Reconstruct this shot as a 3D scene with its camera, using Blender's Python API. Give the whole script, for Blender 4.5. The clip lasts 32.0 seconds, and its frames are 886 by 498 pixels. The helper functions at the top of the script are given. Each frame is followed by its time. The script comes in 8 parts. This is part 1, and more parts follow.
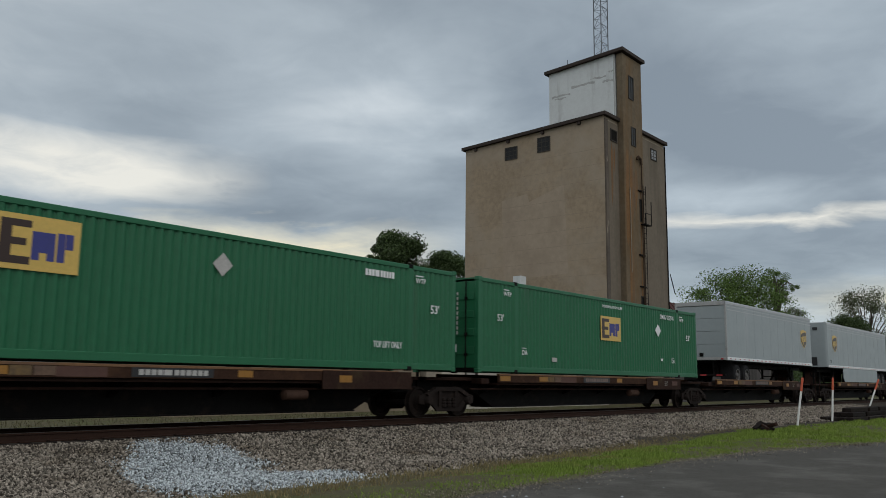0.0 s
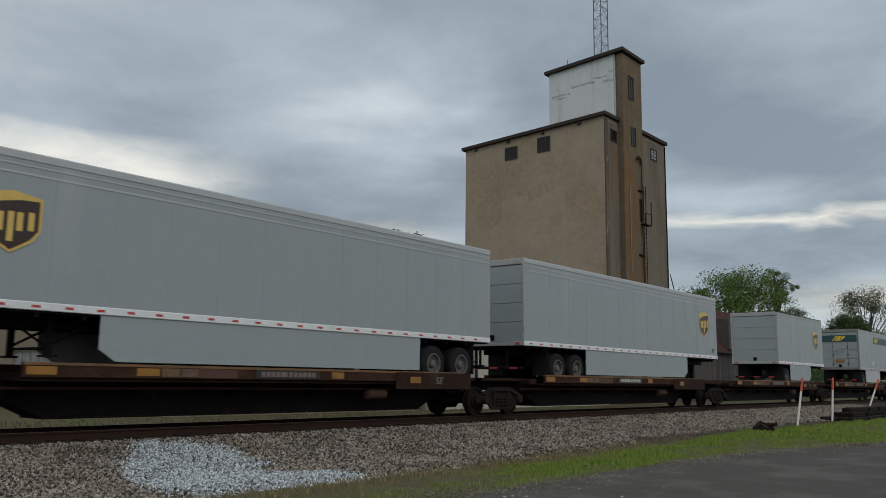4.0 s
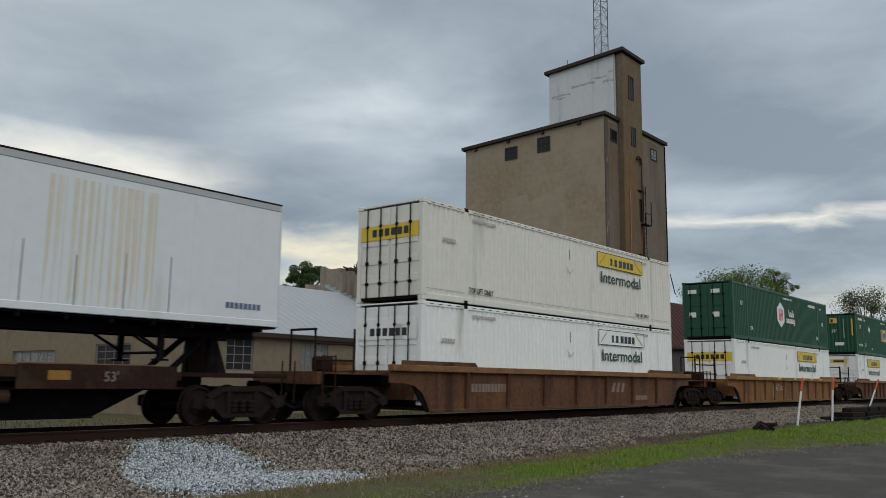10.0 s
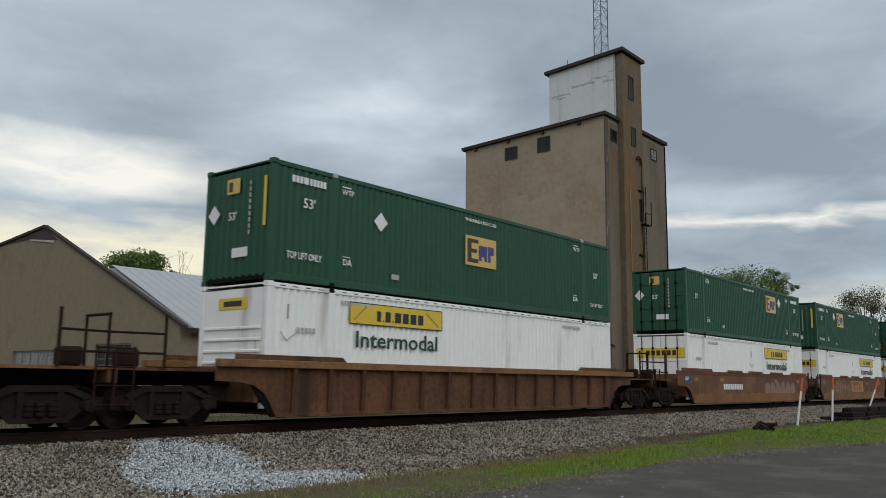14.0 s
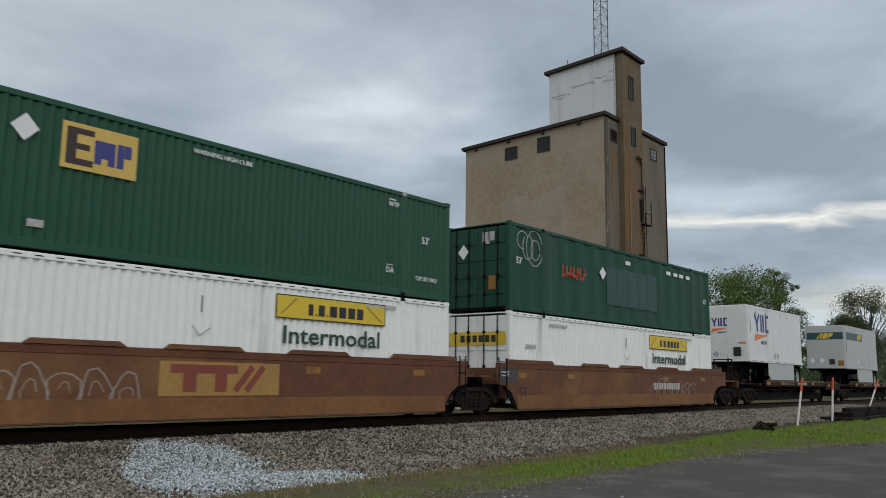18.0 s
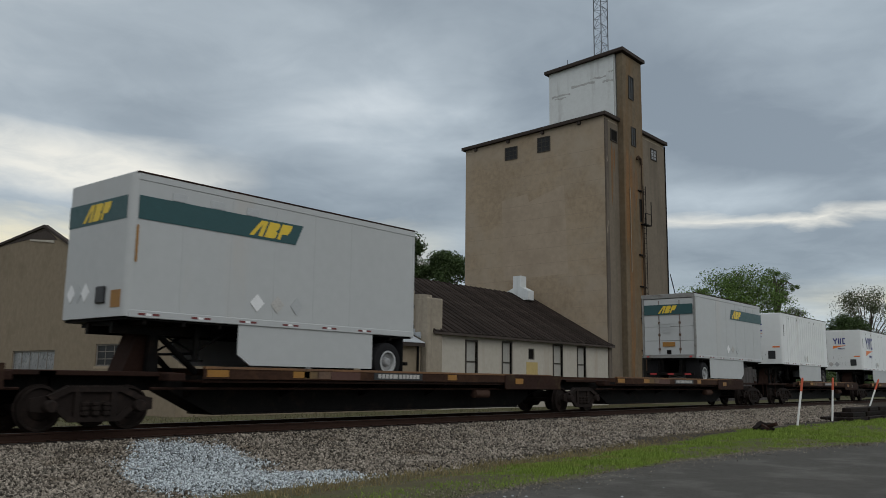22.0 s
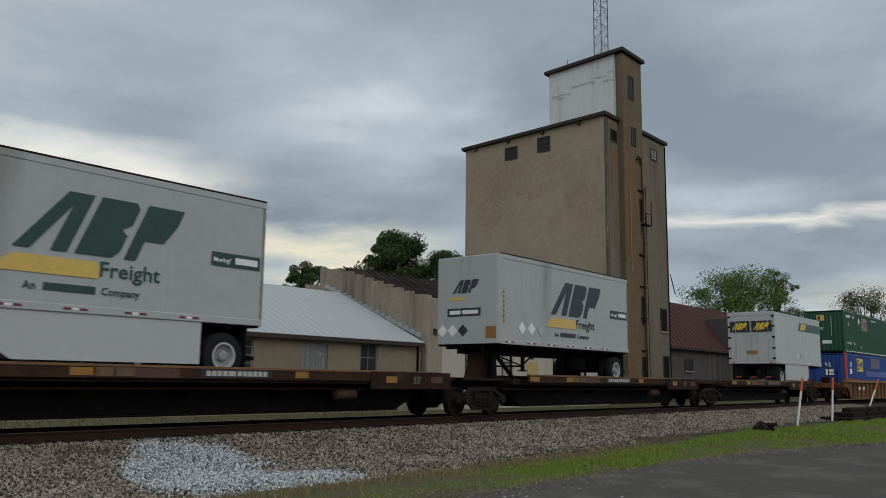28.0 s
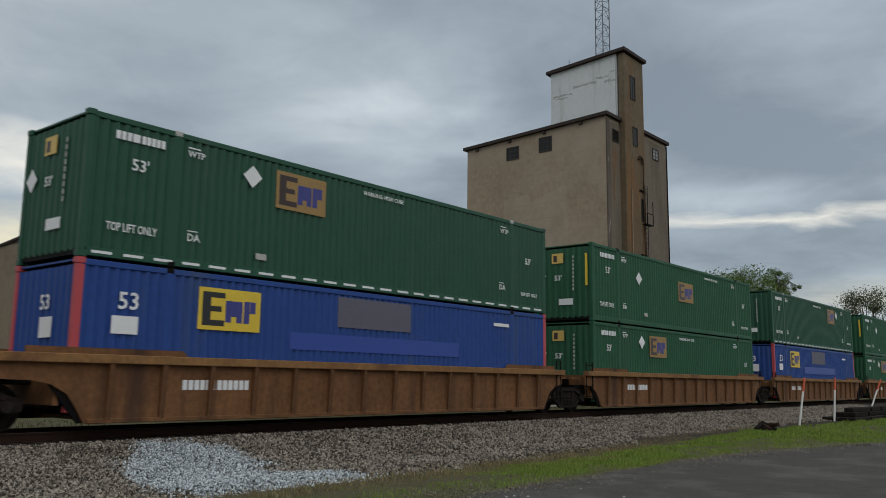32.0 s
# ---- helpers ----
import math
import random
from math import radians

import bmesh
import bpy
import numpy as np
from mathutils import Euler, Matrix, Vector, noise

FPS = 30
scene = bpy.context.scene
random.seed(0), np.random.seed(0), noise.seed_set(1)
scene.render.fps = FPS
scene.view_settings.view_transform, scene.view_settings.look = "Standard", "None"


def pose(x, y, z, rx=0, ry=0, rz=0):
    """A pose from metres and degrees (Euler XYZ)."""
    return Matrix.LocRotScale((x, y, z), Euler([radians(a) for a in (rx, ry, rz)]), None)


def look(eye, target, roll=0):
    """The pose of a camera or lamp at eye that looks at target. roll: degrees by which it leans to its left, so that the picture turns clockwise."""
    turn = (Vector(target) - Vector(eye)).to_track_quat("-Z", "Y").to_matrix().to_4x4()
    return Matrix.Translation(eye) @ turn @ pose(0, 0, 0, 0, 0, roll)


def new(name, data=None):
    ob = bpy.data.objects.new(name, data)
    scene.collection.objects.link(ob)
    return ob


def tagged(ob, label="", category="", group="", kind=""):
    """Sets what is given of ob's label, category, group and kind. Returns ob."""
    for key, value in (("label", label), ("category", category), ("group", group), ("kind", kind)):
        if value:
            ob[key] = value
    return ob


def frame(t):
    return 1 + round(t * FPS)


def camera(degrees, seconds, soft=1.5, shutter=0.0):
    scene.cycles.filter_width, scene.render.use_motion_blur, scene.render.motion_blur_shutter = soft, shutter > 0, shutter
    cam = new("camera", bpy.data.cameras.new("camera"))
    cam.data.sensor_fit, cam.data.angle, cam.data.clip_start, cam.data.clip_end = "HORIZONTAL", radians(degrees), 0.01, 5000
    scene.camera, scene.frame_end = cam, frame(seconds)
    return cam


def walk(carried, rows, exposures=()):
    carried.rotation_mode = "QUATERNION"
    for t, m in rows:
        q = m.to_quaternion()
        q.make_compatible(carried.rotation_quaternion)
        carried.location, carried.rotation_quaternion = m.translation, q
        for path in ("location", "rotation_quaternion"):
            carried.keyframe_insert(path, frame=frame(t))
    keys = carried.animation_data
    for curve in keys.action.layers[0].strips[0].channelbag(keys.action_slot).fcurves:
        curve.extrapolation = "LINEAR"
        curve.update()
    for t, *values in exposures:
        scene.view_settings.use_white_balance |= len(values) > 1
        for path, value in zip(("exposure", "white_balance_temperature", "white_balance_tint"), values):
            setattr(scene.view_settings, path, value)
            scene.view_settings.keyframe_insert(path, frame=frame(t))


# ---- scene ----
cam = camera(55.76, 32.0, soft=0.88, shutter=0.12)
EYE = Vector((0.0, -15.2146, 1.0178))
AIM = Vector((15.22033, -2.62085, 4.13841))


def aimed(turn, roll=0.7067):
    """The hand-held camera's pose, turned a little to the left by degrees."""
    way = Matrix.Rotation(radians(turn), 3, "Z") @ (AIM - EYE)
    return look(EYE, EYE + way, roll)


walk(cam, [(0, aimed(0)), (15, aimed(0)), (31.2, aimed(0)), (31.5, aimed(0.015)), (32, aimed(0.115))],
     exposures=[(0, -0.10), (3, -0.06), (9, -0.06), (11, 0.04), (14, 0.08), (17, 0.13), (19.5, 0.11), (22, -0.08), (28, -0.08), (32, -0.10)])

# ---- light ----
world = bpy.data.worlds.new("overcast_evening")
scene.world = world
world.use_nodes = True
wn, wl = world.node_tree.nodes, world.node_tree.links
wn.clear()


def wnode(kind, **values):
    n = wn.new(kind)
    for k, v in values.items():
        n.inputs[k.replace("_", " ")].default_value = v
    return n


def wmath(op, a, b=None, clamp=False):
    n = wn.new("ShaderNodeMath")
    n.operation, n.use_clamp = op, clamp
    for i, v in enumerate((a, b)):
        if v is None:
            continue
        if isinstance(v, (int, float)):
            n.inputs[i].default_value = v
        else:
            wl.new(v, n.inputs[i])
    return n.outputs[0]


def wramp(fac, stops):
    n = wn.new("ShaderNodeValToRGB")
    while len(n.color_ramp.elements) < len(stops):
        n.color_ramp.elements.new(0.5)
    for e, (p, c) in zip(n.color_ramp.elements, stops):
        e.position, e.color = p, (*c, 1)
    wl.new(fac, n.inputs[0])
    return n.outputs[0]


def wmix(fac, a, b, blend="MIX"):
    n = wn.new("ShaderNodeMixRGB")
    n.blend_type = blend
    for s, v in zip(n.inputs, (fac, a, b)):
        if isinstance(v, (int, float)):
            s.default_value = v
        elif isinstance(v, tuple):
            s.default_value = (*v, 1)
        else:
            wl.new(v, s)
    return n.outputs[0]


SUN_AZ, SUN_EL = 205.0, 42.0      # degrees, from +Y towards +X
sky = wn.new("ShaderNodeTexSky")
sky.sky_type, sky.sun_disc = "NISHITA", False
sky.sun_elevation, sky.sun_rotation = radians(SUN_EL), radians(SUN_AZ)
way_in = wn.new("ShaderNodeTexCoord").outputs["Generated"]
sep = wn.new("ShaderNodeSeparateXYZ")
wl.new(way_in, sep.inputs[0])
dx, dy, dz = sep.outputs
up = wmath("ADD", wmath("MAXIMUM", dz, 0.0), 0.11)
flat = wn.new("ShaderNodeCombineXYZ")
wl.new(wmath("DIVIDE", dx, up), flat.inputs[0])
wl.new(wmath("DIVIDE", dy, up), flat.inputs[1])


def clouds(scale, detail, rough, shift, warp=0.0):
    m = wn.new("ShaderNodeMapping")
    m.inputs["Location"].default_value = shift
    wl.new(flat.outputs[0], m.inputs[0])
    n = wnode("ShaderNodeTexNoise", Scale=scale, Detail=detail, Roughness=rough, Distortion=warp)
    wl.new(m.outputs[0], n.inputs["Vector"])
    return n.outputs[0]


big = clouds(0.42, 3, 0.5, (3.1, 7.7, 0), 0.3)
mid = clouds(1.1, 5, 0.5, (9.3, 1.2, 0), 0.4)
fine = clouds(4.0, 5, 0.6, (0.4, 5.5, 0), 0.6)
cover = wmath("ADD", wmath("MULTIPLY", big, 0.36), wmath("ADD", wmath("MULTIPLY", mid, 0.24), wmath("MULTIPLY", fine, 0.07)))
cover = wmath("ADD", cover, 0.165)
across = wmath("SUBTRACT", wmath("MULTIPLY", dx, 0.637), wmath("MULTIPLY", dy, 0.771))
ragged = wmath("MULTIPLY", wmath("SUBTRACT", mid, 0.5), 1.1)


def mass(a, h, ra, rh, amount):
    """A soft lighter or darker cloud mass about the bearing a and the height h."""
    u = wmath("DIVIDE", wmath("SUBTRACT", across, a), ra)
    v = wmath("DIVIDE", wmath("SUBTRACT", dz, h), rh)
    inside = wmath("SUBTRACT", wmath("ADD", 1.0, ragged), wmath("ADD", wmath("MULTIPLY", u, u), wmath("MULTIPLY", v, v)), True)
    return wmath("MULTIPLY", wmath("MULTIPLY", inside, inside), amount)


for a, h, ra, rh, amount in ((-0.045, 0.305, 0.17, 0.095, 0.062), (0.08, 0.362, 0.20, 0.12, 0.056), (-0.12, 0.272, 0.13, 0.045, -0.020), (-0.15, 0.335, 0.15, 0.07, 0.040), (-0.37, 0.35, 0.14, 0.06, -0.030),
                             (-0.33, 0.285, 0.20, 0.035, -0.030), (-0.21, 0.39, 0.14, 0.05, 0.020), (0.38, 0.140, 0.26, 0.045, -0.060), (0.36, 0.208, 0.22, 0.028, 0.055),
                             (0.36, 0.275, 0.24, 0.06, -0.022), (-0.06, 0.192, 0.10, 0.040, -0.035), (-0.20, 0.187, 0.20, 0.020, -0.045), (-0.21, 0.275, 0.12, 0.045, 0.030)):
    cover = wmath("ADD", cover, mass(a, h, ra, rh, amount))
grey = wramp(cover, [(0.41, (0.190, 0.226, 0.262)), (0.47, (0.276, 0.322, 0.360)), (0.53, (0.388, 0.442, 0.482)), (0.585, (0.545, 0.595, 0.625))])
tilt = wmath("ADD", 1.14, wmath("MULTIPLY", wmath("SUBTRACT", wmath("MULTIPLY", dx, 0.637), wmath("MULTIPLY", dy, 0.771)), 0.38))
grey = wmix(1.0, grey, tilt, "MULTIPLY")
# thin warm breaks between the cloud layers, low over the horizon
streak = wn.new("ShaderNodeMapping")
streak.inputs["Scale"].default_value = (3.6, 3.6, 13.0)
streak.inputs["Location"].default_value = (0.3, 0.9, 0.6)
wl.new(way_in, streak.inputs[0])
sn = wnode("ShaderNodeTexNoise", Scale=1.7, Detail=5, Roughness=0.55, Distortion=0.4)
wl.new(streak.outputs[0], sn.inputs["Vector"])
wisp = wmath("SUBTRACT", sn.outputs[0], 0.5)


def band(height, half, lo, hi, sway):
    """1 inside a wavering band of the sky at that height, between two bearings; fades out over half."""
    h = wmath("ADD", wmath("SUBTRACT", dz, height), wmath("MULTIPLY", wisp, sway))
    v = wmath("SUBTRACT", 1.0, wmath("DIVIDE", wmath("ABSOLUTE", h), half), True)
    a0 = wmath("MULTIPLY", wmath("SUBTRACT", across, lo), 6.0, True)
    a1 = wmath("MULTIPLY", wmath("SUBTRACT", hi, across), 6.0, True)
    return wmath("MULTIPLY", wmath("MULTIPLY", v, a0), a1, True)


upper = band(0.229, 0.038, -0.9, -0.20, 0.055)
lower = band(0.142, 0.042, -0.9, 0.03, 0.10)
right = band(0.183, 0.0115, 0.14, 0.9, 0.05)
rim = band(0.088, 0.026, 0.33, 0.9, 0.06)
shreds = wmath("ADD", 0.86, wmath("ADD", wmath("MULTIPLY", wisp, 1.5), wmath("MULTIPLY", wmath("SUBTRACT", fine, 0.5), 1.3)), True)
low_cloud = wmath("SUBTRACT", 1.0, mass(-0.195, 0.133, 0.06, 0.018, 1.1), True)
glow = wmath("MULTIPLY", wmath("ADD", wmath("MULTIPLY", upper, 1.45), wmath("MULTIPLY", right, 1.0), True), shreds)
bright = wmix(glow, grey, (0.84, 0.82, 0.74))
warm = wmath("MULTIPLY", wmath("MULTIPLY", wmath("ADD", wmath("MULTIPLY", lower, 1.45), wmath("MULTIPLY", rim, 0.8), True), shreds), low_cloud)
bright = wmix(warm, bright, (0.80, 0.74, 0.55))
# the sky behind the camera is the brighter half
front = wramp(wmath("ADD", wmath("MULTIPLY", dx, 0.77), wmath("MULTIPLY", dy, 0.64)), [(0.0, (1, 1, 1)), (0.55, (0, 0, 0))])
dome = wmath("ADD", wmath("MULTIPLY", wmath("MAXIMUM", dz, 0.0), 0.50), 0.385)
behind = wmix(1.0, (1.0, 1.045, 1.07), dome, "MULTIPLY")
lit = wmix(front, bright, behind)
mixed = wmix(0.012, lit, sky.outputs[0], "ADD")
bg = wn.new("ShaderNodeBackground")
bg.inputs["Strength"].default_value = 1.0
wl.new(mixed, bg.inputs["Color"])
wout = wn.new("ShaderNodeOutputWorld")
wl.new(bg.outputs[0], wout.inputs[0])

sun = new("sun", bpy.data.lights.new("sun", "SUN"))
sun.data.energy, sun.data.angle, sun.data.color = 0.60, radians(50), (1.0, 0.99, 0.97)
sun.matrix_world = look((0, 0, 60), (-60 * math.sin(radians(SUN_AZ)), -60 * math.cos(radians(SUN_AZ)), 60 - 60 * math.tan(radians(SUN_EL))))
scene.view_settings.exposure = 0.0

# ---- materials ----
MATS = {}


def mat(name, color, rough=0.6, metal=0.0, var=0.25, scale=3.0, bump=0.0, bump_scale=40.0, stain=None, stain_amt=0.0, stain_scale=0.6,
        streaks=False, random_amt=0.0, spec=0.5, island=0.0):
    """A painted or raw surface: base colour with variation at two scales, stains of their own colour, and fine relief."""
    if name in MATS:
        return MATS[name]
    m = bpy.data.materials.new(name)
    m.use_nodes = True
    nt = m.node_tree
    N, L = nt.nodes, nt.links
    b = N["Principled BSDF"]
    tc = N.new("ShaderNodeTexCoord").outputs["Object"]

    def noise_of(s, detail=4.0, rgh=0.55, stretch=None):
        n = N.new("ShaderNodeTexNoise")
        n.inputs["Scale"].default_value, n.inputs["Detail"].default_value, n.inputs["Roughness"].default_value = s, detail, rgh
        if stretch:
            mp = N.new("ShaderNodeMapping")
            mp.inputs["Scale"].default_value = stretch
            L.new(tc, mp.inputs[0])
            L.new(mp.outputs[0], n.inputs["Vector"])
        else:
            L.new(tc, n.inputs["Vector"])
        return n.outputs[0]

    def ramp(fac, p0, p1, c0=(0, 0, 0), c1=(1, 1, 1)):
        r = N.new("ShaderNodeValToRGB")
        r.color_ramp.elements[0].position, r.color_ramp.elements[0].color = p0, (*c0, 1)
        r.color_ramp.elements[1].position, r.color_ramp.elements[1].color = p1, (*c1, 1)
        L.new(fac, r.inputs[0])
        return r.outputs[0]

    def mix(fac, a, c, blend="MIX"):
        x = N.new("ShaderNodeMixRGB")
        x.blend_type = blend
        for s, v in zip(x.inputs, (fac, a, c)):
            if isinstance(v, (int, float)):
                s.default_value = v
            elif isinstance(v, tuple):
                s.default_value = (*v, 1)
            else:
                L.new(v, s)
        return x.outputs[0]

    lo = tuple(c * (1 - var) for c in color)
    hi = tuple(min(1, c * (1 + var)) for c in color)
    col = mix(0.65, ramp(noise_of(scale), 0.3, 0.7, lo, hi), ramp(noise_of(scale * 9, 3), 0.25, 0.75, lo, hi))
    if stain:
        sf = noise_of(stain_scale, 6, 0.65, (1.0, 1.0, 0.12) if streaks else None)
        fac = ramp(sf, 0.62 - 0.3 * stain_amt, 0.80 - 0.25 * stain_amt)
        col = mix(fac, col, stain)
    if random_amt:
        oi = N.new("ShaderNodeObjectInfo").outputs["Random"]
        col = mix(1.0, col, ramp(oi, 0, 1, (1 - random_amt,) * 3, (1 + random_amt * 0.3,) * 3), "MULTIPLY")
    if island:
        gi = N.new("ShaderNodeNewGeometry").outputs["Random Per Island"]
        col = mix(1.0, col, ramp(gi, 0, 1, (1 - island,) * 3, (1 + island * 0.6,) * 3), "MULTIPLY")
    L.new(col, b.inputs["Base Color"])
    b.inputs["Metallic"].default_value = metal
    b.inputs["Specular IOR Level"].default_value = spec
    L.new(ramp(noise_of(scale * 3), 0.2, 0.8, (max(0.05, rough - 0.1),) * 3, (min(1, rough + 0.1),) * 3), b.inputs["Roughness"])
    if bump:
        bp = N.new("ShaderNodeBump")
        bp.inputs["Strength"].default_value, bp.inputs["Distance"].default_value = bump, 0.02
        L.new(noise_of(bump_scale, 5, 0.6), bp.inputs["Height"])
        L.new(bp.outputs[0], b.inputs["Normal"])
    MATS[name] = m
    return m


GREEN = mat("green_paint", (0.012, 0.070, 0.038), 0.5, var=0.10, scale=0.5, stain=(0.035, 0.085, 0.055), stain_amt=0.12, streaks=True, spec=0.35)
GREEN_B = mat("bright_green_paint", (0.016, 0.122, 0.054), 0.45, var=0.10, scale=0.5, stain=(0.04, 0.11, 0.06), stain_amt=0.1, streaks=True, spec=0.35)
GREEN_OLD = mat("faded_green_paint", (0.016, 0.065, 0.042), 0.6, var=0.2, scale=0.7, stain=(0.05, 0.08, 0.08), stain_amt=0.3, streaks=True, spec=0.2)
GREEN_PATCH = mat("blue_grey_touch_up_paint", (0.019, 0.062, 0.062), 0.6, var=0.15, scale=1.2)
GREEN_M = mat("dulled_green_paint", (0.019, 0.088, 0.044), 0.55, var=0.18, scale=0.6, stain=(0.045, 0.095, 0.06), stain_amt=0.2, streaks=True, spec=0.25)
WHITE_C = mat("white_container_paint", (0.80, 0.815, 0.80), 0.5, var=0.05, scale=0.6, stain=(0.42, 0.40, 0.36), stain_amt=0.12, stain_scale=0.9, streaks=True)
CREAM_C = mat("cream_container_paint", (0.70, 0.69, 0.63), 0.55, var=0.07, scale=0.6, stain=(0.36, 0.33, 0.28), stain_amt=0.15, streaks=True)
BLUE_C = mat("blue_container_paint", (0.022, 0.062, 0.235), 0.5, var=0.15, scale=0.7, stain=(0.05, 0.08, 0.17), stain_amt=0.25, streaks=True, spec=0.2)
BLUE_PATCH = mat("grey_mauve_touch_up_paint", (0.10, 0.095, 0.13), 0.6, var=0.12, scale=1.5)
RED_POST = mat("red_post_paint", (0.42, 0.055, 0.065), 0.5, var=0.12, scale=2)
SILVER = mat("grey_aluminium_skin", (0.272, 0.309, 0.318), 0.42, 0.0, var=0.05, scale=0.4, stain=(0.33, 0.35, 0.36), stain_amt=0.12, streaks=True)
WHITE_T = mat("white_trailer_skin", (0.66, 0.68, 0.675), 0.4, var=0.04, scale=0.4, stain=(0.50, 0.49, 0.46), stain_amt=0.12, streaks=True)
GREYWHITE_T = mat("greyed_white_trailer_skin", (0.41, 0.425, 0.425), 0.45, var=0.05, scale=0.4, stain=(0.42, 0.41, 0.39), stain_amt=0.15, streaks=True)
OLDWHITE_T = mat("weathered_white_trailer_skin", (0.66, 0.70, 0.715), 0.5, var=0.06, scale=0.35, stain=(0.46, 0.42, 0.33), stain_amt=0.14, stain_scale=0.5, streaks=True)
RUST_STAIN = mat("ochre_rust_streaks", (0.63, 0.59, 0.49), 0.6, var=0.12, scale=2.0, stain=(0.66, 0.67, 0.65), stain_amt=0.5, stain_scale=2.0, streaks=True)
ALU = mat("bare_aluminium", (0.40, 0.415, 0.42), 0.45, 0.2, var=0.1, scale=4)
# grime, with the shade under the cars also put into the black
STEEL = mat("grimy_shaded_black_steel", (0.007, 0.0066, 0.0064), 0.65, 0.2, var=0.35, scale=5, stain=(0.02, 0.014, 0.011), stain_amt=0.3, stain_scale=3, bump=0.2, spec=0.08)
DARKBROWN = mat("dark_rusty_brown_steel", (0.026, 0.0135, 0.010), 0.75, 0.0, var=0.3, scale=2.5, stain=(0.012, 0.009, 0.008), stain_amt=0.4, stain_scale=1.2, bump=0.15, spec=0.08)
TRUCKSTEEL = mat("dusty_cast_steel", (0.0165, 0.0125, 0.011), 0.8, 0.0, var=0.3, scale=5, stain=(0.034, 0.024, 0.020), stain_amt=0.3, stain_scale=4, bump=0.3, spec=0.08)
RUSTWELL = mat("rust_brown_paint", (0.112, 0.052, 0.026), 0.7, var=0.5, scale=0.9, stain=(0.036, 0.018, 0.013), stain_amt=0.45, stain_scale=1.4, streaks=True, bump=0.08, spec=0.2)
ORANGEWELL = mat("orange_brown_paint", (0.205, 0.096, 0.034), 0.7, var=0.42, scale=0.9, stain=(0.085, 0.040, 0.022), stain_amt=0.45, stain_scale=1.2, streaks=True, bump=0.08, spec=0.2)
OCHREWELL = mat("weathered_ochre_brown_paint", (0.155, 0.072, 0.030), 0.7, var=0.45, scale=0.9, stain=(0.060, 0.030, 0.018), stain_amt=0.45, stain_scale=1.2, streaks=True, bump=0.08, spec=0.2)
SMOOTHWELL = mat("faded_red_brown_paint", (0.128, 0.057, 0.031), 0.65, var=0.25, scale=0.5, stain=(0.19, 0.098, 0.045), stain_amt=0.45, stain_scale=0.45, bump=0.05, spec=0.2)
PATCHGREY = mat("charcoal_paint", (0.045, 0.047, 0.055), 0.6, var=0.15, scale=2)
RUBBER = mat("tyre_rubber", (0.016, 0.016, 0.017), 0.85, var=0.3, scale=8, spec=0.08)
RIM = mat("painted_wheel_rim", (0.42, 0.43, 0.43), 0.4, 0.2, var=0.12, scale=8)
RIM_DARK = mat("dirty_wheel_rim", (0.10, 0.095, 0.09), 0.6, 0.2, var=0.3, scale=8)
YELLOW = mat("yellow_paint", (0.66, 0.47, 0.035), 0.5, var=0.12, scale=3)
AMBER = mat("amber_reflective_paint", (0.27, 0.125, 0.016), 0.5, var=0.2, scale=3, stain=(0.12, 0.06, 0.03), stain_amt=0.3, stain_scale=2)
GOLD = mat("golden_yellow_paint", (0.60, 0.41, 0.10), 0.45, var=0.12, scale=1.5)
GOLD_OLD = mat("faded_golden_paint", (0.30, 0.185, 0.060), 0.6, var=0.2, scale=1.5)
BROWN_L = mat("dark_brown_paint", (0.030, 0.014, 0.010), 0.4, var=0.1, scale=4)
BLACK = mat("black_paint", (0.014, 0.015, 0.017), 0.5, var=0.2, scale=4)
INDIGO = mat("indigo_paint", (0.035, 0.040, 0.20), 0.5, var=0.15, scale=3)
TEAL = mat("deep_teal_paint", (0.010, 0.060, 0.065), 0.45, var=0.12, scale=2)
ORANGE = mat("orange_paint", (0.72, 0.19, 0.04), 0.45, var=0.1, scale=3)
RED = mat("red_reflective_paint", (0.42, 0.035, 0.035), 0.4, var=0.15, scale=4)
CRIMSON = mat("crimson_paint", (0.50, 0.05, 0.075), 0.45, var=0.12, scale=3)
WHITE = mat("white_marking_paint", (0.72, 0.73, 0.73), 0.5, var=0.08, scale=4)
CHALK = mat("chalky_grey_spray_paint", (0.42, 0.41, 0.39), 0.8, var=0.25, scale=3)
CHALK_FAINT = mat("thin_grey_spray_paint", (0.27, 0.225, 0.19), 0.8, var=0.35, scale=3)
CHALK_DIM = mat("faint_grey_spray_paint", (0.17, 0.125, 0.105), 0.8, var=0.25, scale=3)
CONCRETE = mat("tan_rendered_concrete", (0.298, 0.236, 0.166), 0.9, var=0.24, scale=0.30, stain=(0.345, 0.292, 0.228), stain_amt=0.60, stain_scale=0.16, bump=0.2, bump_scale=8, spec=0.2)
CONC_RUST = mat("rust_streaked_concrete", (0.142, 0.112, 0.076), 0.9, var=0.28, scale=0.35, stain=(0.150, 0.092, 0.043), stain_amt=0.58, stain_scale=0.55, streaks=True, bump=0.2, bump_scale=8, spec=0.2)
WHITEWASH = mat("peeling_whitewashed_concrete", (0.58, 0.61, 0.615), 0.85, var=0.08, scale=0.4, stain=(0.30, 0.30, 0.30), stain_amt=0.30, stain_scale=0.5, streaks=True)
CORNICE = mat("dark_roof_edge", (0.0425, 0.033, 0.028), 0.8, var=0.2, scale=1.5, spec=0.2)
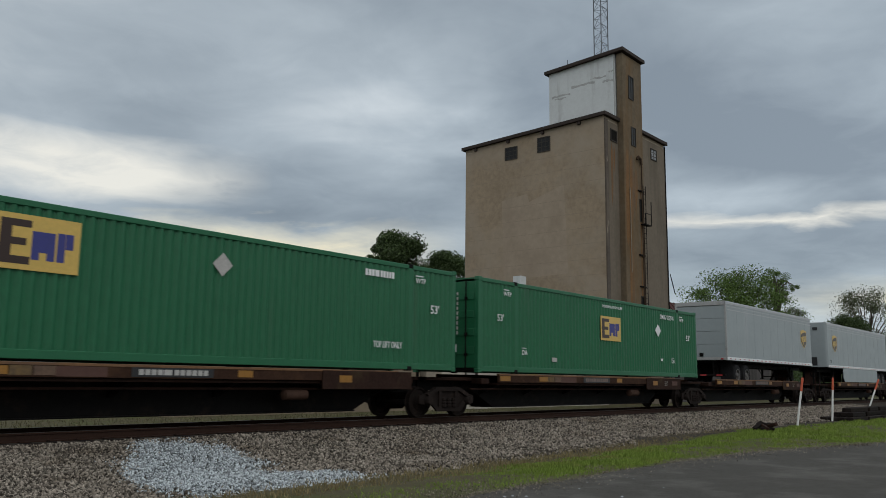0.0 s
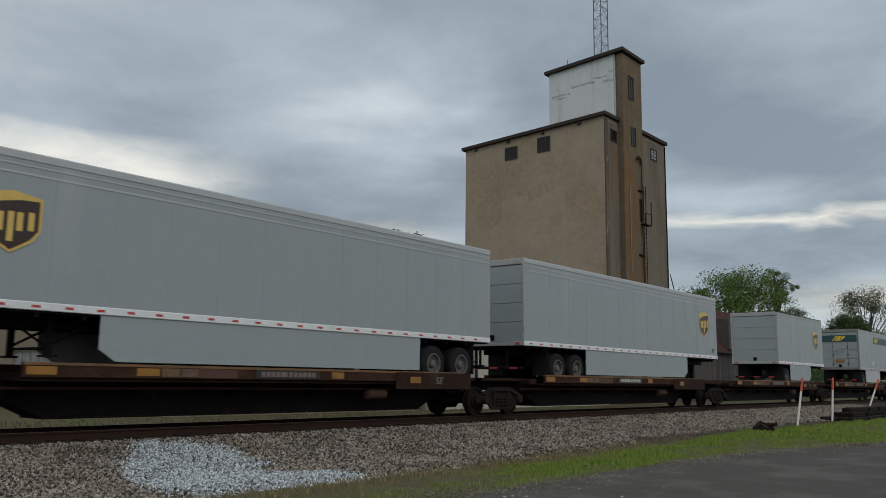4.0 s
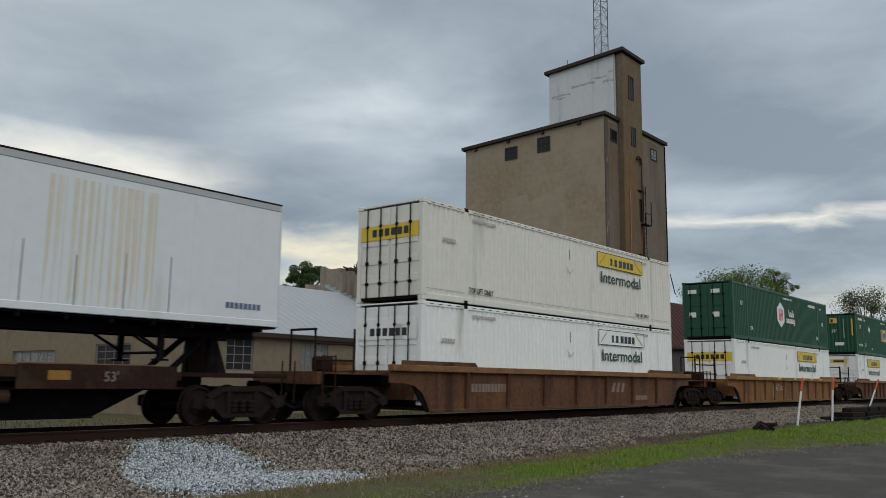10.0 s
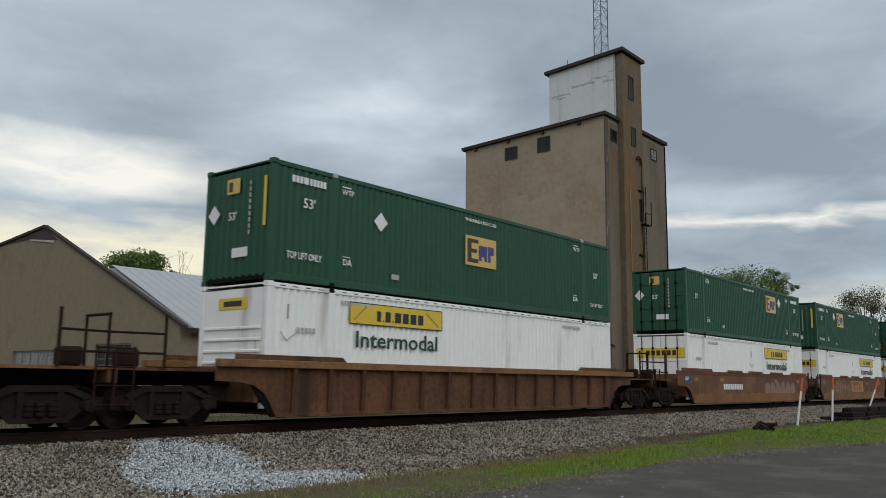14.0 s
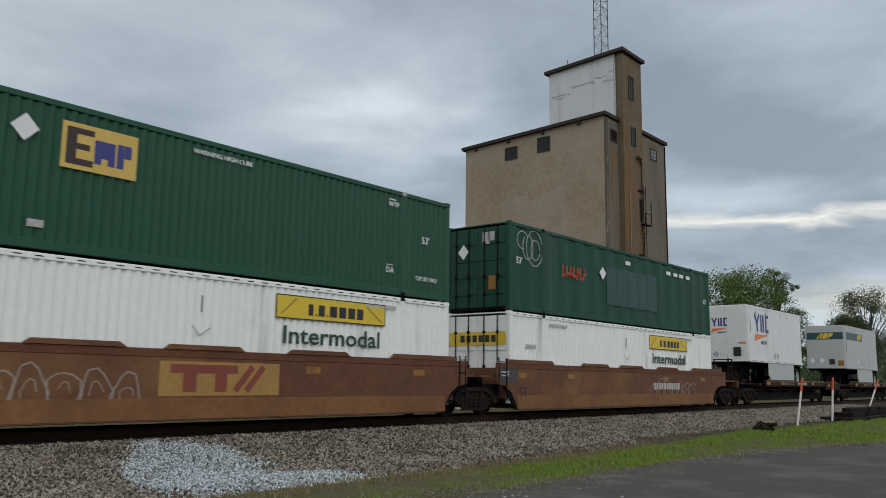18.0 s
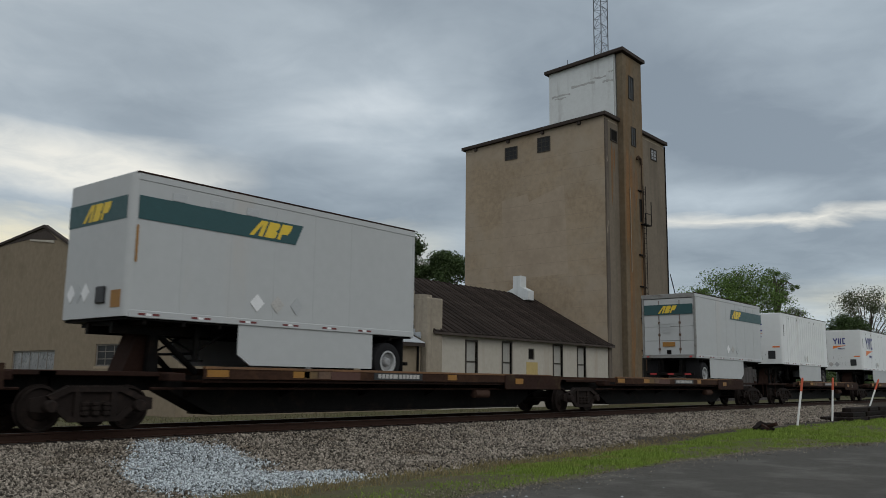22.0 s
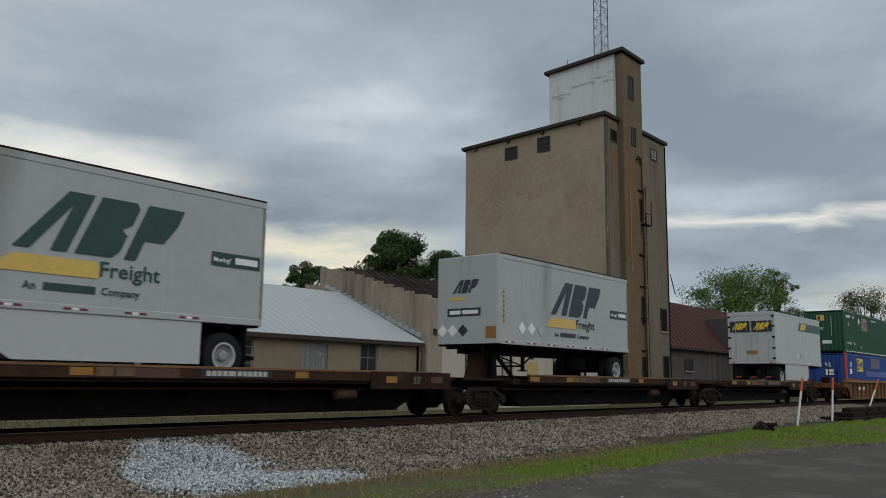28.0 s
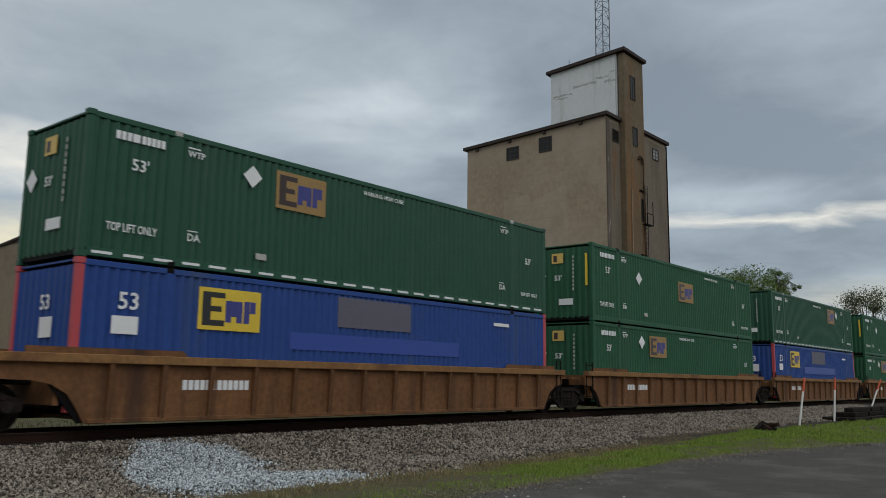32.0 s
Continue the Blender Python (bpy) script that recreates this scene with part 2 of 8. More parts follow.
STUCCO = mat("beige_stucco", (0.220, 0.179, 0.128), 0.9, var=0.17, scale=0.35, stain=(0.165, 0.132, 0.092), stain_amt=0.30, stain_scale=0.35, bump=0.2, bump_scale=12, spec=0.2)
STUCCO_W = mat("dirty_white_stucco", (0.42, 0.39, 0.335), 0.9, var=0.1, scale=0.4, stain=(0.36, 0.31, 0.25), stain_amt=0.3, stain_scale=0.6, streaks=True, bump=0.15, bump_scale=12, spec=0.2)
OLDCONC = mat("stained_old_parapet_concrete", (0.27, 0.235, 0.185), 0.95, var=0.2, scale=0.5, stain=(0.12, 0.098, 0.075), stain_amt=0.42, stain_scale=0.6, streaks=True, bump=0.4, bump_scale=6, spec=0.2)
ROOFMETAL = mat("pale_grey_sheet_metal_roof", (0.33, 0.352, 0.37), 0.55, 0.0, var=0.07, scale=0.3, stain=(0.38, 0.39, 0.39), stain_amt=0.3, stain_scale=0.5)
ROOFDARK = mat("dark_weathered_roofing", (0.060, 0.048, 0.042), 0.85, var=0.25, scale=0.8, stain=(0.11, 0.09, 0.08), stain_amt=0.3, stain_scale=1.5, spec=0.2)
ROOFRED = mat("dull_red_metal_cladding", (0.0714, 0.0272, 0.0258), 0.75, var=0.15, scale=0.6, stain=(0.07, 0.033, 0.030), stain_amt=0.4, stain_scale=0.6, spec=0.2)
GREYBARN = mat("weathered_grey_boards", (0.0816, 0.0748, 0.0714), 0.9, var=0.25, scale=1.2, spec=0.2)
GLASS = mat("grimy_window_glass", (0.026, 0.028, 0.030), 0.35, var=0.5, scale=1.5, spec=0.1)
GLASS_PALE = mat("dusty_window_glass", (0.16, 0.165, 0.17), 0.3, var=0.4, scale=2.5, stain=(0.30, 0.30, 0.29), stain_amt=0.3, stain_scale=2)
DARKHOLE = mat("unlit_opening", (0.012, 0.011, 0.010), 0.9, var=0.2, spec=0.08)
FRAMEMAT = mat("dark_window_frame", (0.060, 0.054, 0.047), 0.7, var=0.2, spec=0.08)
DOORMAT = mat("pale_weathered_door", (0.33, 0.32, 0.29), 0.8, var=0.15, scale=2)
RAILSTEEL = mat("rusty_rail_steel", (0.034, 0.019, 0.014), 0.7, 0.1, var=0.25, scale=3, bump=0.1, spec=0.08)
RAILTOP = mat("worn_rail_head", (0.15, 0.135, 0.125), 0.35, 0.8, var=0.2, scale=3)
TIE = mat("creosoted_sleeper", (0.02, 0.016, 0.014), 0.9, var=0.35, scale=3, bump=0.4, random_amt=0.4, spec=0.08)
STONE = mat("brown_grey_ballast", (0.236, 0.206, 0.170), 0.9, var=0.35, scale=3, island=0.88, stain=(0.12, 0.095, 0.070), stain_amt=0.30, stain_scale=0.8, spec=0.08)
STONE_L = mat("pale_crushed_limestone", (0.39, 0.425, 0.44), 0.9, var=0.15, scale=6, island=0.75, spec=0.08)
# far darker than STONE: shade in the gaps between stones is put into this colour
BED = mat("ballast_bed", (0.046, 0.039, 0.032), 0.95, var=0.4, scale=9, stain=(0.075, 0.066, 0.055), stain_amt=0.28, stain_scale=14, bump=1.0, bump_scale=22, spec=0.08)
BED_L = mat("pale_gravel_bed", (0.30, 0.31, 0.32), 0.95, var=0.3, scale=9, bump=1.0, bump_scale=22)
DIRT = mat("bare_dirt_and_turf", (0.085, 0.075, 0.045), 0.95, var=0.3, scale=1.2, stain=(0.072, 0.086, 0.030), stain_amt=0.5, stain_scale=0.8, bump=0.5, bump_scale=15, spec=0.08)
ASPHALT = mat("worn_grey_asphalt", (0.072, 0.068, 0.061), 0.9, var=0.26, scale=5.0, stain=(0.124, 0.118, 0.107), stain_amt=0.34, stain_scale=0.7, bump=0.6, bump_scale=60, spec=0.1)
BLADE = mat("fresh_grass_blades", (0.172, 0.245, 0.046), 0.8, var=0.25, scale=0.8, island=0.22, stain=(0.20, 0.18, 0.07), stain_amt=0.25, stain_scale=0.6, spec=0.1)
BLADE_DRY = mat("dry_grass_blades", (0.21, 0.17, 0.085), 0.8, var=0.2, scale=2.0, island=0.4, spec=0.2)
LEAF = mat("dark_green_leaves", (0.056, 0.088, 0.030), 0.7, var=0.3, scale=0.6, island=0.5, spec=0.2)
LEAF_B = mat("spring_green_leaves", (0.098, 0.160, 0.038), 0.7, var=0.3, scale=0.5, island=0.5, spec=0.2)
BLOSSOM = mat("pale_blossom", (0.070, 0.085, 0.040), 0.8, var=0.2, scale=0.6, island=0.4, spec=0.2)
BARK = mat("grey_brown_bark", (0.075, 0.060, 0.048), 0.95, var=0.3, scale=3, bump=0.5)
RUSTSTRIPE = mat("orange_rust_streak", (0.172, 0.086, 0.029), 0.9, var=0.4, scale=0.9, stain=(0.115, 0.085, 0.055), stain_amt=0.55, stain_scale=0.9, streaks=True)
MASTMAT = mat("galvanised_mast_steel", (0.115, 0.130, 0.145), 0.6, 0.0, var=0.15, scale=4)
POSTWHITE = mat("white_post_plastic", (0.68, 0.68, 0.66), 0.5, var=0.1, scale=3)
POSTRED = mat("orange_red_post_cap", (0.55, 0.10, 0.045), 0.5, var=0.12, scale=3)


# ---- mesh tools ----
class Shape:
    """Collects vertices and faces of one part."""

    def __init__(self):
        self.v, self.f = [], []

    def add(self, verts, faces):
        n = len(self.v)
        self.v += [tuple(p) for p in verts]
        self.f += [tuple(n + i for i in face) for face in faces]
        return self

    def box(self, x0, x1, y0, y1, z0, z1, c=0.0):
        """A box; c chamfers its edges."""
        x0, x1, y0, y1, z0, z1 = min(x0, x1), max(x0, x1), min(y0, y1), max(y0, y1), min(z0, z1), max(z0, z1)
        if c <= 0:
            vs = [(x, y, z) for x in (x0, x1) for y in (y0, y1) for z in (z0, z1)]
            return self.add(vs, [(0, 1, 3, 2), (4, 6, 7, 5), (0, 4, 5, 1), (2, 3, 7, 6), (0, 2, 6, 4), (1, 5, 7, 3)])
        c = min(c, (x1 - x0) * 0.45, (y1 - y0) * 0.45, (z1 - z0) * 0.45)
        lo, hi = (x0, y0, z0), (x1, y1, z1)
        vs, idx = [], {}
        for sx in (0, 1):
            for sy in (0, 1):
                for sz in (0, 1):
                    s = (sx, sy, sz)
                    for ax in range(3):
                        p = [(hi[k] if s[k] else lo[k]) + (0 if k == ax else (-c if s[k] else c)) for k in range(3)]
                        idx[s, ax] = len(vs)
                        vs.append(p)
        fs = []
        for ax in range(3):
            u, w = (ax + 1) % 3, (ax + 2) % 3
            for side in (0, 1):
                q = []
                for a, b in ((0, 0), (1, 0), (1, 1), (0, 1)):
                    s = [0, 0, 0]
                    s[ax], s[u], s[w] = side, a, b
                    q.append(idx[tuple(s), ax])
                fs.append(tuple(q if side else q[::-1]))
            for a in (0, 1):
                for b in (0, 1):
                    s0, s1 = [0, 0, 0], [0, 0, 0]
                    s0[u], s0[w], s1[u], s1[w], s1[ax] = a, b, a, b, 1
                    s0, s1 = tuple(s0), tuple(s1)
                    q = [idx[s0, u], idx[s1, u], idx[s1, w], idx[s0, w]]
                    fs.append(tuple(q if a != b else q[::-1]))
        for s in [(a, b, d) for a in (0, 1) for b in (0, 1) for d in (0, 1)]:
            t = [idx[s, 0], idx[s, 1], idx[s, 2]]
            fs.append(tuple(t if sum(s) % 2 else t[::-1]))
        return self.add(vs, fs)

    def prism(self, poly, axis, a, b):
        """A polygon of (u, w), pushed along the axis from a to b; u, w are the two other axes in order x, y, z."""
        k = "xyz".index(axis)
        n = len(poly)

        def at(p, d):
            q = list(p)
            q.insert(k, d)
            return q
        vs = [at(p, a) for p in poly] + [at(p, b) for p in poly]
        fs = [tuple(range(n))[::-1], tuple(range(n, 2 * n))] + [(i, (i + 1) % n, n + (i + 1) % n, n + i) for i in range(n)]
        return self.add(vs, fs)

    def rod(self, p, q, r, n=8, r2=None):
        p, q = Vector(p), Vector(q)
        d = (q - p).normalized()
        u = d.orthogonal().normalized()
        w = d.cross(u)
        r2 = r if r2 is None else r2
        vs = [p + (u * math.cos(2 * math.pi * i / n) + w * math.sin(2 * math.pi * i / n)) * r for i in range(n)]
        vs += [q + (u * math.cos(2 * math.pi * i / n) + w * math.sin(2 * math.pi * i / n)) * r2 for i in range(n)]
        return self.add(vs, [tuple(range(n))[::-1], tuple(range(n, 2 * n))] + [(i, (i + 1) % n, n + (i + 1) % n, n + i) for i in range(n)])

    def lathe(self, profile, centre, axis="y", n=20, caps=True):
        """Turns a profile of (along, radius) round an axis through centre."""
        k = "xyz".index(axis)
        vs = []
        for s, r in profile:
            for i in range(n):
                a = 2 * math.pi * i / n
                p = [0, 0, 0]
                p[k], p[(k + 1) % 3], p[(k + 2) % 3] = s, r * math.cos(a), r * math.sin(a)
                vs.append([p[j] + centre[j] for j in range(3)])
        m = len(profile)
        fs = [(j * n + i, j * n + (i + 1) % n, (j + 1) * n + (i + 1) % n, (j + 1) * n + i) for j in range(m - 1) for i in range(n)]
        if caps:
            fs += [tuple(range(n))[::-1], tuple(range((m - 1) * n, m * n))]
        return self.add(vs, fs)

    def bar(self, x0, z0, x1, z1, w, y=-0.006, depth=0.004):
        """A flat stroke in the xz plane, facing -y."""
        d = Vector((x1 - x0, z1 - z0))
        o = Vector((-d.y, d.x)).normalized() * w / 2
        return self.prism([(x0 - o.x, z0 - o.y), (x1 - o.x, z1 - o.y), (x1 + o.x, z1 + o.y), (x0 + o.x, z0 + o.y)], "y", y - depth, y)

    def flip(self, length):
        """Mirrors along x about length / 2."""
        self.v = [(length - x, y, z) for x, y, z in self.v]
        self.f = [f[::-1] for f in self.f]
        return self

    def mesh(self, name, material, smooth=False):
        me = bpy.data.meshes.new(name)
        me.from_pydata(self.v, [], self.f)
        me.materials.append(material)
        bm = bmesh.new()
        bm.from_mesh(me)
        bmesh.ops.recalc_face_normals(bm, faces=bm.faces)
        bm.to_mesh(me)
        bm.free()
        if smooth:
            me.polygons.foreach_set("use_smooth", [True] * len(me.polygons))
            me.set_sharp_from_angle(angle=radians(35))
        return me


def part(name, shape, material, parent, label="", at=None, smooth=False):
    """Links a shape, or a mesh made before, as one part under a thing or a part."""
    ob = new(name, shape if isinstance(shape, bpy.types.Mesh) else shape.mesh(name, material, smooth))
    ob.parent = parent
    if at is not None:
        ob.matrix_basis = at
    return tagged(ob, label) if label else ob


def thing(name, label, category, at=None, group="", kind=""):
    ob = new(name)
    ob.empty_display_size = 0.3
    if at is not None:
        ob.matrix_basis = at
    return tagged(ob, label, category, group, kind)


WORDS = {}


def lettering(text, material, height, width=None):
    """A mesh of raised letters in the xz plane, facing -y, its start at the origin."""
    key = (text, material.name, round(height, 3), width)
    if key not in WORDS:
        cu = bpy.data.curves.new("lettering", "FONT")
        cu.body, cu.size, cu.extrude, cu.resolution_u = text, height / 0.72, 0.003, 2
        cu.offset = height * 0.018
        ob = new("lettering", cu)
        bpy.context.view_layer.update()
        me = bpy.data.meshes.new_from_object(ob.evaluated_get(bpy.context.evaluated_depsgraph_get()))
        bpy.data.objects.remove(ob)
        me.transform(Matrix.Rotation(radians(90), 4, "X"))
        if width:
            me.transform(Matrix.Diagonal((width / max(v.co.x for v in me.vertices), 1, 1, 1)))
        me.materials.clear()
        me.materials.append(material)
        WORDS[key] = me
    return WORDS[key]


def write(text, x, z, height, material, parent, y=-0.008, name="lettering", label="", width=None):
    return part(name, lettering(text, material, height, width), None, parent, label, Matrix.Translation((x, y, z)))


def code_bars(x, z, widths, height, material, parent, y=-0.008, name="marking"):
    """Plain bars in the place of a running number."""
    s = Shape()
    for w in widths:
        s.box(x, x + w * 0.78, y - 0.003, y, z, z + height)
        x += w
    return tagged(part(name, s, material, parent), kind="stuff")

# ---- ground, track and road ----
GROUND_Z, MID = -0.55, 1.295      # ground level below the rail head; the track's middle line


def smooth_noise(x, y, s):
    return noise.noise(Vector((x * s, y * s, 3.7)))


def shoulder(x, y):
    """Height of the trackbed and the ground beside it."""
    d = abs(y - MID)
    if d < 1.2:
        z = -0.185
    elif d < 1.65:
        z = -0.185 - 0.055 * (d - 1.2) / 0.45
    elif d < 4.6:
        z = -0.24 + (GROUND_Z + 0.24) * ((d - 1.65) / 2.95) ** 0.85
    else:
        z = GROUND_Z
    if d > 1.3:
        z += 0.035 * smooth_noise(x, y, 0.7) * min(1, (d - 1.3) / 1.5) * (1 if y > -9 else 0.3)
    return z


def sheet(name, xs, ys, height, material, label):
    vs = [(x, y, height(x, y)) for x in xs for y in ys]
    n = len(ys)
    fs = [(i * n + j, (i + 1) * n + j, (i + 1) * n + j + 1, i * n + j + 1) for i in range(len(xs) - 1) for j in range(n - 1)]
    me = bpy.data.meshes.new(name)
    me.from_pydata(vs, [], fs)
    me.materials.append(material)
    me.polygons.foreach_set("use_smooth", [True] * len(fs))
    return tagged(new(name, me), label, name.split("_")[0], kind="structure")


def spread(lo, a, b, hi, step, n):
    """Even steps from a to b, then ever longer ones out to lo and hi."""
    out = [a - (a - lo) * ((n - i) / n) ** 3 for i in range(n)]
    k = round((b - a) / step)
    out += [a + (b - a) * i / k for i in range(k + 1)]
    return out + [b + (hi - b) * ((i + 1) / n) ** 3 for i in range(n)]


XS = spread(-2500, -6, 60, 2500, 0.6, 14)
YS = spread(-2500, -14, 9, 2500, 0.35, 14)
sheet("ground", XS, YS, lambda x, y: shoulder(x, y) - (0.03 if abs(y - MID) < 7.4 else 0), DIRT, "dirt and rough turf beside the railway line")
BX = spread(-700, -6, 60, 700, 0.5, 10)
BY = [MID + d for d in (-6.9, -6.3, -5.6, -5.0, -4.4, -3.8, -3.2, -2.6, -2.1, -1.65, -1.2, -0.4, 0.4, 1.2, 1.65, 2.2, 3.0, 3.8, 4.7)]


def bed_height(x, y):
    fade = 0.05 * smooth_noise(x, y + 9, 0.45) if y < -3.6 else 0.0
    edge = 0.08 * max(0, (-y - 4.4)) if y < -4.4 else (0.12 if y > 5.8 else 0)
    return shoulder(x, y) + 0.012 + fade * 0.5 - edge


# its dark colour stands in for shade between the loose stones
sheet("ballast_bed", BX, BY, bed_height, BED, "brown-grey crushed stone ballast under the track, darkened for the shade between stones")


def along(x, xs, ys):
    return float(np.interp(x, xs, ys))


def road_edge(x):
    """Where the asphalt's edge runs: straight beside the track, then bending away."""
    return along(x, (-8, 10, 14, 18, 20, 22, 24.6, 26.7, 34, 60), (-8.1, -7.85, -7.85, -7.8, -8.05, -8.45, -9.0, -9.5, -12.3, -25)) + 0.10 * smooth_noise(x, 0, 0.6) + 0.05 * smooth_noise(x, 5, 2.2)


def road_strip():
    xs = spread(-300, -8, 40, 60, 0.5, 6)
    vs, fs = [], []
    for x in xs:
        e = road_edge(x)
        for k in range(6):
            y = e - (0, 0.12, 1.2, 5, 16, 50)[k]
            vs.append((x, y, GROUND_Z + 0.030 + 0.02 * smooth_noise(x, y, 0.25) - (0.035 if k == 0 else 0)))
    for i in range(len(xs) - 1):
        for k in range(5):
            a = i * 6 + k
            fs.append((a, a + 1, a + 7, a + 6))
    me = bpy.data.meshes.new("road")
    me.from_pydata(vs, [], fs)
    me.materials.append(ASPHALT)
    return tagged(new("road", me), "worn grey asphalt lane with a crumbling edge", "road", kind="structure")


road_strip()


def far_lane():
    """The pale gravel lane on the far side of the track."""
    xs = spread(-80, -6, 60, 110, 1.0, 6)
    vs, fs = [], []
    for x in xs:
        for k, y in enumerate((6.6, 7.2, 8.4, 9.4, 10.2)):
            vs.append((x, y + 0.25 * smooth_noise(x, k * 3.0, 0.3), GROUND_Z + (0.03 if 0 < k < 4 else -0.02) + 0.02 * smooth_noise(x, y, 0.5)))
    for i in range(len(xs) - 1):
        for k in range(4):
            a = i * 5 + k
            fs.append((a, a + 5, a + 6, a + 1))
    me = bpy.data.meshes.new("gravel_lane")
    me.from_pydata(vs, [], fs)
    me.materials.append(mat("pale_dusty_gravel", (0.20, 0.185, 0.150), 0.95, var=0.3, scale=3.0, stain=(0.12, 0.11, 0.075), stain_amt=0.4, stain_scale=0.6, bump=0.6, bump_scale=30, spec=0.08))
    return tagged(new("gravel_lane", me), "pale dusty gravel lane beyond the track", "lane", kind="structure")


far_lane()


def rails():
    prof = [(-0.07, -0.17), (0.07, -0.17), (0.07, -0.155), (0.012, -0.135), (0.012, -0.045), (0.036, -0.035), (0.036, -0.006), (-0.036, -0.006),
            (-0.036, -0.035), (-0.012, -0.045), (-0.012, -0.135), (-0.07, -0.155)]
    for y in (MID - 0.7525, MID + 0.7525):
        r = thing("rail", "rusty steel rail with a worn bright head", "rail", kind="structure")
        part("web", Shape().prism([(y + a, b) for a, b in prof], "x", -600, 600), RAILSTEEL, r)
        part("head", Shape().prism([(y - 0.033, -0.006), (y + 0.033, -0.006), (y + 0.026, 0.0), (y - 0.026, 0.0)], "x", -600, 600), RAILTOP, r)


rails()


def sleepers():
    base = thing("track_sleepers", "dark creosoted timber sleepers half buried in ballast", "sleepers", kind="structure")
    me = Shape().box(-0.115, 0.115, MID - 1.3, MID + 1.3, -0.33, -0.165, 0.012).mesh("sleeper", TIE)
    plate = Shape().box(-0.09, 0.09, MID - 0.93, MID - 0.58, -0.165, -0.150).mesh("tie_plate", RAILSTEEL)
    for i in range(120):
        x = -4 + i * 0.53
        t = part("sleeper", me, None, base, at=Matrix.Translation((x, random.uniform(-0.03, 0.03), random.uniform(-0.005, 0.01))))
        if i < 60:
            part("tie_plate", plate, None, t)


sleepers()

# ---- grain elevator ----


def window(parent, axis, a0, a1, z0, z1, d, panes=(2, 3), mat_pane=None, name="window", sill=True, frame_paint=None):
    """A window recessed in a wall. axis 'x': the wall faces -x at x=d and a runs along y; axis 'y': it faces -y at y=d and a runs along x."""
    def bx(s, u0, u1, w0, w1, f0, f1):
        if axis == "x":
            s.box(d + f0, d + f1, u0, u1, w0, w1)
        else:
            s.box(u0, u1, d + f0, d + f1, w0, w1)
        return s
    wood = frame_paint or FRAMEMAT
    t = min(0.07, (a1 - a0) * 0.09)
    ring = [(u, w) for k in (0, t) for u, w in ((a0 + k, z0 + k), (a1 - k, z0 + k), (a1 - k, z1 - k), (a0 + k, z1 - k))]
    vs = [((d + f, u, w) if axis == "x" else (u, d + f, w)) for f in (-0.03, 0.10) for u, w in ring]
    fs = []
    for i in range(4):
        j = (i + 1) % 4
        fs += [(i, j, 4 + j, 4 + i), (8 + i, 12 + i, 12 + j, 8 + j), (i, 8 + i, 8 + j, j), (4 + i, 4 + j, 12 + j, 12 + i)]
    win = part(name, Shape().add(vs, fs), wood, parent)
    nx, nz = panes
    for i in range(1, nx):
        u = a0 + (a1 - a0) * i / nx
        part("glazing_bar", bx(Shape(), u - 0.02, u + 0.02, z0 + t, z1 - t, -0.005, 0.04), wood, win)
    for i in range(1, nz):
        w = z0 + (z1 - z0) * i / nz
        part("glazing_bar", bx(Shape(), a0 + t, a1 - t, w - 0.02, w + 0.02, -0.004, 0.041), wood, win)
    for i in range(nx):
        for j in range(nz):
            u0, u1 = a0 + (a1 - a0) * i / nx, a0 + (a1 - a0) * (i + 1) / nx
            w0, w1 = z0 + (z1 - z0) * j / nz, z0 + (z1 - z0) * (j + 1) / nz
            m = mat_pane or GLASS
            part("pane", bx(Shape(), u0 + 0.012, u1 - 0.012, w0 + 0.012, w1 - 0.012, 0.012, 0.02), m, win)
    if sill:
        part("sill", bx(Shape(), a0 - 0.08, a1 + 0.08, z0 - 0.10, z0, -0.09, 0.02), CONCRETE, win)
    return win


MAST_X = 83.17
SX, SY = 55.75, 15.0               # the elevator's corner nearest the track
SILO_TOP, SILO_X1, SILO_Y1 = 21.45, 66.3, 28.45
CONC_GREY = mat("darker_grey_brown_concrete", (0.165, 0.138, 0.106), 0.9, var=0.16, scale=0.4, stain=(0.105, 0.088, 0.066), stain_amt=0.40, stain_scale=0.5, streaks=True, bump=0.2, bump_scale=8, spec=0.2)


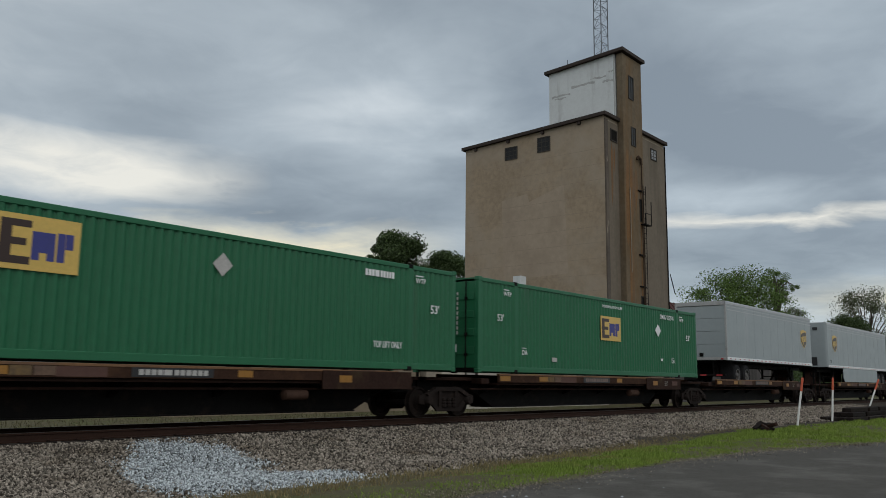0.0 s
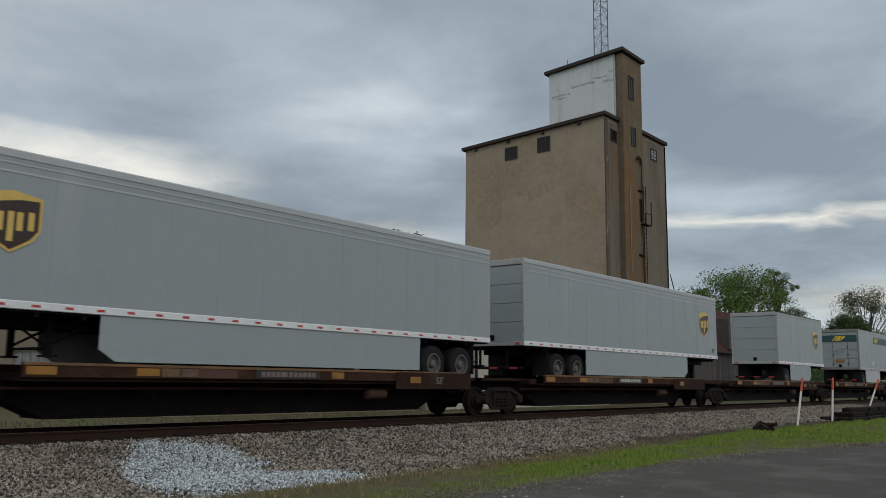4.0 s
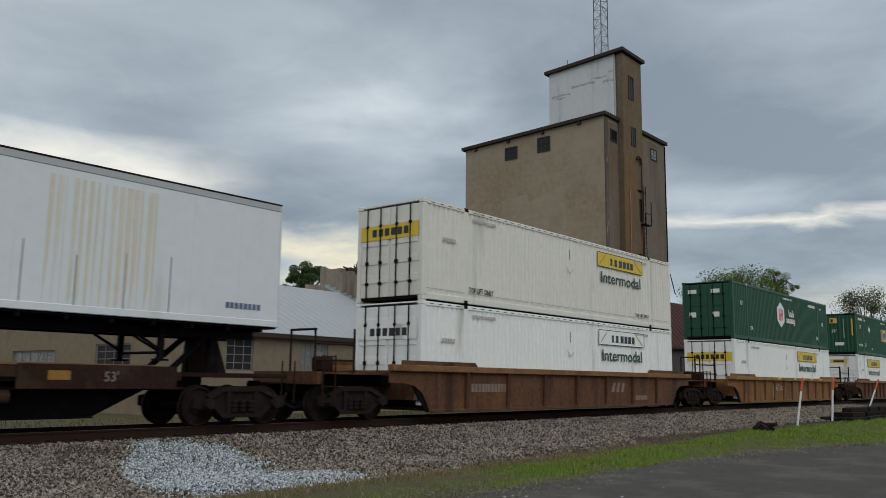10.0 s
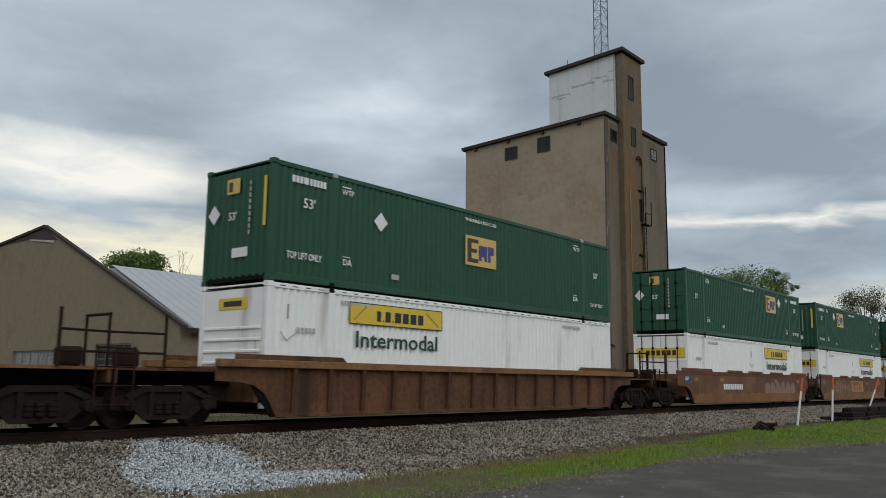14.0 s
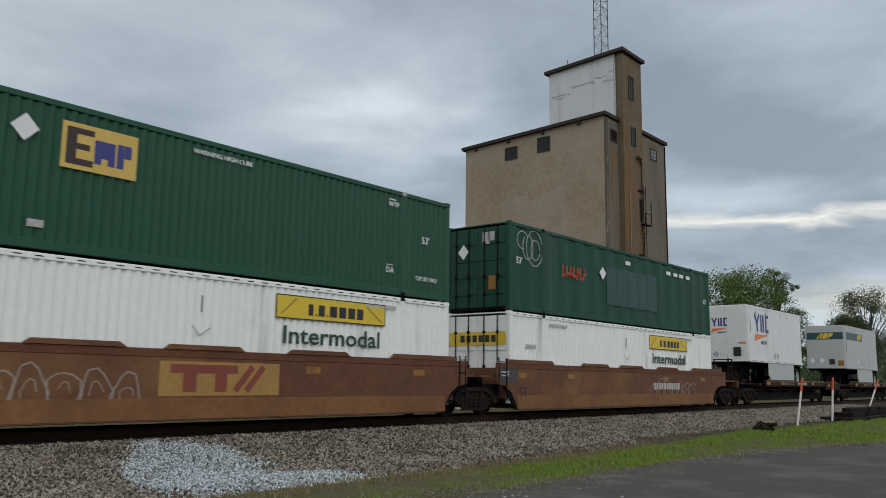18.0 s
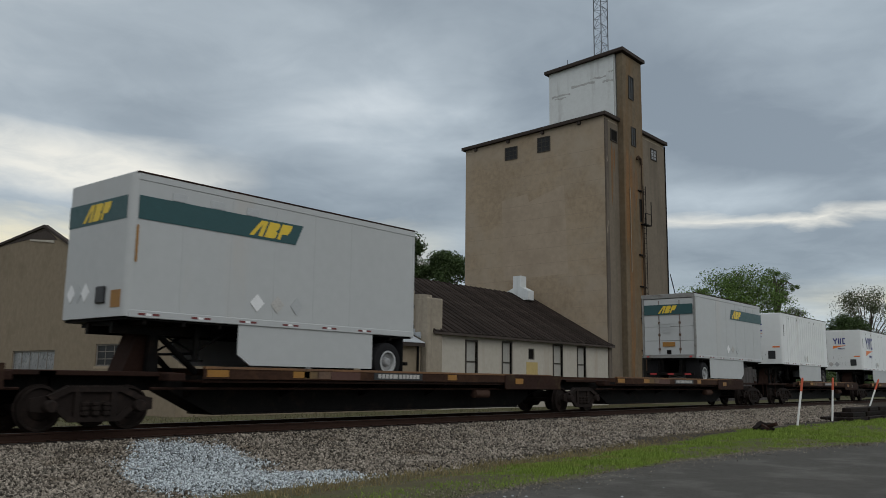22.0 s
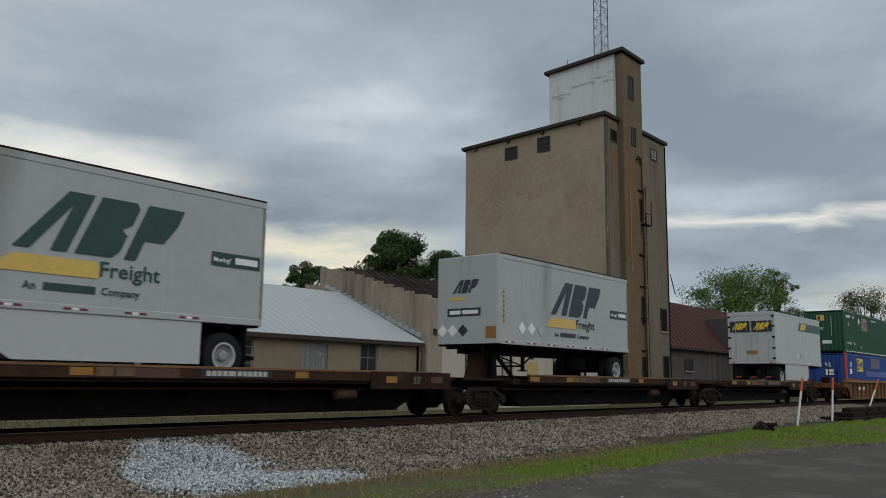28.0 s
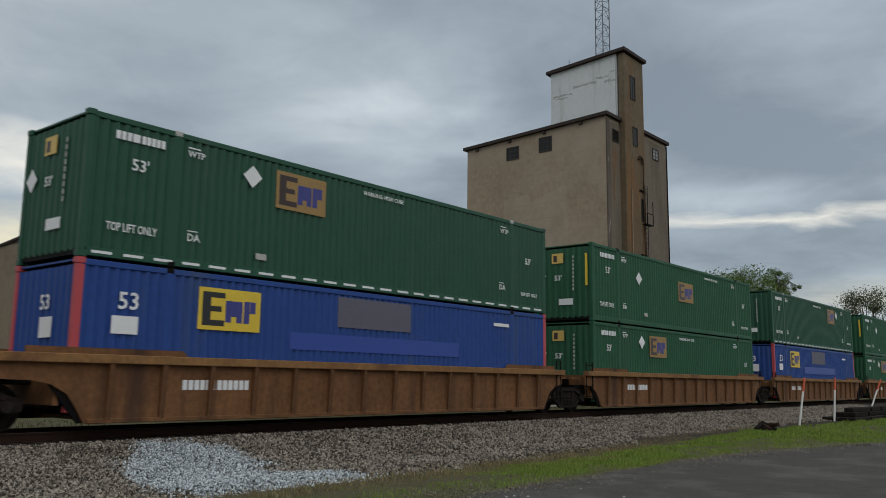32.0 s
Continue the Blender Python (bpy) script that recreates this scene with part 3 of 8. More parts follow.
def grain_elevator():
    t = thing("grain_elevator", "tall tan concrete grain elevator with a whitewashed headhouse", "grain elevator", Matrix.Identity(4))
    fall = 0.60                        # the roof falls towards the back
    part("bin_wall", Shape().prism([(SY, GROUND_Z - 0.3), (SILO_Y1, GROUND_Z - 0.3), (SILO_Y1, SILO_TOP - fall), (SY, SILO_TOP)], "x", SX, SILO_X1), CONCRETE, t)
    pour = Shape().box(-0.004, 0.0, SY + 0.1, SILO_Y1 - 0.1, -0.012, 0.012).mesh("pour_line", mat("concrete_pour_joint", (0.264, 0.211, 0.158), 0.9, var=0.2, scale=0.5, spec=0.2))
    for k in range(16):
        part("pour_line", pour, None, t, at=Matrix.Translation((SX, 0, 0.6 + k * 1.22)))
    part("repair_patch", Shape().prism([(18.3, 9.4), (24.4, 9.2), (24.6, 15.9), (22.1, 16.2), (21.9, 15.5), (18.6, 16.5)], "x", SX - 0.003, SX), mat("paler_concrete_render", (0.335, 0.274, 0.207), 0.9, var=0.14, scale=0.3, stain=(0.285, 0.230, 0.172), stain_amt=0.5, stain_scale=0.4, bump=0.2, bump_scale=8, spec=0.2), t, "paler patch of render")
    # the face towards the track: darker coloured piers and a stair shaft that stands proud
    part("corner_strip", Shape().box(SX + 0.02, SX + 0.50, SY - 0.10, SY, GROUND_Z - 0.2, SILO_TOP - 0.2, 0.03), mat("dark_stained_concrete", (0.082, 0.066, 0.052), 0.9, var=0.3, scale=0.8, stain=(0.18, 0.145, 0.11), stain_amt=0.45, stain_scale=0.8, streaks=True), t, "dark stained corner strip")
    r = random.Random(21)
    flake = mat("flaked_pale_render", (0.25, 0.21, 0.165), 0.9, var=0.2, scale=2.0)
    for z, x in ((12.9, 0.30), (12.2, 0.10), (17.6, 0.22)):
        z, x = z + r.uniform(-0.2, 0.2), SX + x
        part("flaked_spot", Shape().prism([(x, z), (x + 0.10, z + r.uniform(0.1, 0.3)), (x + 0.07, z + r.uniform(0.4, 0.8)), (x - 0.03, z + 0.35)], "y", SY - 0.104, SY - 0.100), flake, t)
    # both piers are grey-brown, darker than the tan bin wall
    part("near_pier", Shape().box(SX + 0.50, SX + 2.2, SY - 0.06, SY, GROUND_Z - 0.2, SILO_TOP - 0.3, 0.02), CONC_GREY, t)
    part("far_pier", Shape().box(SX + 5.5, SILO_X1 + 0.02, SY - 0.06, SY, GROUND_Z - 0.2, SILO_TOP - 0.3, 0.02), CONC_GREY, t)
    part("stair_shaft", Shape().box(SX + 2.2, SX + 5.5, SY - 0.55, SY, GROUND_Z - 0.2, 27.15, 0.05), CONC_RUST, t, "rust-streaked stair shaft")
    for a, b, z0, z1 in ((2.35, 2.95, 11.5, 19.4), (3.0, 3.75, 13.2, 19.0), (3.75, 4.45, 14.5, 18.0), (2.75, 3.25, 0.6, 13.5), (3.3, 3.45, 3.0, 12.0), (0.95, 1.25, 14.5, 19.6), (1.35, 1.6, 17.0, 19.5), (4.7, 4.95, 6.0, 17.0)):
        y = SY - (0.55 if a > 2.2 else 0.06)
        w = b - a
        part("rust_streak", Shape().prism([(SX + a, z0 + 0.9), (SX + a + 0.25 * w, z0), (SX + a + 0.6 * w, z0 + 0.5), (SX + b, z0 + 1.6), (SX + b - 0.1 * w, z1 - 0.5), (SX + a + 0.5 * w, z1), (SX + a + 0.1 * w, z1 - 0.9)], "y", y - 0.006, y - 0.001), RUSTSTRIPE, t, "orange rust streak down the wall")
    # roof slab with its dark edge
    part("roof_slab", Shape().prism([(SY - 0.28, SILO_TOP + 0.01), (SILO_Y1 + 0.28, SILO_TOP - fall), (SILO_Y1 + 0.28, SILO_TOP - fall + 0.26), (SY - 0.28, SILO_TOP + 0.27)], "x", SX - 0.28, SILO_X1 + 0.28), CORNICE, t)
    # headhouse
    hx0, hx1, hy0, hy1, hz = SX + 2.15, SX + 5.45, SY - 0.5, 21.25, 27.20
    part("headhouse_wall", Shape().prism([(hy0 + 0.6, SILO_TOP - 0.5), (hy1, SILO_TOP - 0.5), (hy1, hz - 0.42), (hy0 + 0.6, hz)], "x", hx0, hx1), WHITEWASH, t, "whitewashed headhouse walls")
    soot = mat("sooty_smears", (0.37, 0.38, 0.375), 0.9, var=0.3, scale=3.0)
    for y0, y1, z0, z1 in ((15.2, 16.2, 25.0, 25.1), (15.15, 15.7, 25.75, 25.83), (19.2, 21.0, 24.62, 24.74), (19.6, 20.7, 24.42, 24.50), (16.9, 19.1, 25.15, 25.24), (15.12, 15.22, 21.9, 26.9), (15.9, 17.3, 25.45, 25.52)):
        n = 7
        low = [(y0 + (y1 - y0) * i / n, z0 + r.uniform(-0.10, 0.05)) for i in range(n + 1)]
        high = [(y0 + (y1 - y0) * i / n, z1 + r.uniform(-0.04, 0.08)) for i in range(n, -1, -1)]
        part("soot_smear", Shape().prism(low + high, "x", hx0 - 0.004, hx0), soot, t, "dark smear on the whitewash")
    part("headhouse_roof", Shape().prism([(hy0 - 0.28, hz + 0.02), (hy1 + 0.3, hz - 0.44), (hy1 + 0.3, hz - 0.18), (hy0 - 0.28, hz + 0.28)], "x", hx0 - 0.3, hx1 + 0.3), CORNICE, t)
    # openings
    for a0, a1, z0, z1 in ((23.02, 24.28, 19.30, 20.40), (19.83, 21.06, 19.45, 20.70)):
        window(t, "x", a0, a1, z0, z1, SX - 0.03, (3, 3), sill=False)
    window(t, "y", SX + 0.90, SX + 1.95, 19.65, 20.62, SY - 0.09, (1, 1), DARKHOLE, sill=False)
    window(t, "y", SX + 7.9, SX + 9.0, 19.65, 20.62, SY - 0.09, (2, 3), GLASS_PALE, sill=False)
    window(t, "y", SX + 3.13, SX + 4.0, 23.55, 25.5, SY - 0.58, (2, 4), sill=False)
    window(t, "y", SX + 3.42, SX + 4.22, 19.75, 21.3, SY - 0.58, (2, 3), sill=False)
    window(t, "y", SX + 8.9, SX + 10.1, 5.3, 7.2, SY - 0.09, (1, 1), DARKHOLE, name="opening")
    window(t, "y", SX + 9.2, SX + 10.3, 1.4, 3.3, SY - 0.09, (1, 1), DARKHOLE, name="opening", sill=False)
    window(t, "y", SX + 4.5, SX + 5.3, 5.6, 7.8, SY - 0.58, (1, 1), DARKHOLE, name="opening", sill=False)
    window(t, "y", SX + 4.4, SX + 5.35, 1.2, 3.1, SY - 0.58, (1, 1), DARKHOLE, name="doorway", sill=False)
    window(t, "y", SX + 4.62, SX + 5.05, 13.75, 15.6, SY - 0.58, (1, 1), DARKHOLE, name="opening", sill=False)
    # conduit with its bent head, thin pipes and ladder on the shaft
    part("conduit", Shape().rod((SX + 4.85, SY - 0.70, 2.0), (SX + 4.85, SY - 0.70, 18.4), 0.05).rod((SX + 4.85, SY - 0.70, 18.4), (SX + 4.72, SY - 0.70, 18.85), 0.10)
         .rod((SX + 4.72, SY - 0.70, 18.85), (SX + 4.35, SY - 0.66, 19.0), 0.11).rod((SX + 4.35, SY - 0.66, 19.0), (SX + 4.25, SY - 0.62, 18.75), 0.10), mat("rusty_brown_conduit", (0.060, 0.040, 0.027), 0.85, var=0.4, scale=2.0, spec=0.1), t)
    for z in (3.5, 6.0, 8.5, 11.0, 16.2):
        part("pipe_clamp", Shape().box(SX + 4.35, SX + 5.3, SY - 0.68, SY - 0.56, z, z + 0.10), STEEL, t)
    part("thin_pipe", Shape().rod((SX + 2.95, SY - 0.62, 9.5), (SX + 2.95, SY - 0.62, 16.2), 0.035, 6), OLDCONC, t, "thin pale pipe")
    lad = Shape()
    for dx in (0, 0.42):
        lad.rod((SX + 5.2 + dx, SY - 0.62, 0.5), (SX + 5.2 + dx, SY - 0.62, 16.8), 0.025, 6)
    ladder = part("ladder", lad, STEEL, t)
    rung = Shape().rod((0, 0, 0), (0.42, 0, 0), 0.018, 5).mesh("rung", STEEL)
    for i in range(40):
        part("rung", rung, None, ladder, at=Matrix.Translation((SX + 5.2, SY - 0.62, 0.9 + i * 0.4)))
    part("landing_cage", Shape().box(SX + 4.75, SX + 5.85, SY - 1.0, SY - 0.58, 13.5, 13.57).box(SX + 4.75, SX + 5.85, SY - 1.0, SY - 0.95, 14.4, 14.45)
         .box(SX + 5.80, SX + 5.85, SY - 1.0, SY - 0.95, 13.57, 15.5).box(SX + 4.75, SX + 4.80, SY - 1.0, SY - 0.95, 13.57, 14.4), STEEL, t)
    part("downspout", Shape().rod((SILO_X1 + 0.08, SY - 0.06, 0.2), (SILO_X1 + 0.08, SY - 0.06, SILO_TOP - 0.1), 0.075, 8), STEEL, t, "dark downspout at the edge")
    part("guy_brace", Shape().rod((SILO_X1 + 0.1, SY - 0.25, 10.2), (SILO_X1 + 0.85, SY - 0.3, 8.6), 0.04, 6), STEEL, t)
    part("roof_aerial", Shape().rod((SX + 2.1, 19.4, hz - 0.2), (SX + 2.1, 19.4, hz + 0.45), 0.02, 6), STEEL, t)
    for k in range(4):
        y = SY + 2.0 + k * 3.4
        part("cornice_bracket", Shape().box(SX - 0.2, SX, y, y + 0.25, SILO_TOP - 0.27 - 0.045 * (y - SY), SILO_TOP - 0.02 - 0.045 * (y - SY)), CORNICE, t)
    return t


grain_elevator()


def lattice_mast():
    t = thing("lattice_mast", "tall slender galvanised steel lattice mast behind the elevator", "mast", Matrix.Translation((MAST_X, 30.0, GROUND_Z)))
    w, h = 0.80, 62.0
    cs = [(-w, -w * 0.58), (w, -w * 0.58), (0, w * 1.15)]
    for i, c in enumerate(cs):
        part("leg", Shape().rod((*c, 0), (*c, h), 0.06, 6), MASTMAT, t)
    z, k = 0.0, 0
    while z < h - 1.1:
        s = Shape()
        for i in range(3):
            a, b = cs[i], cs[(i + 1) % 3]
            s.rod((*a, z), (*b, z), 0.026, 5)
            s.rod((*(a if k % 2 else b), z), (*(b if k % 2 else a), z + 1.1), 0.026, 5)
        part("brace", s, MASTMAT, t)
        z += 1.1
        k += 1
    part("foot_plate", Shape().box(-1.2, 1.2, -1.0, 1.3, -0.1, 0.12), CONCRETE, t)


lattice_mast()

# ---- warehouses ----
AX, AY = 19.7, 15.0


def wall_with_holes(parent, name, axis, d, thick, a0, a1, z0, z1, holes, material, label=""):
    """A wall with rectangular holes (a0, a1, z0, z1) that do not overlap in a."""
    us = sorted({a0, a1, *(h[0] for h in holes), *(h[1] for h in holes)})
    ws = sorted({z0, z1, *(h[2] for h in holes), *(h[3] for h in holes)})

    def solid(i, j):
        if not (0 <= i < len(us) - 1 and 0 <= j < len(ws) - 1):
            return False
        u, w = (us[i] + us[i + 1]) / 2, (ws[j] + ws[j + 1]) / 2
        return not any(h[0] < u < h[1] and h[2] < w < h[3] for h in holes)
    n = len(ws)
    vs = [((f, u, w) if axis == "x" else (u, f, w)) for f in (d, d + thick) for u in us for w in ws]
    k = len(us) * n
    fs = []
    for i in range(len(us) - 1):
        for j in range(n - 1):
            if not solid(i, j):
                continue
            q = [i * n + j, (i + 1) * n + j, (i + 1) * n + j + 1, i * n + j + 1]
            fs += [tuple(q), tuple(x + k for x in q[::-1])]
            for (di, dj), (p, r) in (((0, -1), (0, 1)), ((1, 0), (1, 2)), ((0, 1), (2, 3)), ((-1, 0), (3, 0))):
                if not solid(i + di, j + dj):
                    fs.append((q[p], q[r], q[r] + k, q[p] + k))
    used = sorted({x for f in fs for x in f})
    at = {x: m for m, x in enumerate(used)}
    s = Shape().add([vs[x] for x in used], [tuple(at[x] for x in f) for f in fs])
    return part(name, s, material, parent, label)


FRAME_PALE = mat("worn_pale_window_frame", (0.20, 0.185, 0.165), 0.8, var=0.3, scale=4, spec=0.1)


def stucco_warehouse():
    t = thing("stucco_warehouse", "low beige stucco warehouse with a pale sheet metal roof", "warehouse", Matrix.Identity(4))
    x1, eave, ridge_y, ridge_z = 34.7, 3.12, 21.5, 6.15
    front = [(22.0, 23.45, 1.35, 2.78), (26.2, 27.9, 1.40, 2.78), (30.1, 31.35, 1.45, 2.86)]
    wall_with_holes(t, "front_wall", "y", AY, 0.35, AX, x1, GROUND_Z - 0.2, eave, front, STUCCO)
    for i, (a, b, z0, z1) in enumerate(front):
        window(t, "y", a, b, z0, z1, AY + 0.08, ((3, 4), (5, 1), (2, 2))[i], GLASS_PALE if i == 1 else None, frame_paint=FRAME_PALE)
    # gable wall, taller than the roof behind it
    gable_holes = [(18.7, 21.7, 1.5, 2.5), (25.6, 30.2, 1.3, 2.3)]
    wall_with_holes(t, "gable_wall_base", "x", AX, 0.35, AY + 0.35, 36.0, GROUND_Z - 0.2, eave, gable_holes, STUCCO)
    for a, b, z0, z1 in gable_holes:
        window(t, "x", a, b, z0, z1, AX + 0.08, (5, 1) if a > 22 else (4, 3), GLASS_PALE if a > 22 else None, frame_paint=FRAME_PALE)
    part("gable", Shape().prism([(AY, eave), (27.7, 8.62), (36.0, 7.85), (36.0, eave)], "x", AX, AX + 0.35), STUCCO, t)
    part("gable_coping", Shape().prism([(AY - 0.35, eave - 0.10), (27.7, 8.60), (36.2, 7.83), (36.2, 7.95), (27.7, 8.74), (AY - 0.35, eave + 0.02)], "x", AX - 0.10, AX + 0.13), CORNICE, t)
    part("gable_vent", Shape().prism([(26.6, 7.70), (29.3, 8.06), (29.3, 8.14), (26.6, 7.82)], "x", AX - 0.04, AX), STUCCO_W, t, "pale narrow vent slit")
    part("vent_shade", Shape().prism([(26.3, 7.82), (29.4, 8.15), (33.0, 8.10), (27.7, 8.60)], "x", AX - 0.02, AX), ROOFDARK, t, "dark boarded gable top")
    # roof: ribbed sheets
    slope = math.atan2(ridge_z - eave - 0.05, ridge_y - AY)
    n = 27
    w = (x1 - AX - 0.4) / n
    run = (ridge_y - AY + 0.35) / math.cos(slope)
    sheet_me = Shape().prism([(0, 0), (w - 0.005, 0), (w - 0.005, 0.02), (0.05, 0.02), (0.035, 0.030), (0.005, 0.030), (0, 0.02)], "y", 0, run)
    me = sheet_me.mesh("roof_sheet", ROOFMETAL)
    roof = part("roof", Shape().prism([(AY - 0.3, eave - 0.05), (ridge_y, ridge_z - 0.08), (36.0, 4.6), (36.0, 4.4), (ridge_y, ridge_z - 0.25), (AY - 0.3, eave - 0.16)], "x", AX + 0.36, x1), ROOFMETAL, t)
    for i in range(n):
        part("roof_sheet", me, None, roof, at=Matrix.Translation((AX + 0.38 + i * w, AY - 0.35, eave - 0.07)) @ Matrix.Rotation(slope, 4, "X"))
    part("fascia", Shape().box(AX, x1, AY - 0.34, AY - 0.30, eave - 0.26, eave - 0.06), CORNICE, t)
    part("gutter_pipe", Shape().rod((34.4, AY - 0.08, 0), (34.4, AY - 0.08, 2.95), 0.06), STEEL, t)
    part("back_wall", Shape().box(AX, x1, 35.7, 36.0, GROUND_Z, 4.4), STUCCO, t)


stucco_warehouse()


def parapet_building():
    t = thing("whitewashed_warehouse", "old whitewashed warehouse with a dark roof and a stepped parapet", "warehouse", Matrix.Identity(4))
    px = 34.98
    prof = [(AY - 0.15, GROUND_Z - 0.2), (AY - 0.15, 5.75)]
    steps = 9
    for i in range(steps):
        y0 = AY + 0.3 + (22.6 - AY - 0.3) * i / steps
        z = 5.75 + (7.95 - 5.75) * (i + 0.2) / steps
        prof += [(y0, z), (y0 + 0.88, z + random.uniform(-0.02, 0.04))]
    prof += [(23.6, 7.95), (23.6, 6.85), (25.0, 6.95), (25.0, 6.2), (32, 5.4), (32, GROUND_Z)]
    part("parapet_wall", Shape().prism(prof, "x", px, px + 0.45), OLDCONC, t, "stained stepped parapet wall")
    part("parapet_pilaster", Shape().box(px - 0.02, px + 1.3, AY - 0.25, AY + 0.6, GROUND_Z - 0.2, 5.6, 0.05), OLDCONC, t)
    me = Shape().prism([(0, 0), (0.42, 0.18), (0.42, 0.34), (0, 0.34)], "x", 0, 0.10).mesh("flashing_step", ROOFMETAL)
    for i in range(17):
        f = i / 16
        part("flashing_step", me, None, t, at=Matrix.Translation((px - 0.10, AY + 0.2 + 7.4 * f, 3.35 + 3.1 * f)))
    x0, x1, eave = px + 1.3, 56.15, 3.95
    ridge_y, ridge_z = 22.1, 7.85
    holes = [(38.75, 39.75, 1.0, 3.35), (42.4, 43.3, 1.0, 3.42), (45.25, 45.95, 2.47, 3.17), (48.25, 49.3, 1.1, 3.47), (51.4, 52.4, 1.1, 3.45)]
    wall_with_holes(t, "front_wall", "y", AY, 0.35, x0, x1, GROUND_Z - 0.2, eave, holes, STUCCO_W, "dirty whitewashed wall")
    for i, (a, b, z0, z1) in enumerate(holes):
        if i == 2:
            window(t, "y", a, b, z0, z1, AY + 0.1, (1, 1), DARKHOLE, name="hatch")
        else:
            fr = part("door", Shape().box(a, b, AY + 0.12, AY + 0.17, z0, z1), DOORMAT, t, "pale weathered board door")
            part("door_frame", Shape().box(a - 0.1, a, AY - 0.04, AY + 0.1, z0, z1 + 0.1).box(b, b + 0.1, AY - 0.04, AY + 0.1, z0, z1 + 0.1)
                 .box(a, b, AY - 0.04, AY + 0.1, z1, z1 + 0.1), FRAMEMAT, fr)
            part("mid_rail", Shape().box(a, b, AY + 0.10, AY + 0.12, (z0 + z1) / 2 - 0.05, (z0 + z1) / 2 + 0.05), FRAMEMAT, fr)
    part("yellow_patch", Shape().box(45.0, 46.3, AY - 0.012, AY - 0.002, 1.0, 2.3), mat("ochre_wall_paint", (0.42, 0.32, 0.13), 0.9, var=0.15), t)
    slope = math.atan2(ridge_z - eave, ridge_y - AY)
    run = (ridge_y - AY + 0.45) / math.cos(slope)
    roof = part("roof", Shape().prism([(AY - 0.4, eave - 0.2), (ridge_y, ridge_z - 0.06), (29.5, 3.9), (29.5, 3.7), (ridge_y, ridge_z - 0.3), (AY - 0.4, eave - 0.34)], "x", px + 0.46, x1), ROOFDARK, t)
    n = 34
    w = (x1 - px - 0.5) / n
    me = Shape().prism([(0, 0), (w - 0.01, 0), (w - 0.01, 0.018), (0.09, 0.02), (0.06, 0.075), (0.02, 0.075), (0, 0.02)], "y", 0, run).mesh("roof_sheet", mat("dark_rusted_roof_sheet", (0.030, 0.023, 0.020), 0.9, var=0.3, scale=1.0, stain=(0.065, 0.052, 0.045), stain_amt=0.3, random_amt=0.4, spec=0.08))
    for i in range(n):
        part("roof_sheet", me, None, roof, at=Matrix.Translation((px + 0.48 + i * w, AY - 0.42, eave - 0.20 + random.uniform(0, 0.015))) @ Matrix.Rotation(slope, 4, "X"))
    tail = Shape().box(0, 0.09, -0.42, 0.0, -0.14, 0.0).mesh("rafter_tail", ROOFDARK)
    for i in range(20):
        part("rafter_tail", tail, None, roof, at=Matrix.Translation((x0 + 0.4 + i * 0.98, AY, eave - 0.12)))
    part("white_roof_box", Shape().prism([(20.6, 7.3), (22.6, 7.3), (22.6, 8.0), (22.0, 8.25), (22.0, 9.2), (21.3, 9.2), (21.3, 8.35), (20.6, 8.0)], "x", 53.6, 54.4), WHITEWASH, t, "white painted box vent on the ridge")
    part("back_wall", Shape().box(px, x1, 29.2, 29.5, GROUND_Z, 3.8), STUCCO_W, t)


parapet_building()


def red_barn():
    t = thing("red_barn", "dull red metal barn with a weathered grey lower wall", "barn", Matrix.Identity(4))
    x0, x1, y0 = 68.2, 103.4, 16.5
    part("lower_wall", Shape().box(x0, x1, y0, y0 + 7.2, GROUND_Z - 0.2, 4.5), GREYBARN, t)
    prof = [(y0 - 0.4, 4.25), (y0 + 3.3, 8.95), (y0 + 3.9, 8.95), (y0 + 7.6, 4.25)]
    part("gable_roof", Shape().prism(prof, "x", x0, x1 + 0.4), ROOFRED, t)
    rib = Shape().add([(0, y0 - 0.42, 4.25), (0.06, y0 - 0.42, 4.25), (0.06, y0 + 3.28, 8.95), (0, y0 + 3.28, 8.95), (0, y0 - 0.44, 4.30), (0.06, y0 - 0.44, 4.30), (0.06, y0 + 3.26, 9.0), (0, y0 + 3.26, 9.0)],
                      [(0, 1, 2, 3), (7, 6, 5, 4), (0, 3, 7, 4), (1, 5, 6, 2), (0, 4, 5, 1), (3, 2, 6, 7)])
    me = rib.mesh("roof_rib", ROOFRED)
    for i in range(40):
        part("roof_rib", me, None, t, at=Matrix.Translation((x0 + 0.2 + i * 0.88, 0, 0)))
    part("eave_board", Shape().box(x0, x1 + 0.4, y0 - 0.46, y0 - 0.41, 4.08, 4.26), CORNICE, t)
    part("loft_box", Shape().box(82.5, 85.8, y0 - 0.5, y0 + 2, 4.5, 7.6, 0.04), GREYBARN, t, "grey boarded loft door box")
    plank = Shape().box(0, 0.27, y0 - 0.03, y0, GROUND_Z, 4.1).mesh("wall_board", mat("weathered_grey_boards_varied", (0.0816, 0.0748, 0.0714), 0.9, var=0.25, scale=1.2, random_amt=0.35, spec=0.2))
    for i in range(60):
        x = 78.0 + i * 0.29
        part("wall_board", plank, None, t, at=Matrix.Translation((x, 0, 0)))
    window(t, "y", 72.6, 74.6, 2.2, 3.3, y0 - 0.02, (3, 1), name="window")
    window(t, "y", 95.8, 99.6, 0.0, 3.9, y0 - 0.02, (1, 1), DARKHOLE, name="doorway", sill=False)
    part("door_leaf", Shape().box(99.8, 102.9, y0 - 0.10, y0 - 0.04, GROUND_Z, 3.9), GREYBARN, t, "grey boarded sliding door")


red_barn()

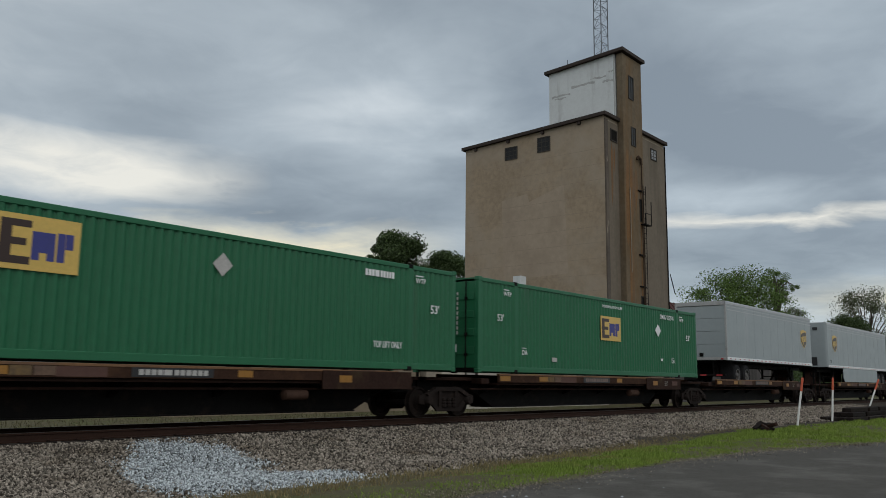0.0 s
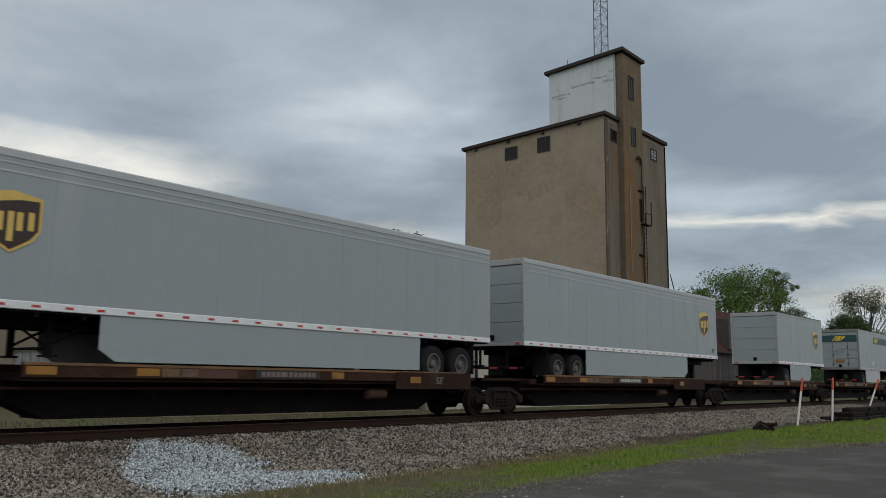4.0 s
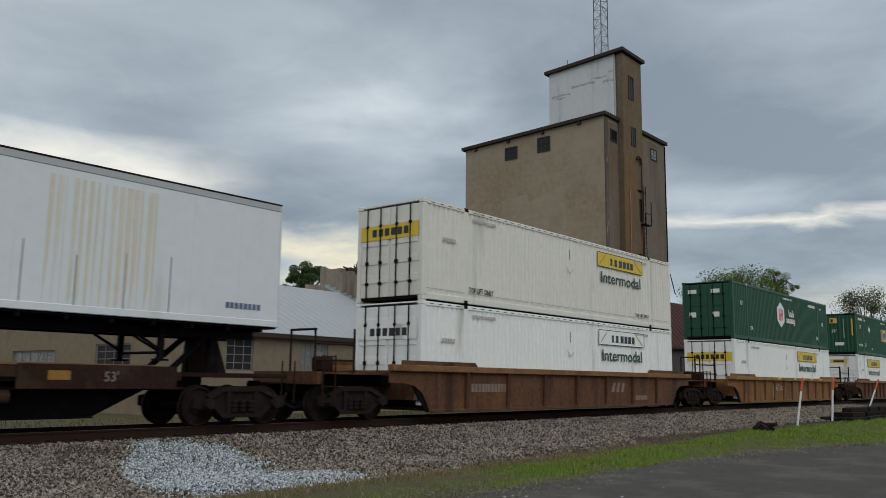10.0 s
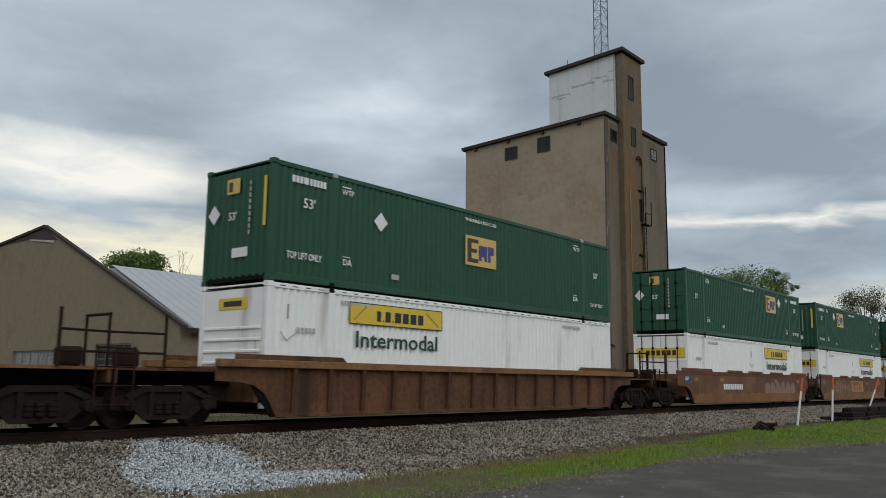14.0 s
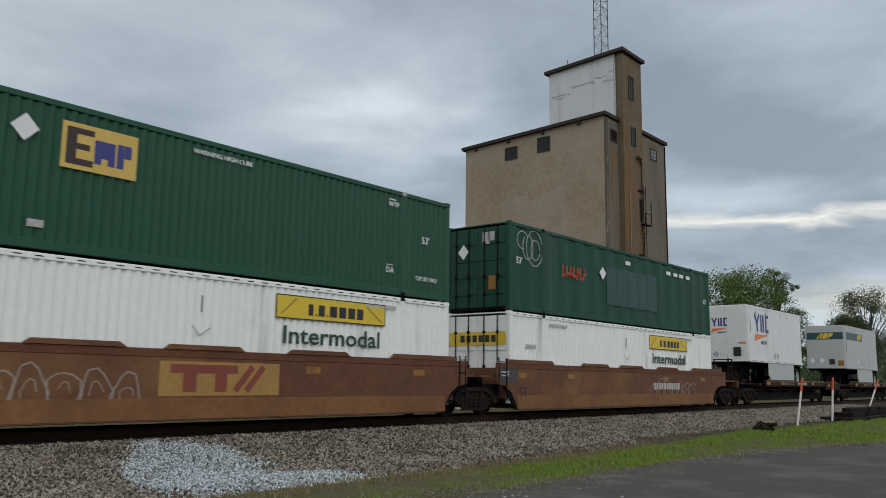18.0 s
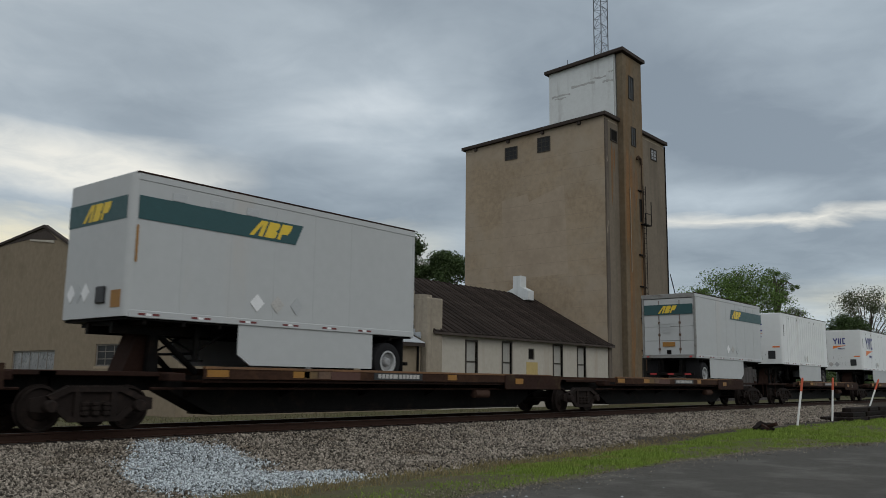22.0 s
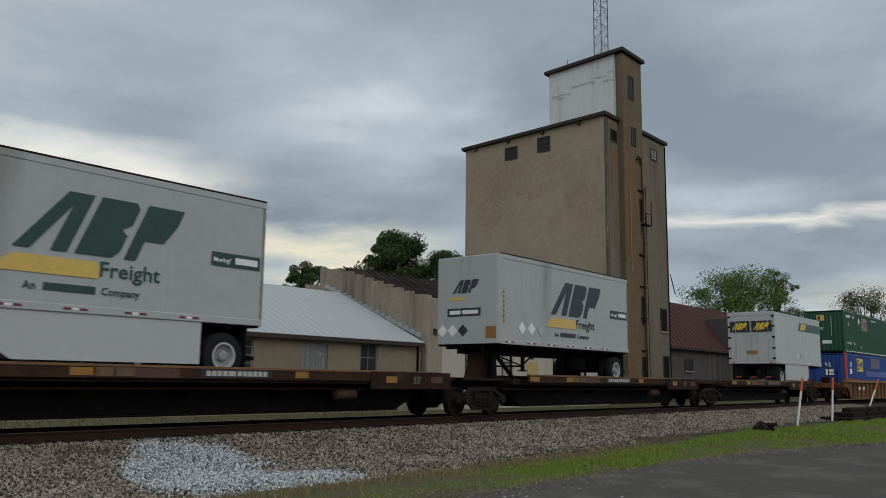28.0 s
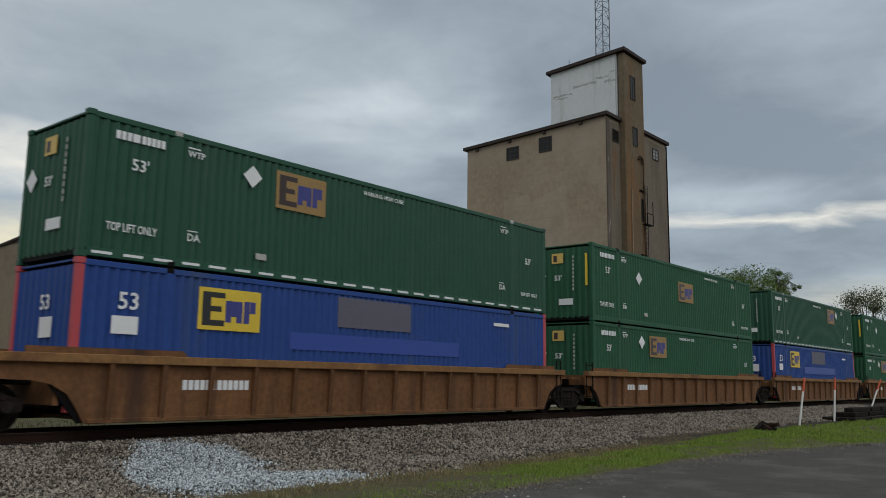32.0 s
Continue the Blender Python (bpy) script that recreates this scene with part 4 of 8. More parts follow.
# ---- the train ----
CL, CW, CH = 16.154, 2.59, 2.896
MESHES = {}


def shared(key, make):
    if key not in MESHES:
        MESHES[key] = make()
    return MESHES[key]


def corrugated(x0, x1, z0, z1, pitch, depth, y=0.0):
    """A near-side wall of upright trapezoid folds, its outer faces at y."""
    n = max(1, round((x1 - x0) / pitch))
    p = (x1 - x0) / n
    pts = []
    for i in range(n):
        a = x0 + i * p
        pts += [(a, y), (a + 0.24 * p, y), (a + 0.50 * p, y + depth), (a + 0.76 * p, y + depth)]
    pts.append((x1, y))
    s = Shape()
    vs = [(a, b, z0) for a, b in pts] + [(a, b, z1) for a, b in pts]
    m = len(pts)
    return s.add(vs, [(i, i + 1, m + i + 1, m + i) for i in range(m - 1)])


def container(s_left, z, paint, label, ends="corrugated", pitch=0.21, end_post=None, doors_left=True):
    """An empty of a 53-foot container with its shell; x runs from its left end, y from its near side."""
    t = thing("shipping_container", label, "shipping container", Matrix.Translation((s_left, 0, z)), "containers on the train")
    key = paint.name
    c = 1.98

    def side():
        a = corrugated(0.16, c - 0.08, 0.2, CH - 0.14, pitch, 0.042, 0.012)
        for x0, x1 in ((c + 0.08, CL - c - 0.08), (CL - c + 0.08, CL - 0.16)):
            b = corrugated(x0, x1, 0.2, CH - 0.14, pitch, 0.042, 0.012)
            a.add(b.v, b.f)
        return a
    near = shared((key, pitch, "near"), lambda: side().mesh("side_panel", paint))
    part("side_panel", near, None, t)
    part("side_panel", near, None, t, at=Matrix.Translation((CL, CW, 0)) @ Matrix.Rotation(math.pi, 4, "Z"))
    part("roof", shared((key, "roof"), lambda: Shape().box(0.05, CL - 0.05, 0.05, CW - 0.05, CH - 0.06, CH - 0.02).mesh("roof", paint)), None, t)
    part("floor", shared("c_floor", lambda: Shape().box(0.05, CL - 0.05, 0.06, CW - 0.06, 0.06, 0.18).mesh("floor", STEEL)), None, t)
    post = end_post or paint
    for y in (0, CW - 0.10):
        part("top_rail", shared((key, "tr"), lambda: Shape().box(0.1, CL - 0.1, 0, 0.10, CH - 0.14, CH - 0.02, 0.012).mesh("top_rail", paint)), None, t, at=Matrix.Translation((0, y, 0)))
        part("bottom_rail", shared((key, "br"), lambda: Shape().box(0.1, CL - 0.1, 0, 0.10, 0.03, 0.20, 0.012).mesh("bottom_rail", paint)), None, t, at=Matrix.Translation((0, y, 0)))
        for x in (0, CL - 0.16):
            part("corner_post", shared((post.name, "cp"), lambda: Shape().box(0, 0.16, 0, 0.14, 0.12, CH - 0.12, 0.015).mesh("corner_post", post)), None, t, at=Matrix.Translation((x, y - (0.04 if y else 0), 0)))
        for x in (c - 0.08, CL - c - 0.08):
            lp = part("lift_post", shared((key, "lp"), lambda: Shape().box(0, 0.16, -0.004, 0.12, 0.12, CH - 0.12, 0.012).mesh("lift_post", paint)), None, t, at=Matrix.Translation((x, y - (0.016 if y else 0), 0)))
            for zz in (0.0, CH - 0.12):
                pale = zz and key.startswith("green")
                part("corner_casting", shared(("cast", bool(pale)), lambda: Shape().box(-0.01, 0.17, -0.008, 0.16, 0, 0.12, 0.012).mesh("corner_casting", CHALK if pale else STEEL)), None, t, at=Matrix.Translation((x, y - (0.05 if y else 0), zz)))
        for x in (-0.01, CL - 0.17):
            for zz in (0.0, CH - 0.12):
                part("corner_casting", shared((post.name, "ec"), lambda: Shape().box(0, 0.18, -0.008, 0.162, 0, 0.125, 0.012).mesh("corner_casting", post)), None, t, at=Matrix.Translation((x, y - (0.05 if y else 0), zz)))
    # end walls: folded steel, or doors with their lock rods
    for k, x in enumerate((0.03, CL - 0.03)):
        turn = Matrix.Translation((x, CW, 0)) @ Matrix.Rotation(radians(-90), 4, "Z") if k == 0 else Matrix.Translation((x, 0, 0)) @ Matrix.Rotation(radians(90), 4, "Z")
        if (ends == "doors" and k == 0) or (ends == "corrugated" and k == 1 and doors_left is None):
            def door():
                return Shape().box(0.14, CW / 2 - 0.008, 0.0, 0.05, 0.14, CH - 0.13, 0.01).mesh("door", paint)
            dm = shared((key, "door"), door)
            for half in range(2):
                d = part("door", dm, None, t, at=turn @ Matrix.Translation((half * (CW / 2 - 0.13), 0, 0)))
                for zz in (0.55, 1.1, 1.65, 2.2):
                    part("door_rib", shared((key, "door_rib"), lambda: Shape().box(0.2, CW / 2 - 0.06, -0.02, 0.004, 0, 0.22, 0.008).mesh("door_rib", paint)), None, d, at=Matrix.Translation((0, 0, zz)))
                for rx in (0.42, 0.95):
                    part("lock_rod", shared("lockrod", lambda: Shape().rod((0, -0.045, 0.12), (0, -0.045, CH - 0.1), 0.02, 6).box(-0.05, 0.05, -0.06, -0.0, 1.1, 1.2).box(-0.05, 0.05, -0.06, 0, 0.5, 0.58).box(-0.05, 0.05, -0.06, 0, 2.2, 2.28).mesh("lock_rod", ALU if key.startswith("white") or key.startswith("cream") else STEEL)), None, d, at=Matrix.Translation((rx, 0, 0)))
        else:
            em = shared((key, "end"), lambda: corrugated(0.14, CW - 0.14, 0.14, CH - 0.13, 0.26, 0.04, 0.0).mesh("end_panel", paint))
            part("end_panel", em, None, t, at=turn)
    return t


def diamond(t, x, z, r, m=None, y=-0.007, name="placard"):
    s = Shape().prism([(x - r, z), (x, z - r), (x + r, z), (x, z + r)], "y", y - 0.004, y)
    return part(name, s, m or WHITE, t)


def end_face(t, k=0):
    """Pose of a flat sign frame on the left end: x runs towards the near side, the sign faces -x."""
    return Matrix.Translation((0.012, CW, 0)) @ Matrix.Rotation(radians(-90), 4, "Z")


def on_end(t, s, m, name="marking", label=""):
    return part(name, s, m, t, label, end_face(t) @ Matrix.Translation((0, 0.042, 0)))


def square_logo(t, x, z, w, h, yellow, dark, blue, y=-0.007, place=None):
    """A yellow block with a dark bracket and a blue zigzag, as plain shapes."""
    base = part("logo_panel", Shape().box(x, x + w, y - 0.003, y, z, z + h), yellow, t, "yellow painted logo block", place)
    a, u = y - 0.003, w / 10
    s = Shape().box(x + 0.6 * u, x + 1.9 * u, a - 0.003, a, z + 0.10 * h, z + 0.90 * h)
    for w0, w1, reach in ((0.77, 0.90, 4.1), (0.44, 0.57, 3.6), (0.10, 0.24, 4.1)):
        s.box(x + 1.9 * u, x + reach * u, a - 0.003, a, z + w0 * h, z + w1 * h)
    part("dark_stroke", s, dark, base)
    s = Shape()
    for x0, z0, x1, z1 in ((4.7, 0.2, 4.7, 0.72), (5.6, 0.34, 5.6, 0.72), (6.5, 0.2, 6.5, 0.72), (7.7, 0.2, 7.7, 0.74), (8.7, 0.45, 8.7, 0.74)):
        s.bar(x + x0 * u, z + z0 * h, x + x1 * u, z + z1 * h, u * 0.95, a, 0.003)
    part("blue_stroke", s, blue, base)
    return base


def green_container(s_left, z, logo_x, paint=GREEN, face=True, logo_z=1.63, size=0.9, label="", dia=None, dia_z=None, reversed_marks=0, reflective=False, whc=None, code="", gold=None):
    t = container(s_left, z, paint, label or "green corrugated steel 53-foot container with a yellow logo block", "doors" if face == "doors" else "corrugated")
    square_logo(t, logo_x, logo_z, 1.55, size, gold or GOLD, BROWN_L, INDIGO)
    diamond(t, dia if dia is not None else logo_x - 0.68, dia_z or logo_z + size * 0.66, 0.26, CHALK if reversed_marks == 1 else WHITE)
    if reversed_marks != 1:
        write("WARNING HIGH CUBE", whc or (logo_x + 2.85 if logo_x < 8 else logo_x - 2.9), 2.52, 0.105, WHITE, t, width=1.55)
    v = int(reversed_marks)      # 0: codes in the left section; 1, 2: codes left of the far post; 3: codes in the far section
    code_x = (0.58, CL - 3.75, CL - 3.65, CL - 1.62)[v]
    if code:
        write(code, code_x, 2.40, 0.19, WHITE, t, width=1.28)
    else:
        code_bars(code_x, 2.42, [0.12, 0.12, 0.12, 0.20, 0.11, 0.11, 0.11, 0.11, 0.11], 0.17, WHITE, t)
    write("53'", (0.95, CL - 1.15, CL - 1.15, CL - 1.2)[v], (1.85, 1.6, 1.6, 1.9)[v], 0.24, WHITE, t)
    if v != 2:
        write("TOP LIFT ONLY", (0.50, CL - 3.4, 0, CL - 1.5)[v], 0.58, 0.17, WHITE, t, width=1.1)
    else:
        part("marking", Shape().box(CL - 3.7, CL - 3.5, -0.010, -0.007, 0.66, 0.76), WHITE, t)
    for x, da in (((1.3 if v == 2 else 2.22), 2.3), (CL - (2.62 if v in (0, 3) else 1.78), CL - 2.68)):
        part("marking", Shape().box(x, x + 0.30, -0.010, -0.007, 2.58, 2.61), WHITE, t)
        write("WTP", x, 2.40, 0.14, WHITE, t)
        if v == 1 and da > 3:
            continue
        part("marking", Shape().box(da, da + 0.26, -0.010, -0.007, 0.80, 0.82), WHITE, t)
        write("DA", da, 0.60, 0.16, WHITE, t)
    if v == 0:
        write("53'", CL - 1.25, 1.55, 0.2, WHITE, t)
        write("TOP LIFT ONLY", CL - 1.5, 0.50, 0.12, WHITE, t, width=0.95)
    else:
        write("53'", 0.95, 1.6, 0.22, WHITE, t)
    if v != 1:
        part("marking", Shape().box(4.1, 4.4, -0.010, -0.007, 0.42, 0.56), CHALK, t)
    if reflective:
        for i in range(24):
            x = 0.25 + i * 0.66
            part("reflective_strip", shared("c_strip", lambda: Shape().box(0, 0.42, -0.007, -0.003, 0.09, 0.145).mesh("reflective_strip", WHITE)), None, t, at=Matrix.Translation((x, 0, 0)))
    if face:
        on_end(t, Shape().box(0.85, 1.35, -0.05, -0.045, 2.2, 2.58), GOLD, "logo_panel")
        on_end(t, Shape().box(0.92, 1.08, -0.055, -0.05, 2.26, 2.5), BROWN_L)
        on_end(t, Shape().prism([(0.12, 1.75), (0.36, 1.5), (0.6, 1.75), (0.36, 2.0)], "y", -0.05, -0.045), WHITE, "placard")
        part("lettering", lettering("53'", WHITE, 0.2), None, t, "", end_face(t) @ Matrix.Translation((0.95, -0.006, 1.55)))
        on_end(t, Shape().box(1.15, 1.75, -0.05, -0.046, 0.62, 0.85), WHITE)
        s = Shape()
        for i in range(9):
            s.box(1.74, 1.80, -0.05, -0.046, 1.15 + i * 0.15, 1.25 + i * 0.15)
        tagged(on_end(t, s, CHALK), kind="stuff")
        if face == "amber":
            on_end(t, Shape().box(2.28, 2.38, -0.05, -0.045, 1.3, 2.5), YELLOW, "reflective_patch")
    return t


SCROLL = mat("olive_scroll_paint", (0.33, 0.235, 0.03), 0.6, var=0.2, scale=5)


def slot_row():
    """The row of dark lashing slots along a top rail."""
    s = Shape()
    for i in range(40):
        x = 0.35 + i * 0.395
        s.box(x, x + 0.16, -0.003, 0.002, CH - 0.088, CH - 0.068)
    return s


def white_container(s_left, z, panel_x, paint=WHITE_C, faded=False, label="", face=True, scale=1.0):
    t = container(s_left, z, paint, label or "white corrugated steel 53-foot container with a yellow sign panel", "doors" if face else "corrugated", 0.215)
    w, h, pz = 3.65, 0.56, 2.06
    base = part("sign_panel", Shape().box(panel_x, panel_x + w, -0.010, -0.005, pz, pz + h), YELLOW if not faded else paint, t, "yellow sign panel" if not faded else "faded white sign panel")
    s = Shape()
    for x0, x1, z0, z1 in ((0, w, 0, 0.025), (0, w, h - 0.025, h), (0, 0.025, 0, h), (w - 0.025, w, 0, h)):
        s.box(panel_x + x0, panel_x + x1, -0.013, -0.010, pz + z0, pz + z1)
    part("sign_border", s, BLACK, base)
    s, x = Shape(), panel_x + w * 0.27
    for i, ww in enumerate((0.15, 0.05, 0.20, 0.05, 0.24, 0.24, 0.24, 0.22)):
        s.box(x, x + ww, -0.014, -0.010, pz + 0.2 * h, pz + (0.68 if ww > 0.1 else 0.28) * h)
        if ww > 0.1:
            x += 0.02
        x += ww + 0.05
    part("logo_stroke", s, BLACK, base)
    part("logo_scroll", Shape().bar(panel_x + 0.15, pz + 0.1, panel_x + 0.6, pz + h * 0.85, 0.04, -0.011), SCROLL, base)
    part("logo_scroll", Shape().bar(panel_x + w - 0.7, pz + h * 0.8, panel_x + w - 0.15, pz + 0.1, 0.04, -0.011), SCROLL, base)
    write("Intermodal", panel_x + 0.2, 1.49, 0.42, mat("dark_green_lettering", (0.012, 0.05, 0.035), 0.5), t, y=-0.010, width=3.25)
    part("marking", Shape().box(panel_x - 2.0, panel_x - 1.965, -0.006, 0.0, 2.05, 2.4), CHALK_DIM, t)
    part("stain", Shape().bar(panel_x - 2.2, 1.75, panel_x - 2.0, 1.55, 0.03).bar(panel_x - 2.0, 1.55, panel_x - 1.75, 1.72, 0.03), CHALK, t)
    slots = shared("rail_slots", lambda: slot_row().mesh("rail_slots", STEEL))
    tagged(part("rail_slots", slots, None, t), kind="stuff")
    part("lower_seam", shared("lower_seam", lambda: Shape().box(0.18, CL - 0.18, 0.002, 0.008, 0.335, 0.35).mesh("lower_seam", CHALK)), None, t)
    code_bars(2.3, 2.52, [0.1] * 4 + [0.18] + [0.1] * 6, 0.10, CHALK, t)
    code_bars(CL - 3.4, 2.52, [0.1] * 4 + [0.18] + [0.1] * 6, 0.10, CHALK, t)
    code_bars(0.9, 1.75, [0.12] * 5, 0.12, CHALK, t)
    if not face:
        for k in range(6):
            part("end_rib", shared("white_end_rib", lambda: Shape().box(0.22, CW - 0.22, -0.035, 0.0, 0.0, 0.07, 0.012).mesh("end_rib", paint)), None, t, at=end_face(t) @ Matrix.Translation((0, 0.0, 0.45 + 0.27 * k)))
        part("end_sheet", Shape().box(0.16, CW - 0.16, 0.004, 0.012, 0.2, CH - 0.15), paint, t, at=end_face(t))
        sign = part("sign_panel", Shape().box(0.75, 1.85, -0.012, 0.0, 2.28, 2.55), YELLOW, t, at=end_face(t))
        part("logo_stroke", Shape().box(0.95, 1.65, -0.015, -0.012, 2.35, 2.48), BLACK, sign)
        part("grime", Shape().prism([(2.1, 0.25), (2.4, 0.25), (2.38, 1.5), (2.3, 1.1), (2.2, 1.7)], "y", -0.001, 0.003), RUST_STAIN, t, at=end_face(t))
    if face:
        on_end(t, Shape().box(0.16, 2.43, -0.062, -0.055, 1.82, 2.25), YELLOW if not faded else paint, "sign_panel")
        s = Shape()
        for i in range(6):
            s.box(0.62 + i * 0.25, 0.80 + i * 0.25, -0.066, -0.062, 1.92, 2.14)
        on_end(t, s, BLACK, "logo_stroke")
    return t


# trailers: built nose-left, base at the tyres' foot, then mirrored where the nose points right
TW, FLOOR, TOPZ = 2.59, 1.20, 4.06
DECK_Z = 0.99                     # where the tyres stand on the spine cars


def wheel_meshes(dark):
    rim = RIM_DARK if dark else RIM
    ty = shared("tyre", lambda: Shape().lathe([(0.0, 0.30), (0.0, 0.43), (0.03, 0.49), (0.09, 0.51), (0.19, 0.51), (0.25, 0.49), (0.28, 0.43), (0.28, 0.30)], (0, 0, 0), "y", 26, False).mesh("tyre", RUBBER, True))
    rm = shared(("rim", rim.name), lambda: Shape().lathe([(0.035, 0.31), (0.005, 0.30), (0.005, 0.255), (0.10, 0.24)], (0, 0, 0), "y", 22, False).mesh("rim", rim, True))
    hh = shared(("hand_holes", dark), lambda: hand_holes(RIM_DARK if dark else mat("grey_wheel_dish", (0.24, 0.245, 0.245), 0.5, var=0.3, scale=6)))
    return ty, rm, hh


def hand_holes(dish):
    s = Shape()
    for i in range(8):
        a = 2 * math.pi * i / 8
        s.lathe([(0.118, 0.0), (0.118, 0.032), (0.135, 0.032)], (0.215 * math.cos(a), -0.035, 0.215 * math.sin(a)), "y", 8)
    s.lathe([(0.09, 0.25), (0.105, 0.13), (0.02, 0.10), (0.0, 0.07), (0.0, 0.0)], (0, 0, 0), "y", 16, False)
    return s.mesh("hand_holes", dish)


def trailer(s_left, length, skin, label, nose_left=True, skirt=True, axles=2, dark_rims=True, rear="roll", base_z=DECK_Z, red_marks=True, ribs=False, height=TOPZ, axle_in=1.35, rods=True):
    t = thing("semi_trailer", label, "semi-trailer", Matrix.Translation((s_left, 0, base_z)), "trailers on the train")
    L = length

    def put(name, s, m, parent=t, lab="", smooth=False):
        return part(name, s if nose_left else s.flip(L), m, parent, lab, None, smooth)
    # body
    r = 0.16
    for y0, y1 in ((0.0, 0.035), (TW - 0.035, TW)):
        put("side_wall", Shape().box(r, L - 0.09, y0, y1, FLOOR + 0.14, height - 0.16), skin)
    if ribs:
        me = Shape().prism([(-0.07, 0.0), (-0.03, -0.035), (0.03, -0.035), (0.07, 0.0)], "z", FLOOR + 0.17, height - 0.18).mesh("side_rib", skin)
        for i in range(int((L - 0.9) / 0.405)):
            x = 0.75 + i * 0.405
            part("side_rib", me, None, t, at=Matrix.Translation((x if nose_left else L - x, 0, 0)))
            # a darker grey strip along one side of each rib
            part("rib_joint", shared(("rib_joint", height), lambda: Shape().box(0.07, 0.125, -0.004, 0.0, FLOOR + 0.17, height - 0.18).mesh("rib_joint", mat("grey_rib_strip", (0.36, 0.37, 0.355), 0.7, var=0.25, scale=1.5))), None, t, at=Matrix.Translation((x if nose_left else L - x, 0, 0)))
    else:
        me = Shape().box(-0.012, 0.012, -0.003, 0.0, FLOOR + 0.16, height - 0.18).mesh("panel_seam", skin)
        for i in range(1, int(L / 1.22)):
            x = i * 1.22
            part("panel_seam", me, None, t, at=Matrix.Translation((x if nose_left else L - x, 0, 0)))
    prof = [(r, 0.0)] + [(r - r * math.sin(a), r - r * math.cos(a)) for a in [math.pi / 2 * i / 6 for i in range(1, 7)]]
    prof += [(r - r * math.sin(a), TW - r + r * math.cos(a)) for a in [math.pi / 2 * i / 6 for i in range(6, -1, -1)]]
    put("front_wall", Shape().prism(prof, "z", FLOOR + 0.02, height - 0.04), skin, smooth=True)
    put("roof", Shape().box(0.06, L - 0.05, 0.03, TW - 0.03, height - 0.05, height, 0.015), skin)
    for y0, y1 in ((-0.012, 0.05), (TW - 0.05, TW + 0.012)):
        put("top_rail", Shape().box(0.12, L, y0, y1, height - 0.17, height - 0.02, 0.012), ALU if L > 9 else skin)
        put("bottom_rail", Shape().box(0.10, L, y0, y1, FLOOR, FLOOR + 0.15, 0.012), skin if skin is not SILVER else (ALU if rods else WHITE_T))
    if L < 9 or skin is OLDWHITE_T:
        # thin dark brown line along the top of the side
        put("roof_edge", Shape().box(0.10, L, -0.018, 0.06, height - 0.025, height + 0.012, 0.006), DARKBROWN, lab="thin dark roof edge")
    put("floor", Shape().box(0.1, L - 0.05, 0.05, TW - 0.05, FLOOR - 0.04, FLOOR + 0.06), STEEL)
    put("underframe", Shape().box(0.2, L - 0.3, 0.75, 0.87, FLOOR - 0.28, FLOOR - 0.05).box(0.2, L - 0.3, TW - 0.87, TW - 0.75, FLOOR - 0.28, FLOOR - 0.05), STEEL)
    cm = Shape().box(-0.04, 0.04, 0.07, TW - 0.07, FLOOR - 0.12, FLOOR - 0.04).mesh("crossmember", STEEL)
    for i in range(int(L / 0.9)):
        x = 0.5 + i * 0.9
        part("crossmember", cm, None, t, at=Matrix.Translation((x if nose_left else L - x, 0, 0)))
    if red_marks:
        strip = RED if not rods or skin is OLDWHITE_T else mat("dark_red_reflector", (0.13, 0.022, 0.022), 0.5, var=0.2)
        mr = shared(("strip", strip.name), lambda: Shape().box(0, 0.16, -0.016, -0.0125, FLOOR + 0.05, FLOOR + 0.095).mesh("dark_reflector", strip))
        mw = shared("white_strip", lambda: Shape().box(0.16, 0.30, -0.016, -0.0125, FLOOR + 0.05, FLOOR + 0.095).mesh("white_reflector", WHITE))
        step = 0.62 if strip is RED else 1.22
        for i in range(int(L / step)):
            for name, me, dx_ in (("dark_reflector", mr, 0), ("white_reflector", mw, 0), ("dark_reflector", mr, 0.31))[:2 if strip is RED else 3]:
                part(name, me, None, t, at=Matrix.Translation((0.3 + i * step + dx_, 0, 0)))
    # rear frame and doors
    put("rear_frame", Shape().box(L - 0.09, L, 0, 0.09, FLOOR, height, 0.01).box(L - 0.09, L, TW - 0.09, TW, FLOOR, height, 0.01)
        .box(L - 0.09, L, 0.09, TW - 0.09, height - 0.2, height, 0.01).box(L - 0.09, L, 0.09, TW - 0.09, FLOOR, FLOOR + 0.14, 0.01), skin if rear != "roll" else mat("pale_aluminium_rear_frame", (0.34, 0.345, 0.34), 0.5, var=0.2, scale=2.0, stain=(0.20, 0.19, 0.175), stain_amt=0.35, stain_scale=2.0) if not rods else mat("grimy_grey_rear_frame", (0.21, 0.21, 0.20), 0.6, var=0.25, scale=2.0, stain=(0.10, 0.085, 0.07), stain_amt=0.4, stain_scale=2.0))
    if rear == "roll":
        n = 4
        for i in range(n):
            z0 = FLOOR + 0.15 + (height - FLOOR - 0.36) * i / n
            put("door_slat", Shape().box(L - 0.06, L - 0.03, 0.10, TW - 0.10, z0, z0 + (height - FLOOR - 0.36) / n - 0.012, 0.006), skin, lab="")
        if not nose_left and rods:
            for y in (0.75, 1.75):
                put("lock_rod", Shape().rod((L - 0.015, y, FLOOR + 0.2), (L - 0.015, y, height - 0.3), 0.014, 6), mat("rust_eaten_rod", (0.10, 0.055, 0.035), 0.8, var=0.4, scale=4))
                for z in (1.55, 2.2, 2.75, 3.3):
                    put("hinge", Shape().box(L - 0.03, L - 0.005, y - 0.05, y + 0.05, z, z + 0.10), mat("rust_eaten_rod", (0.10, 0.055, 0.035), 0.8, var=0.4, scale=4))
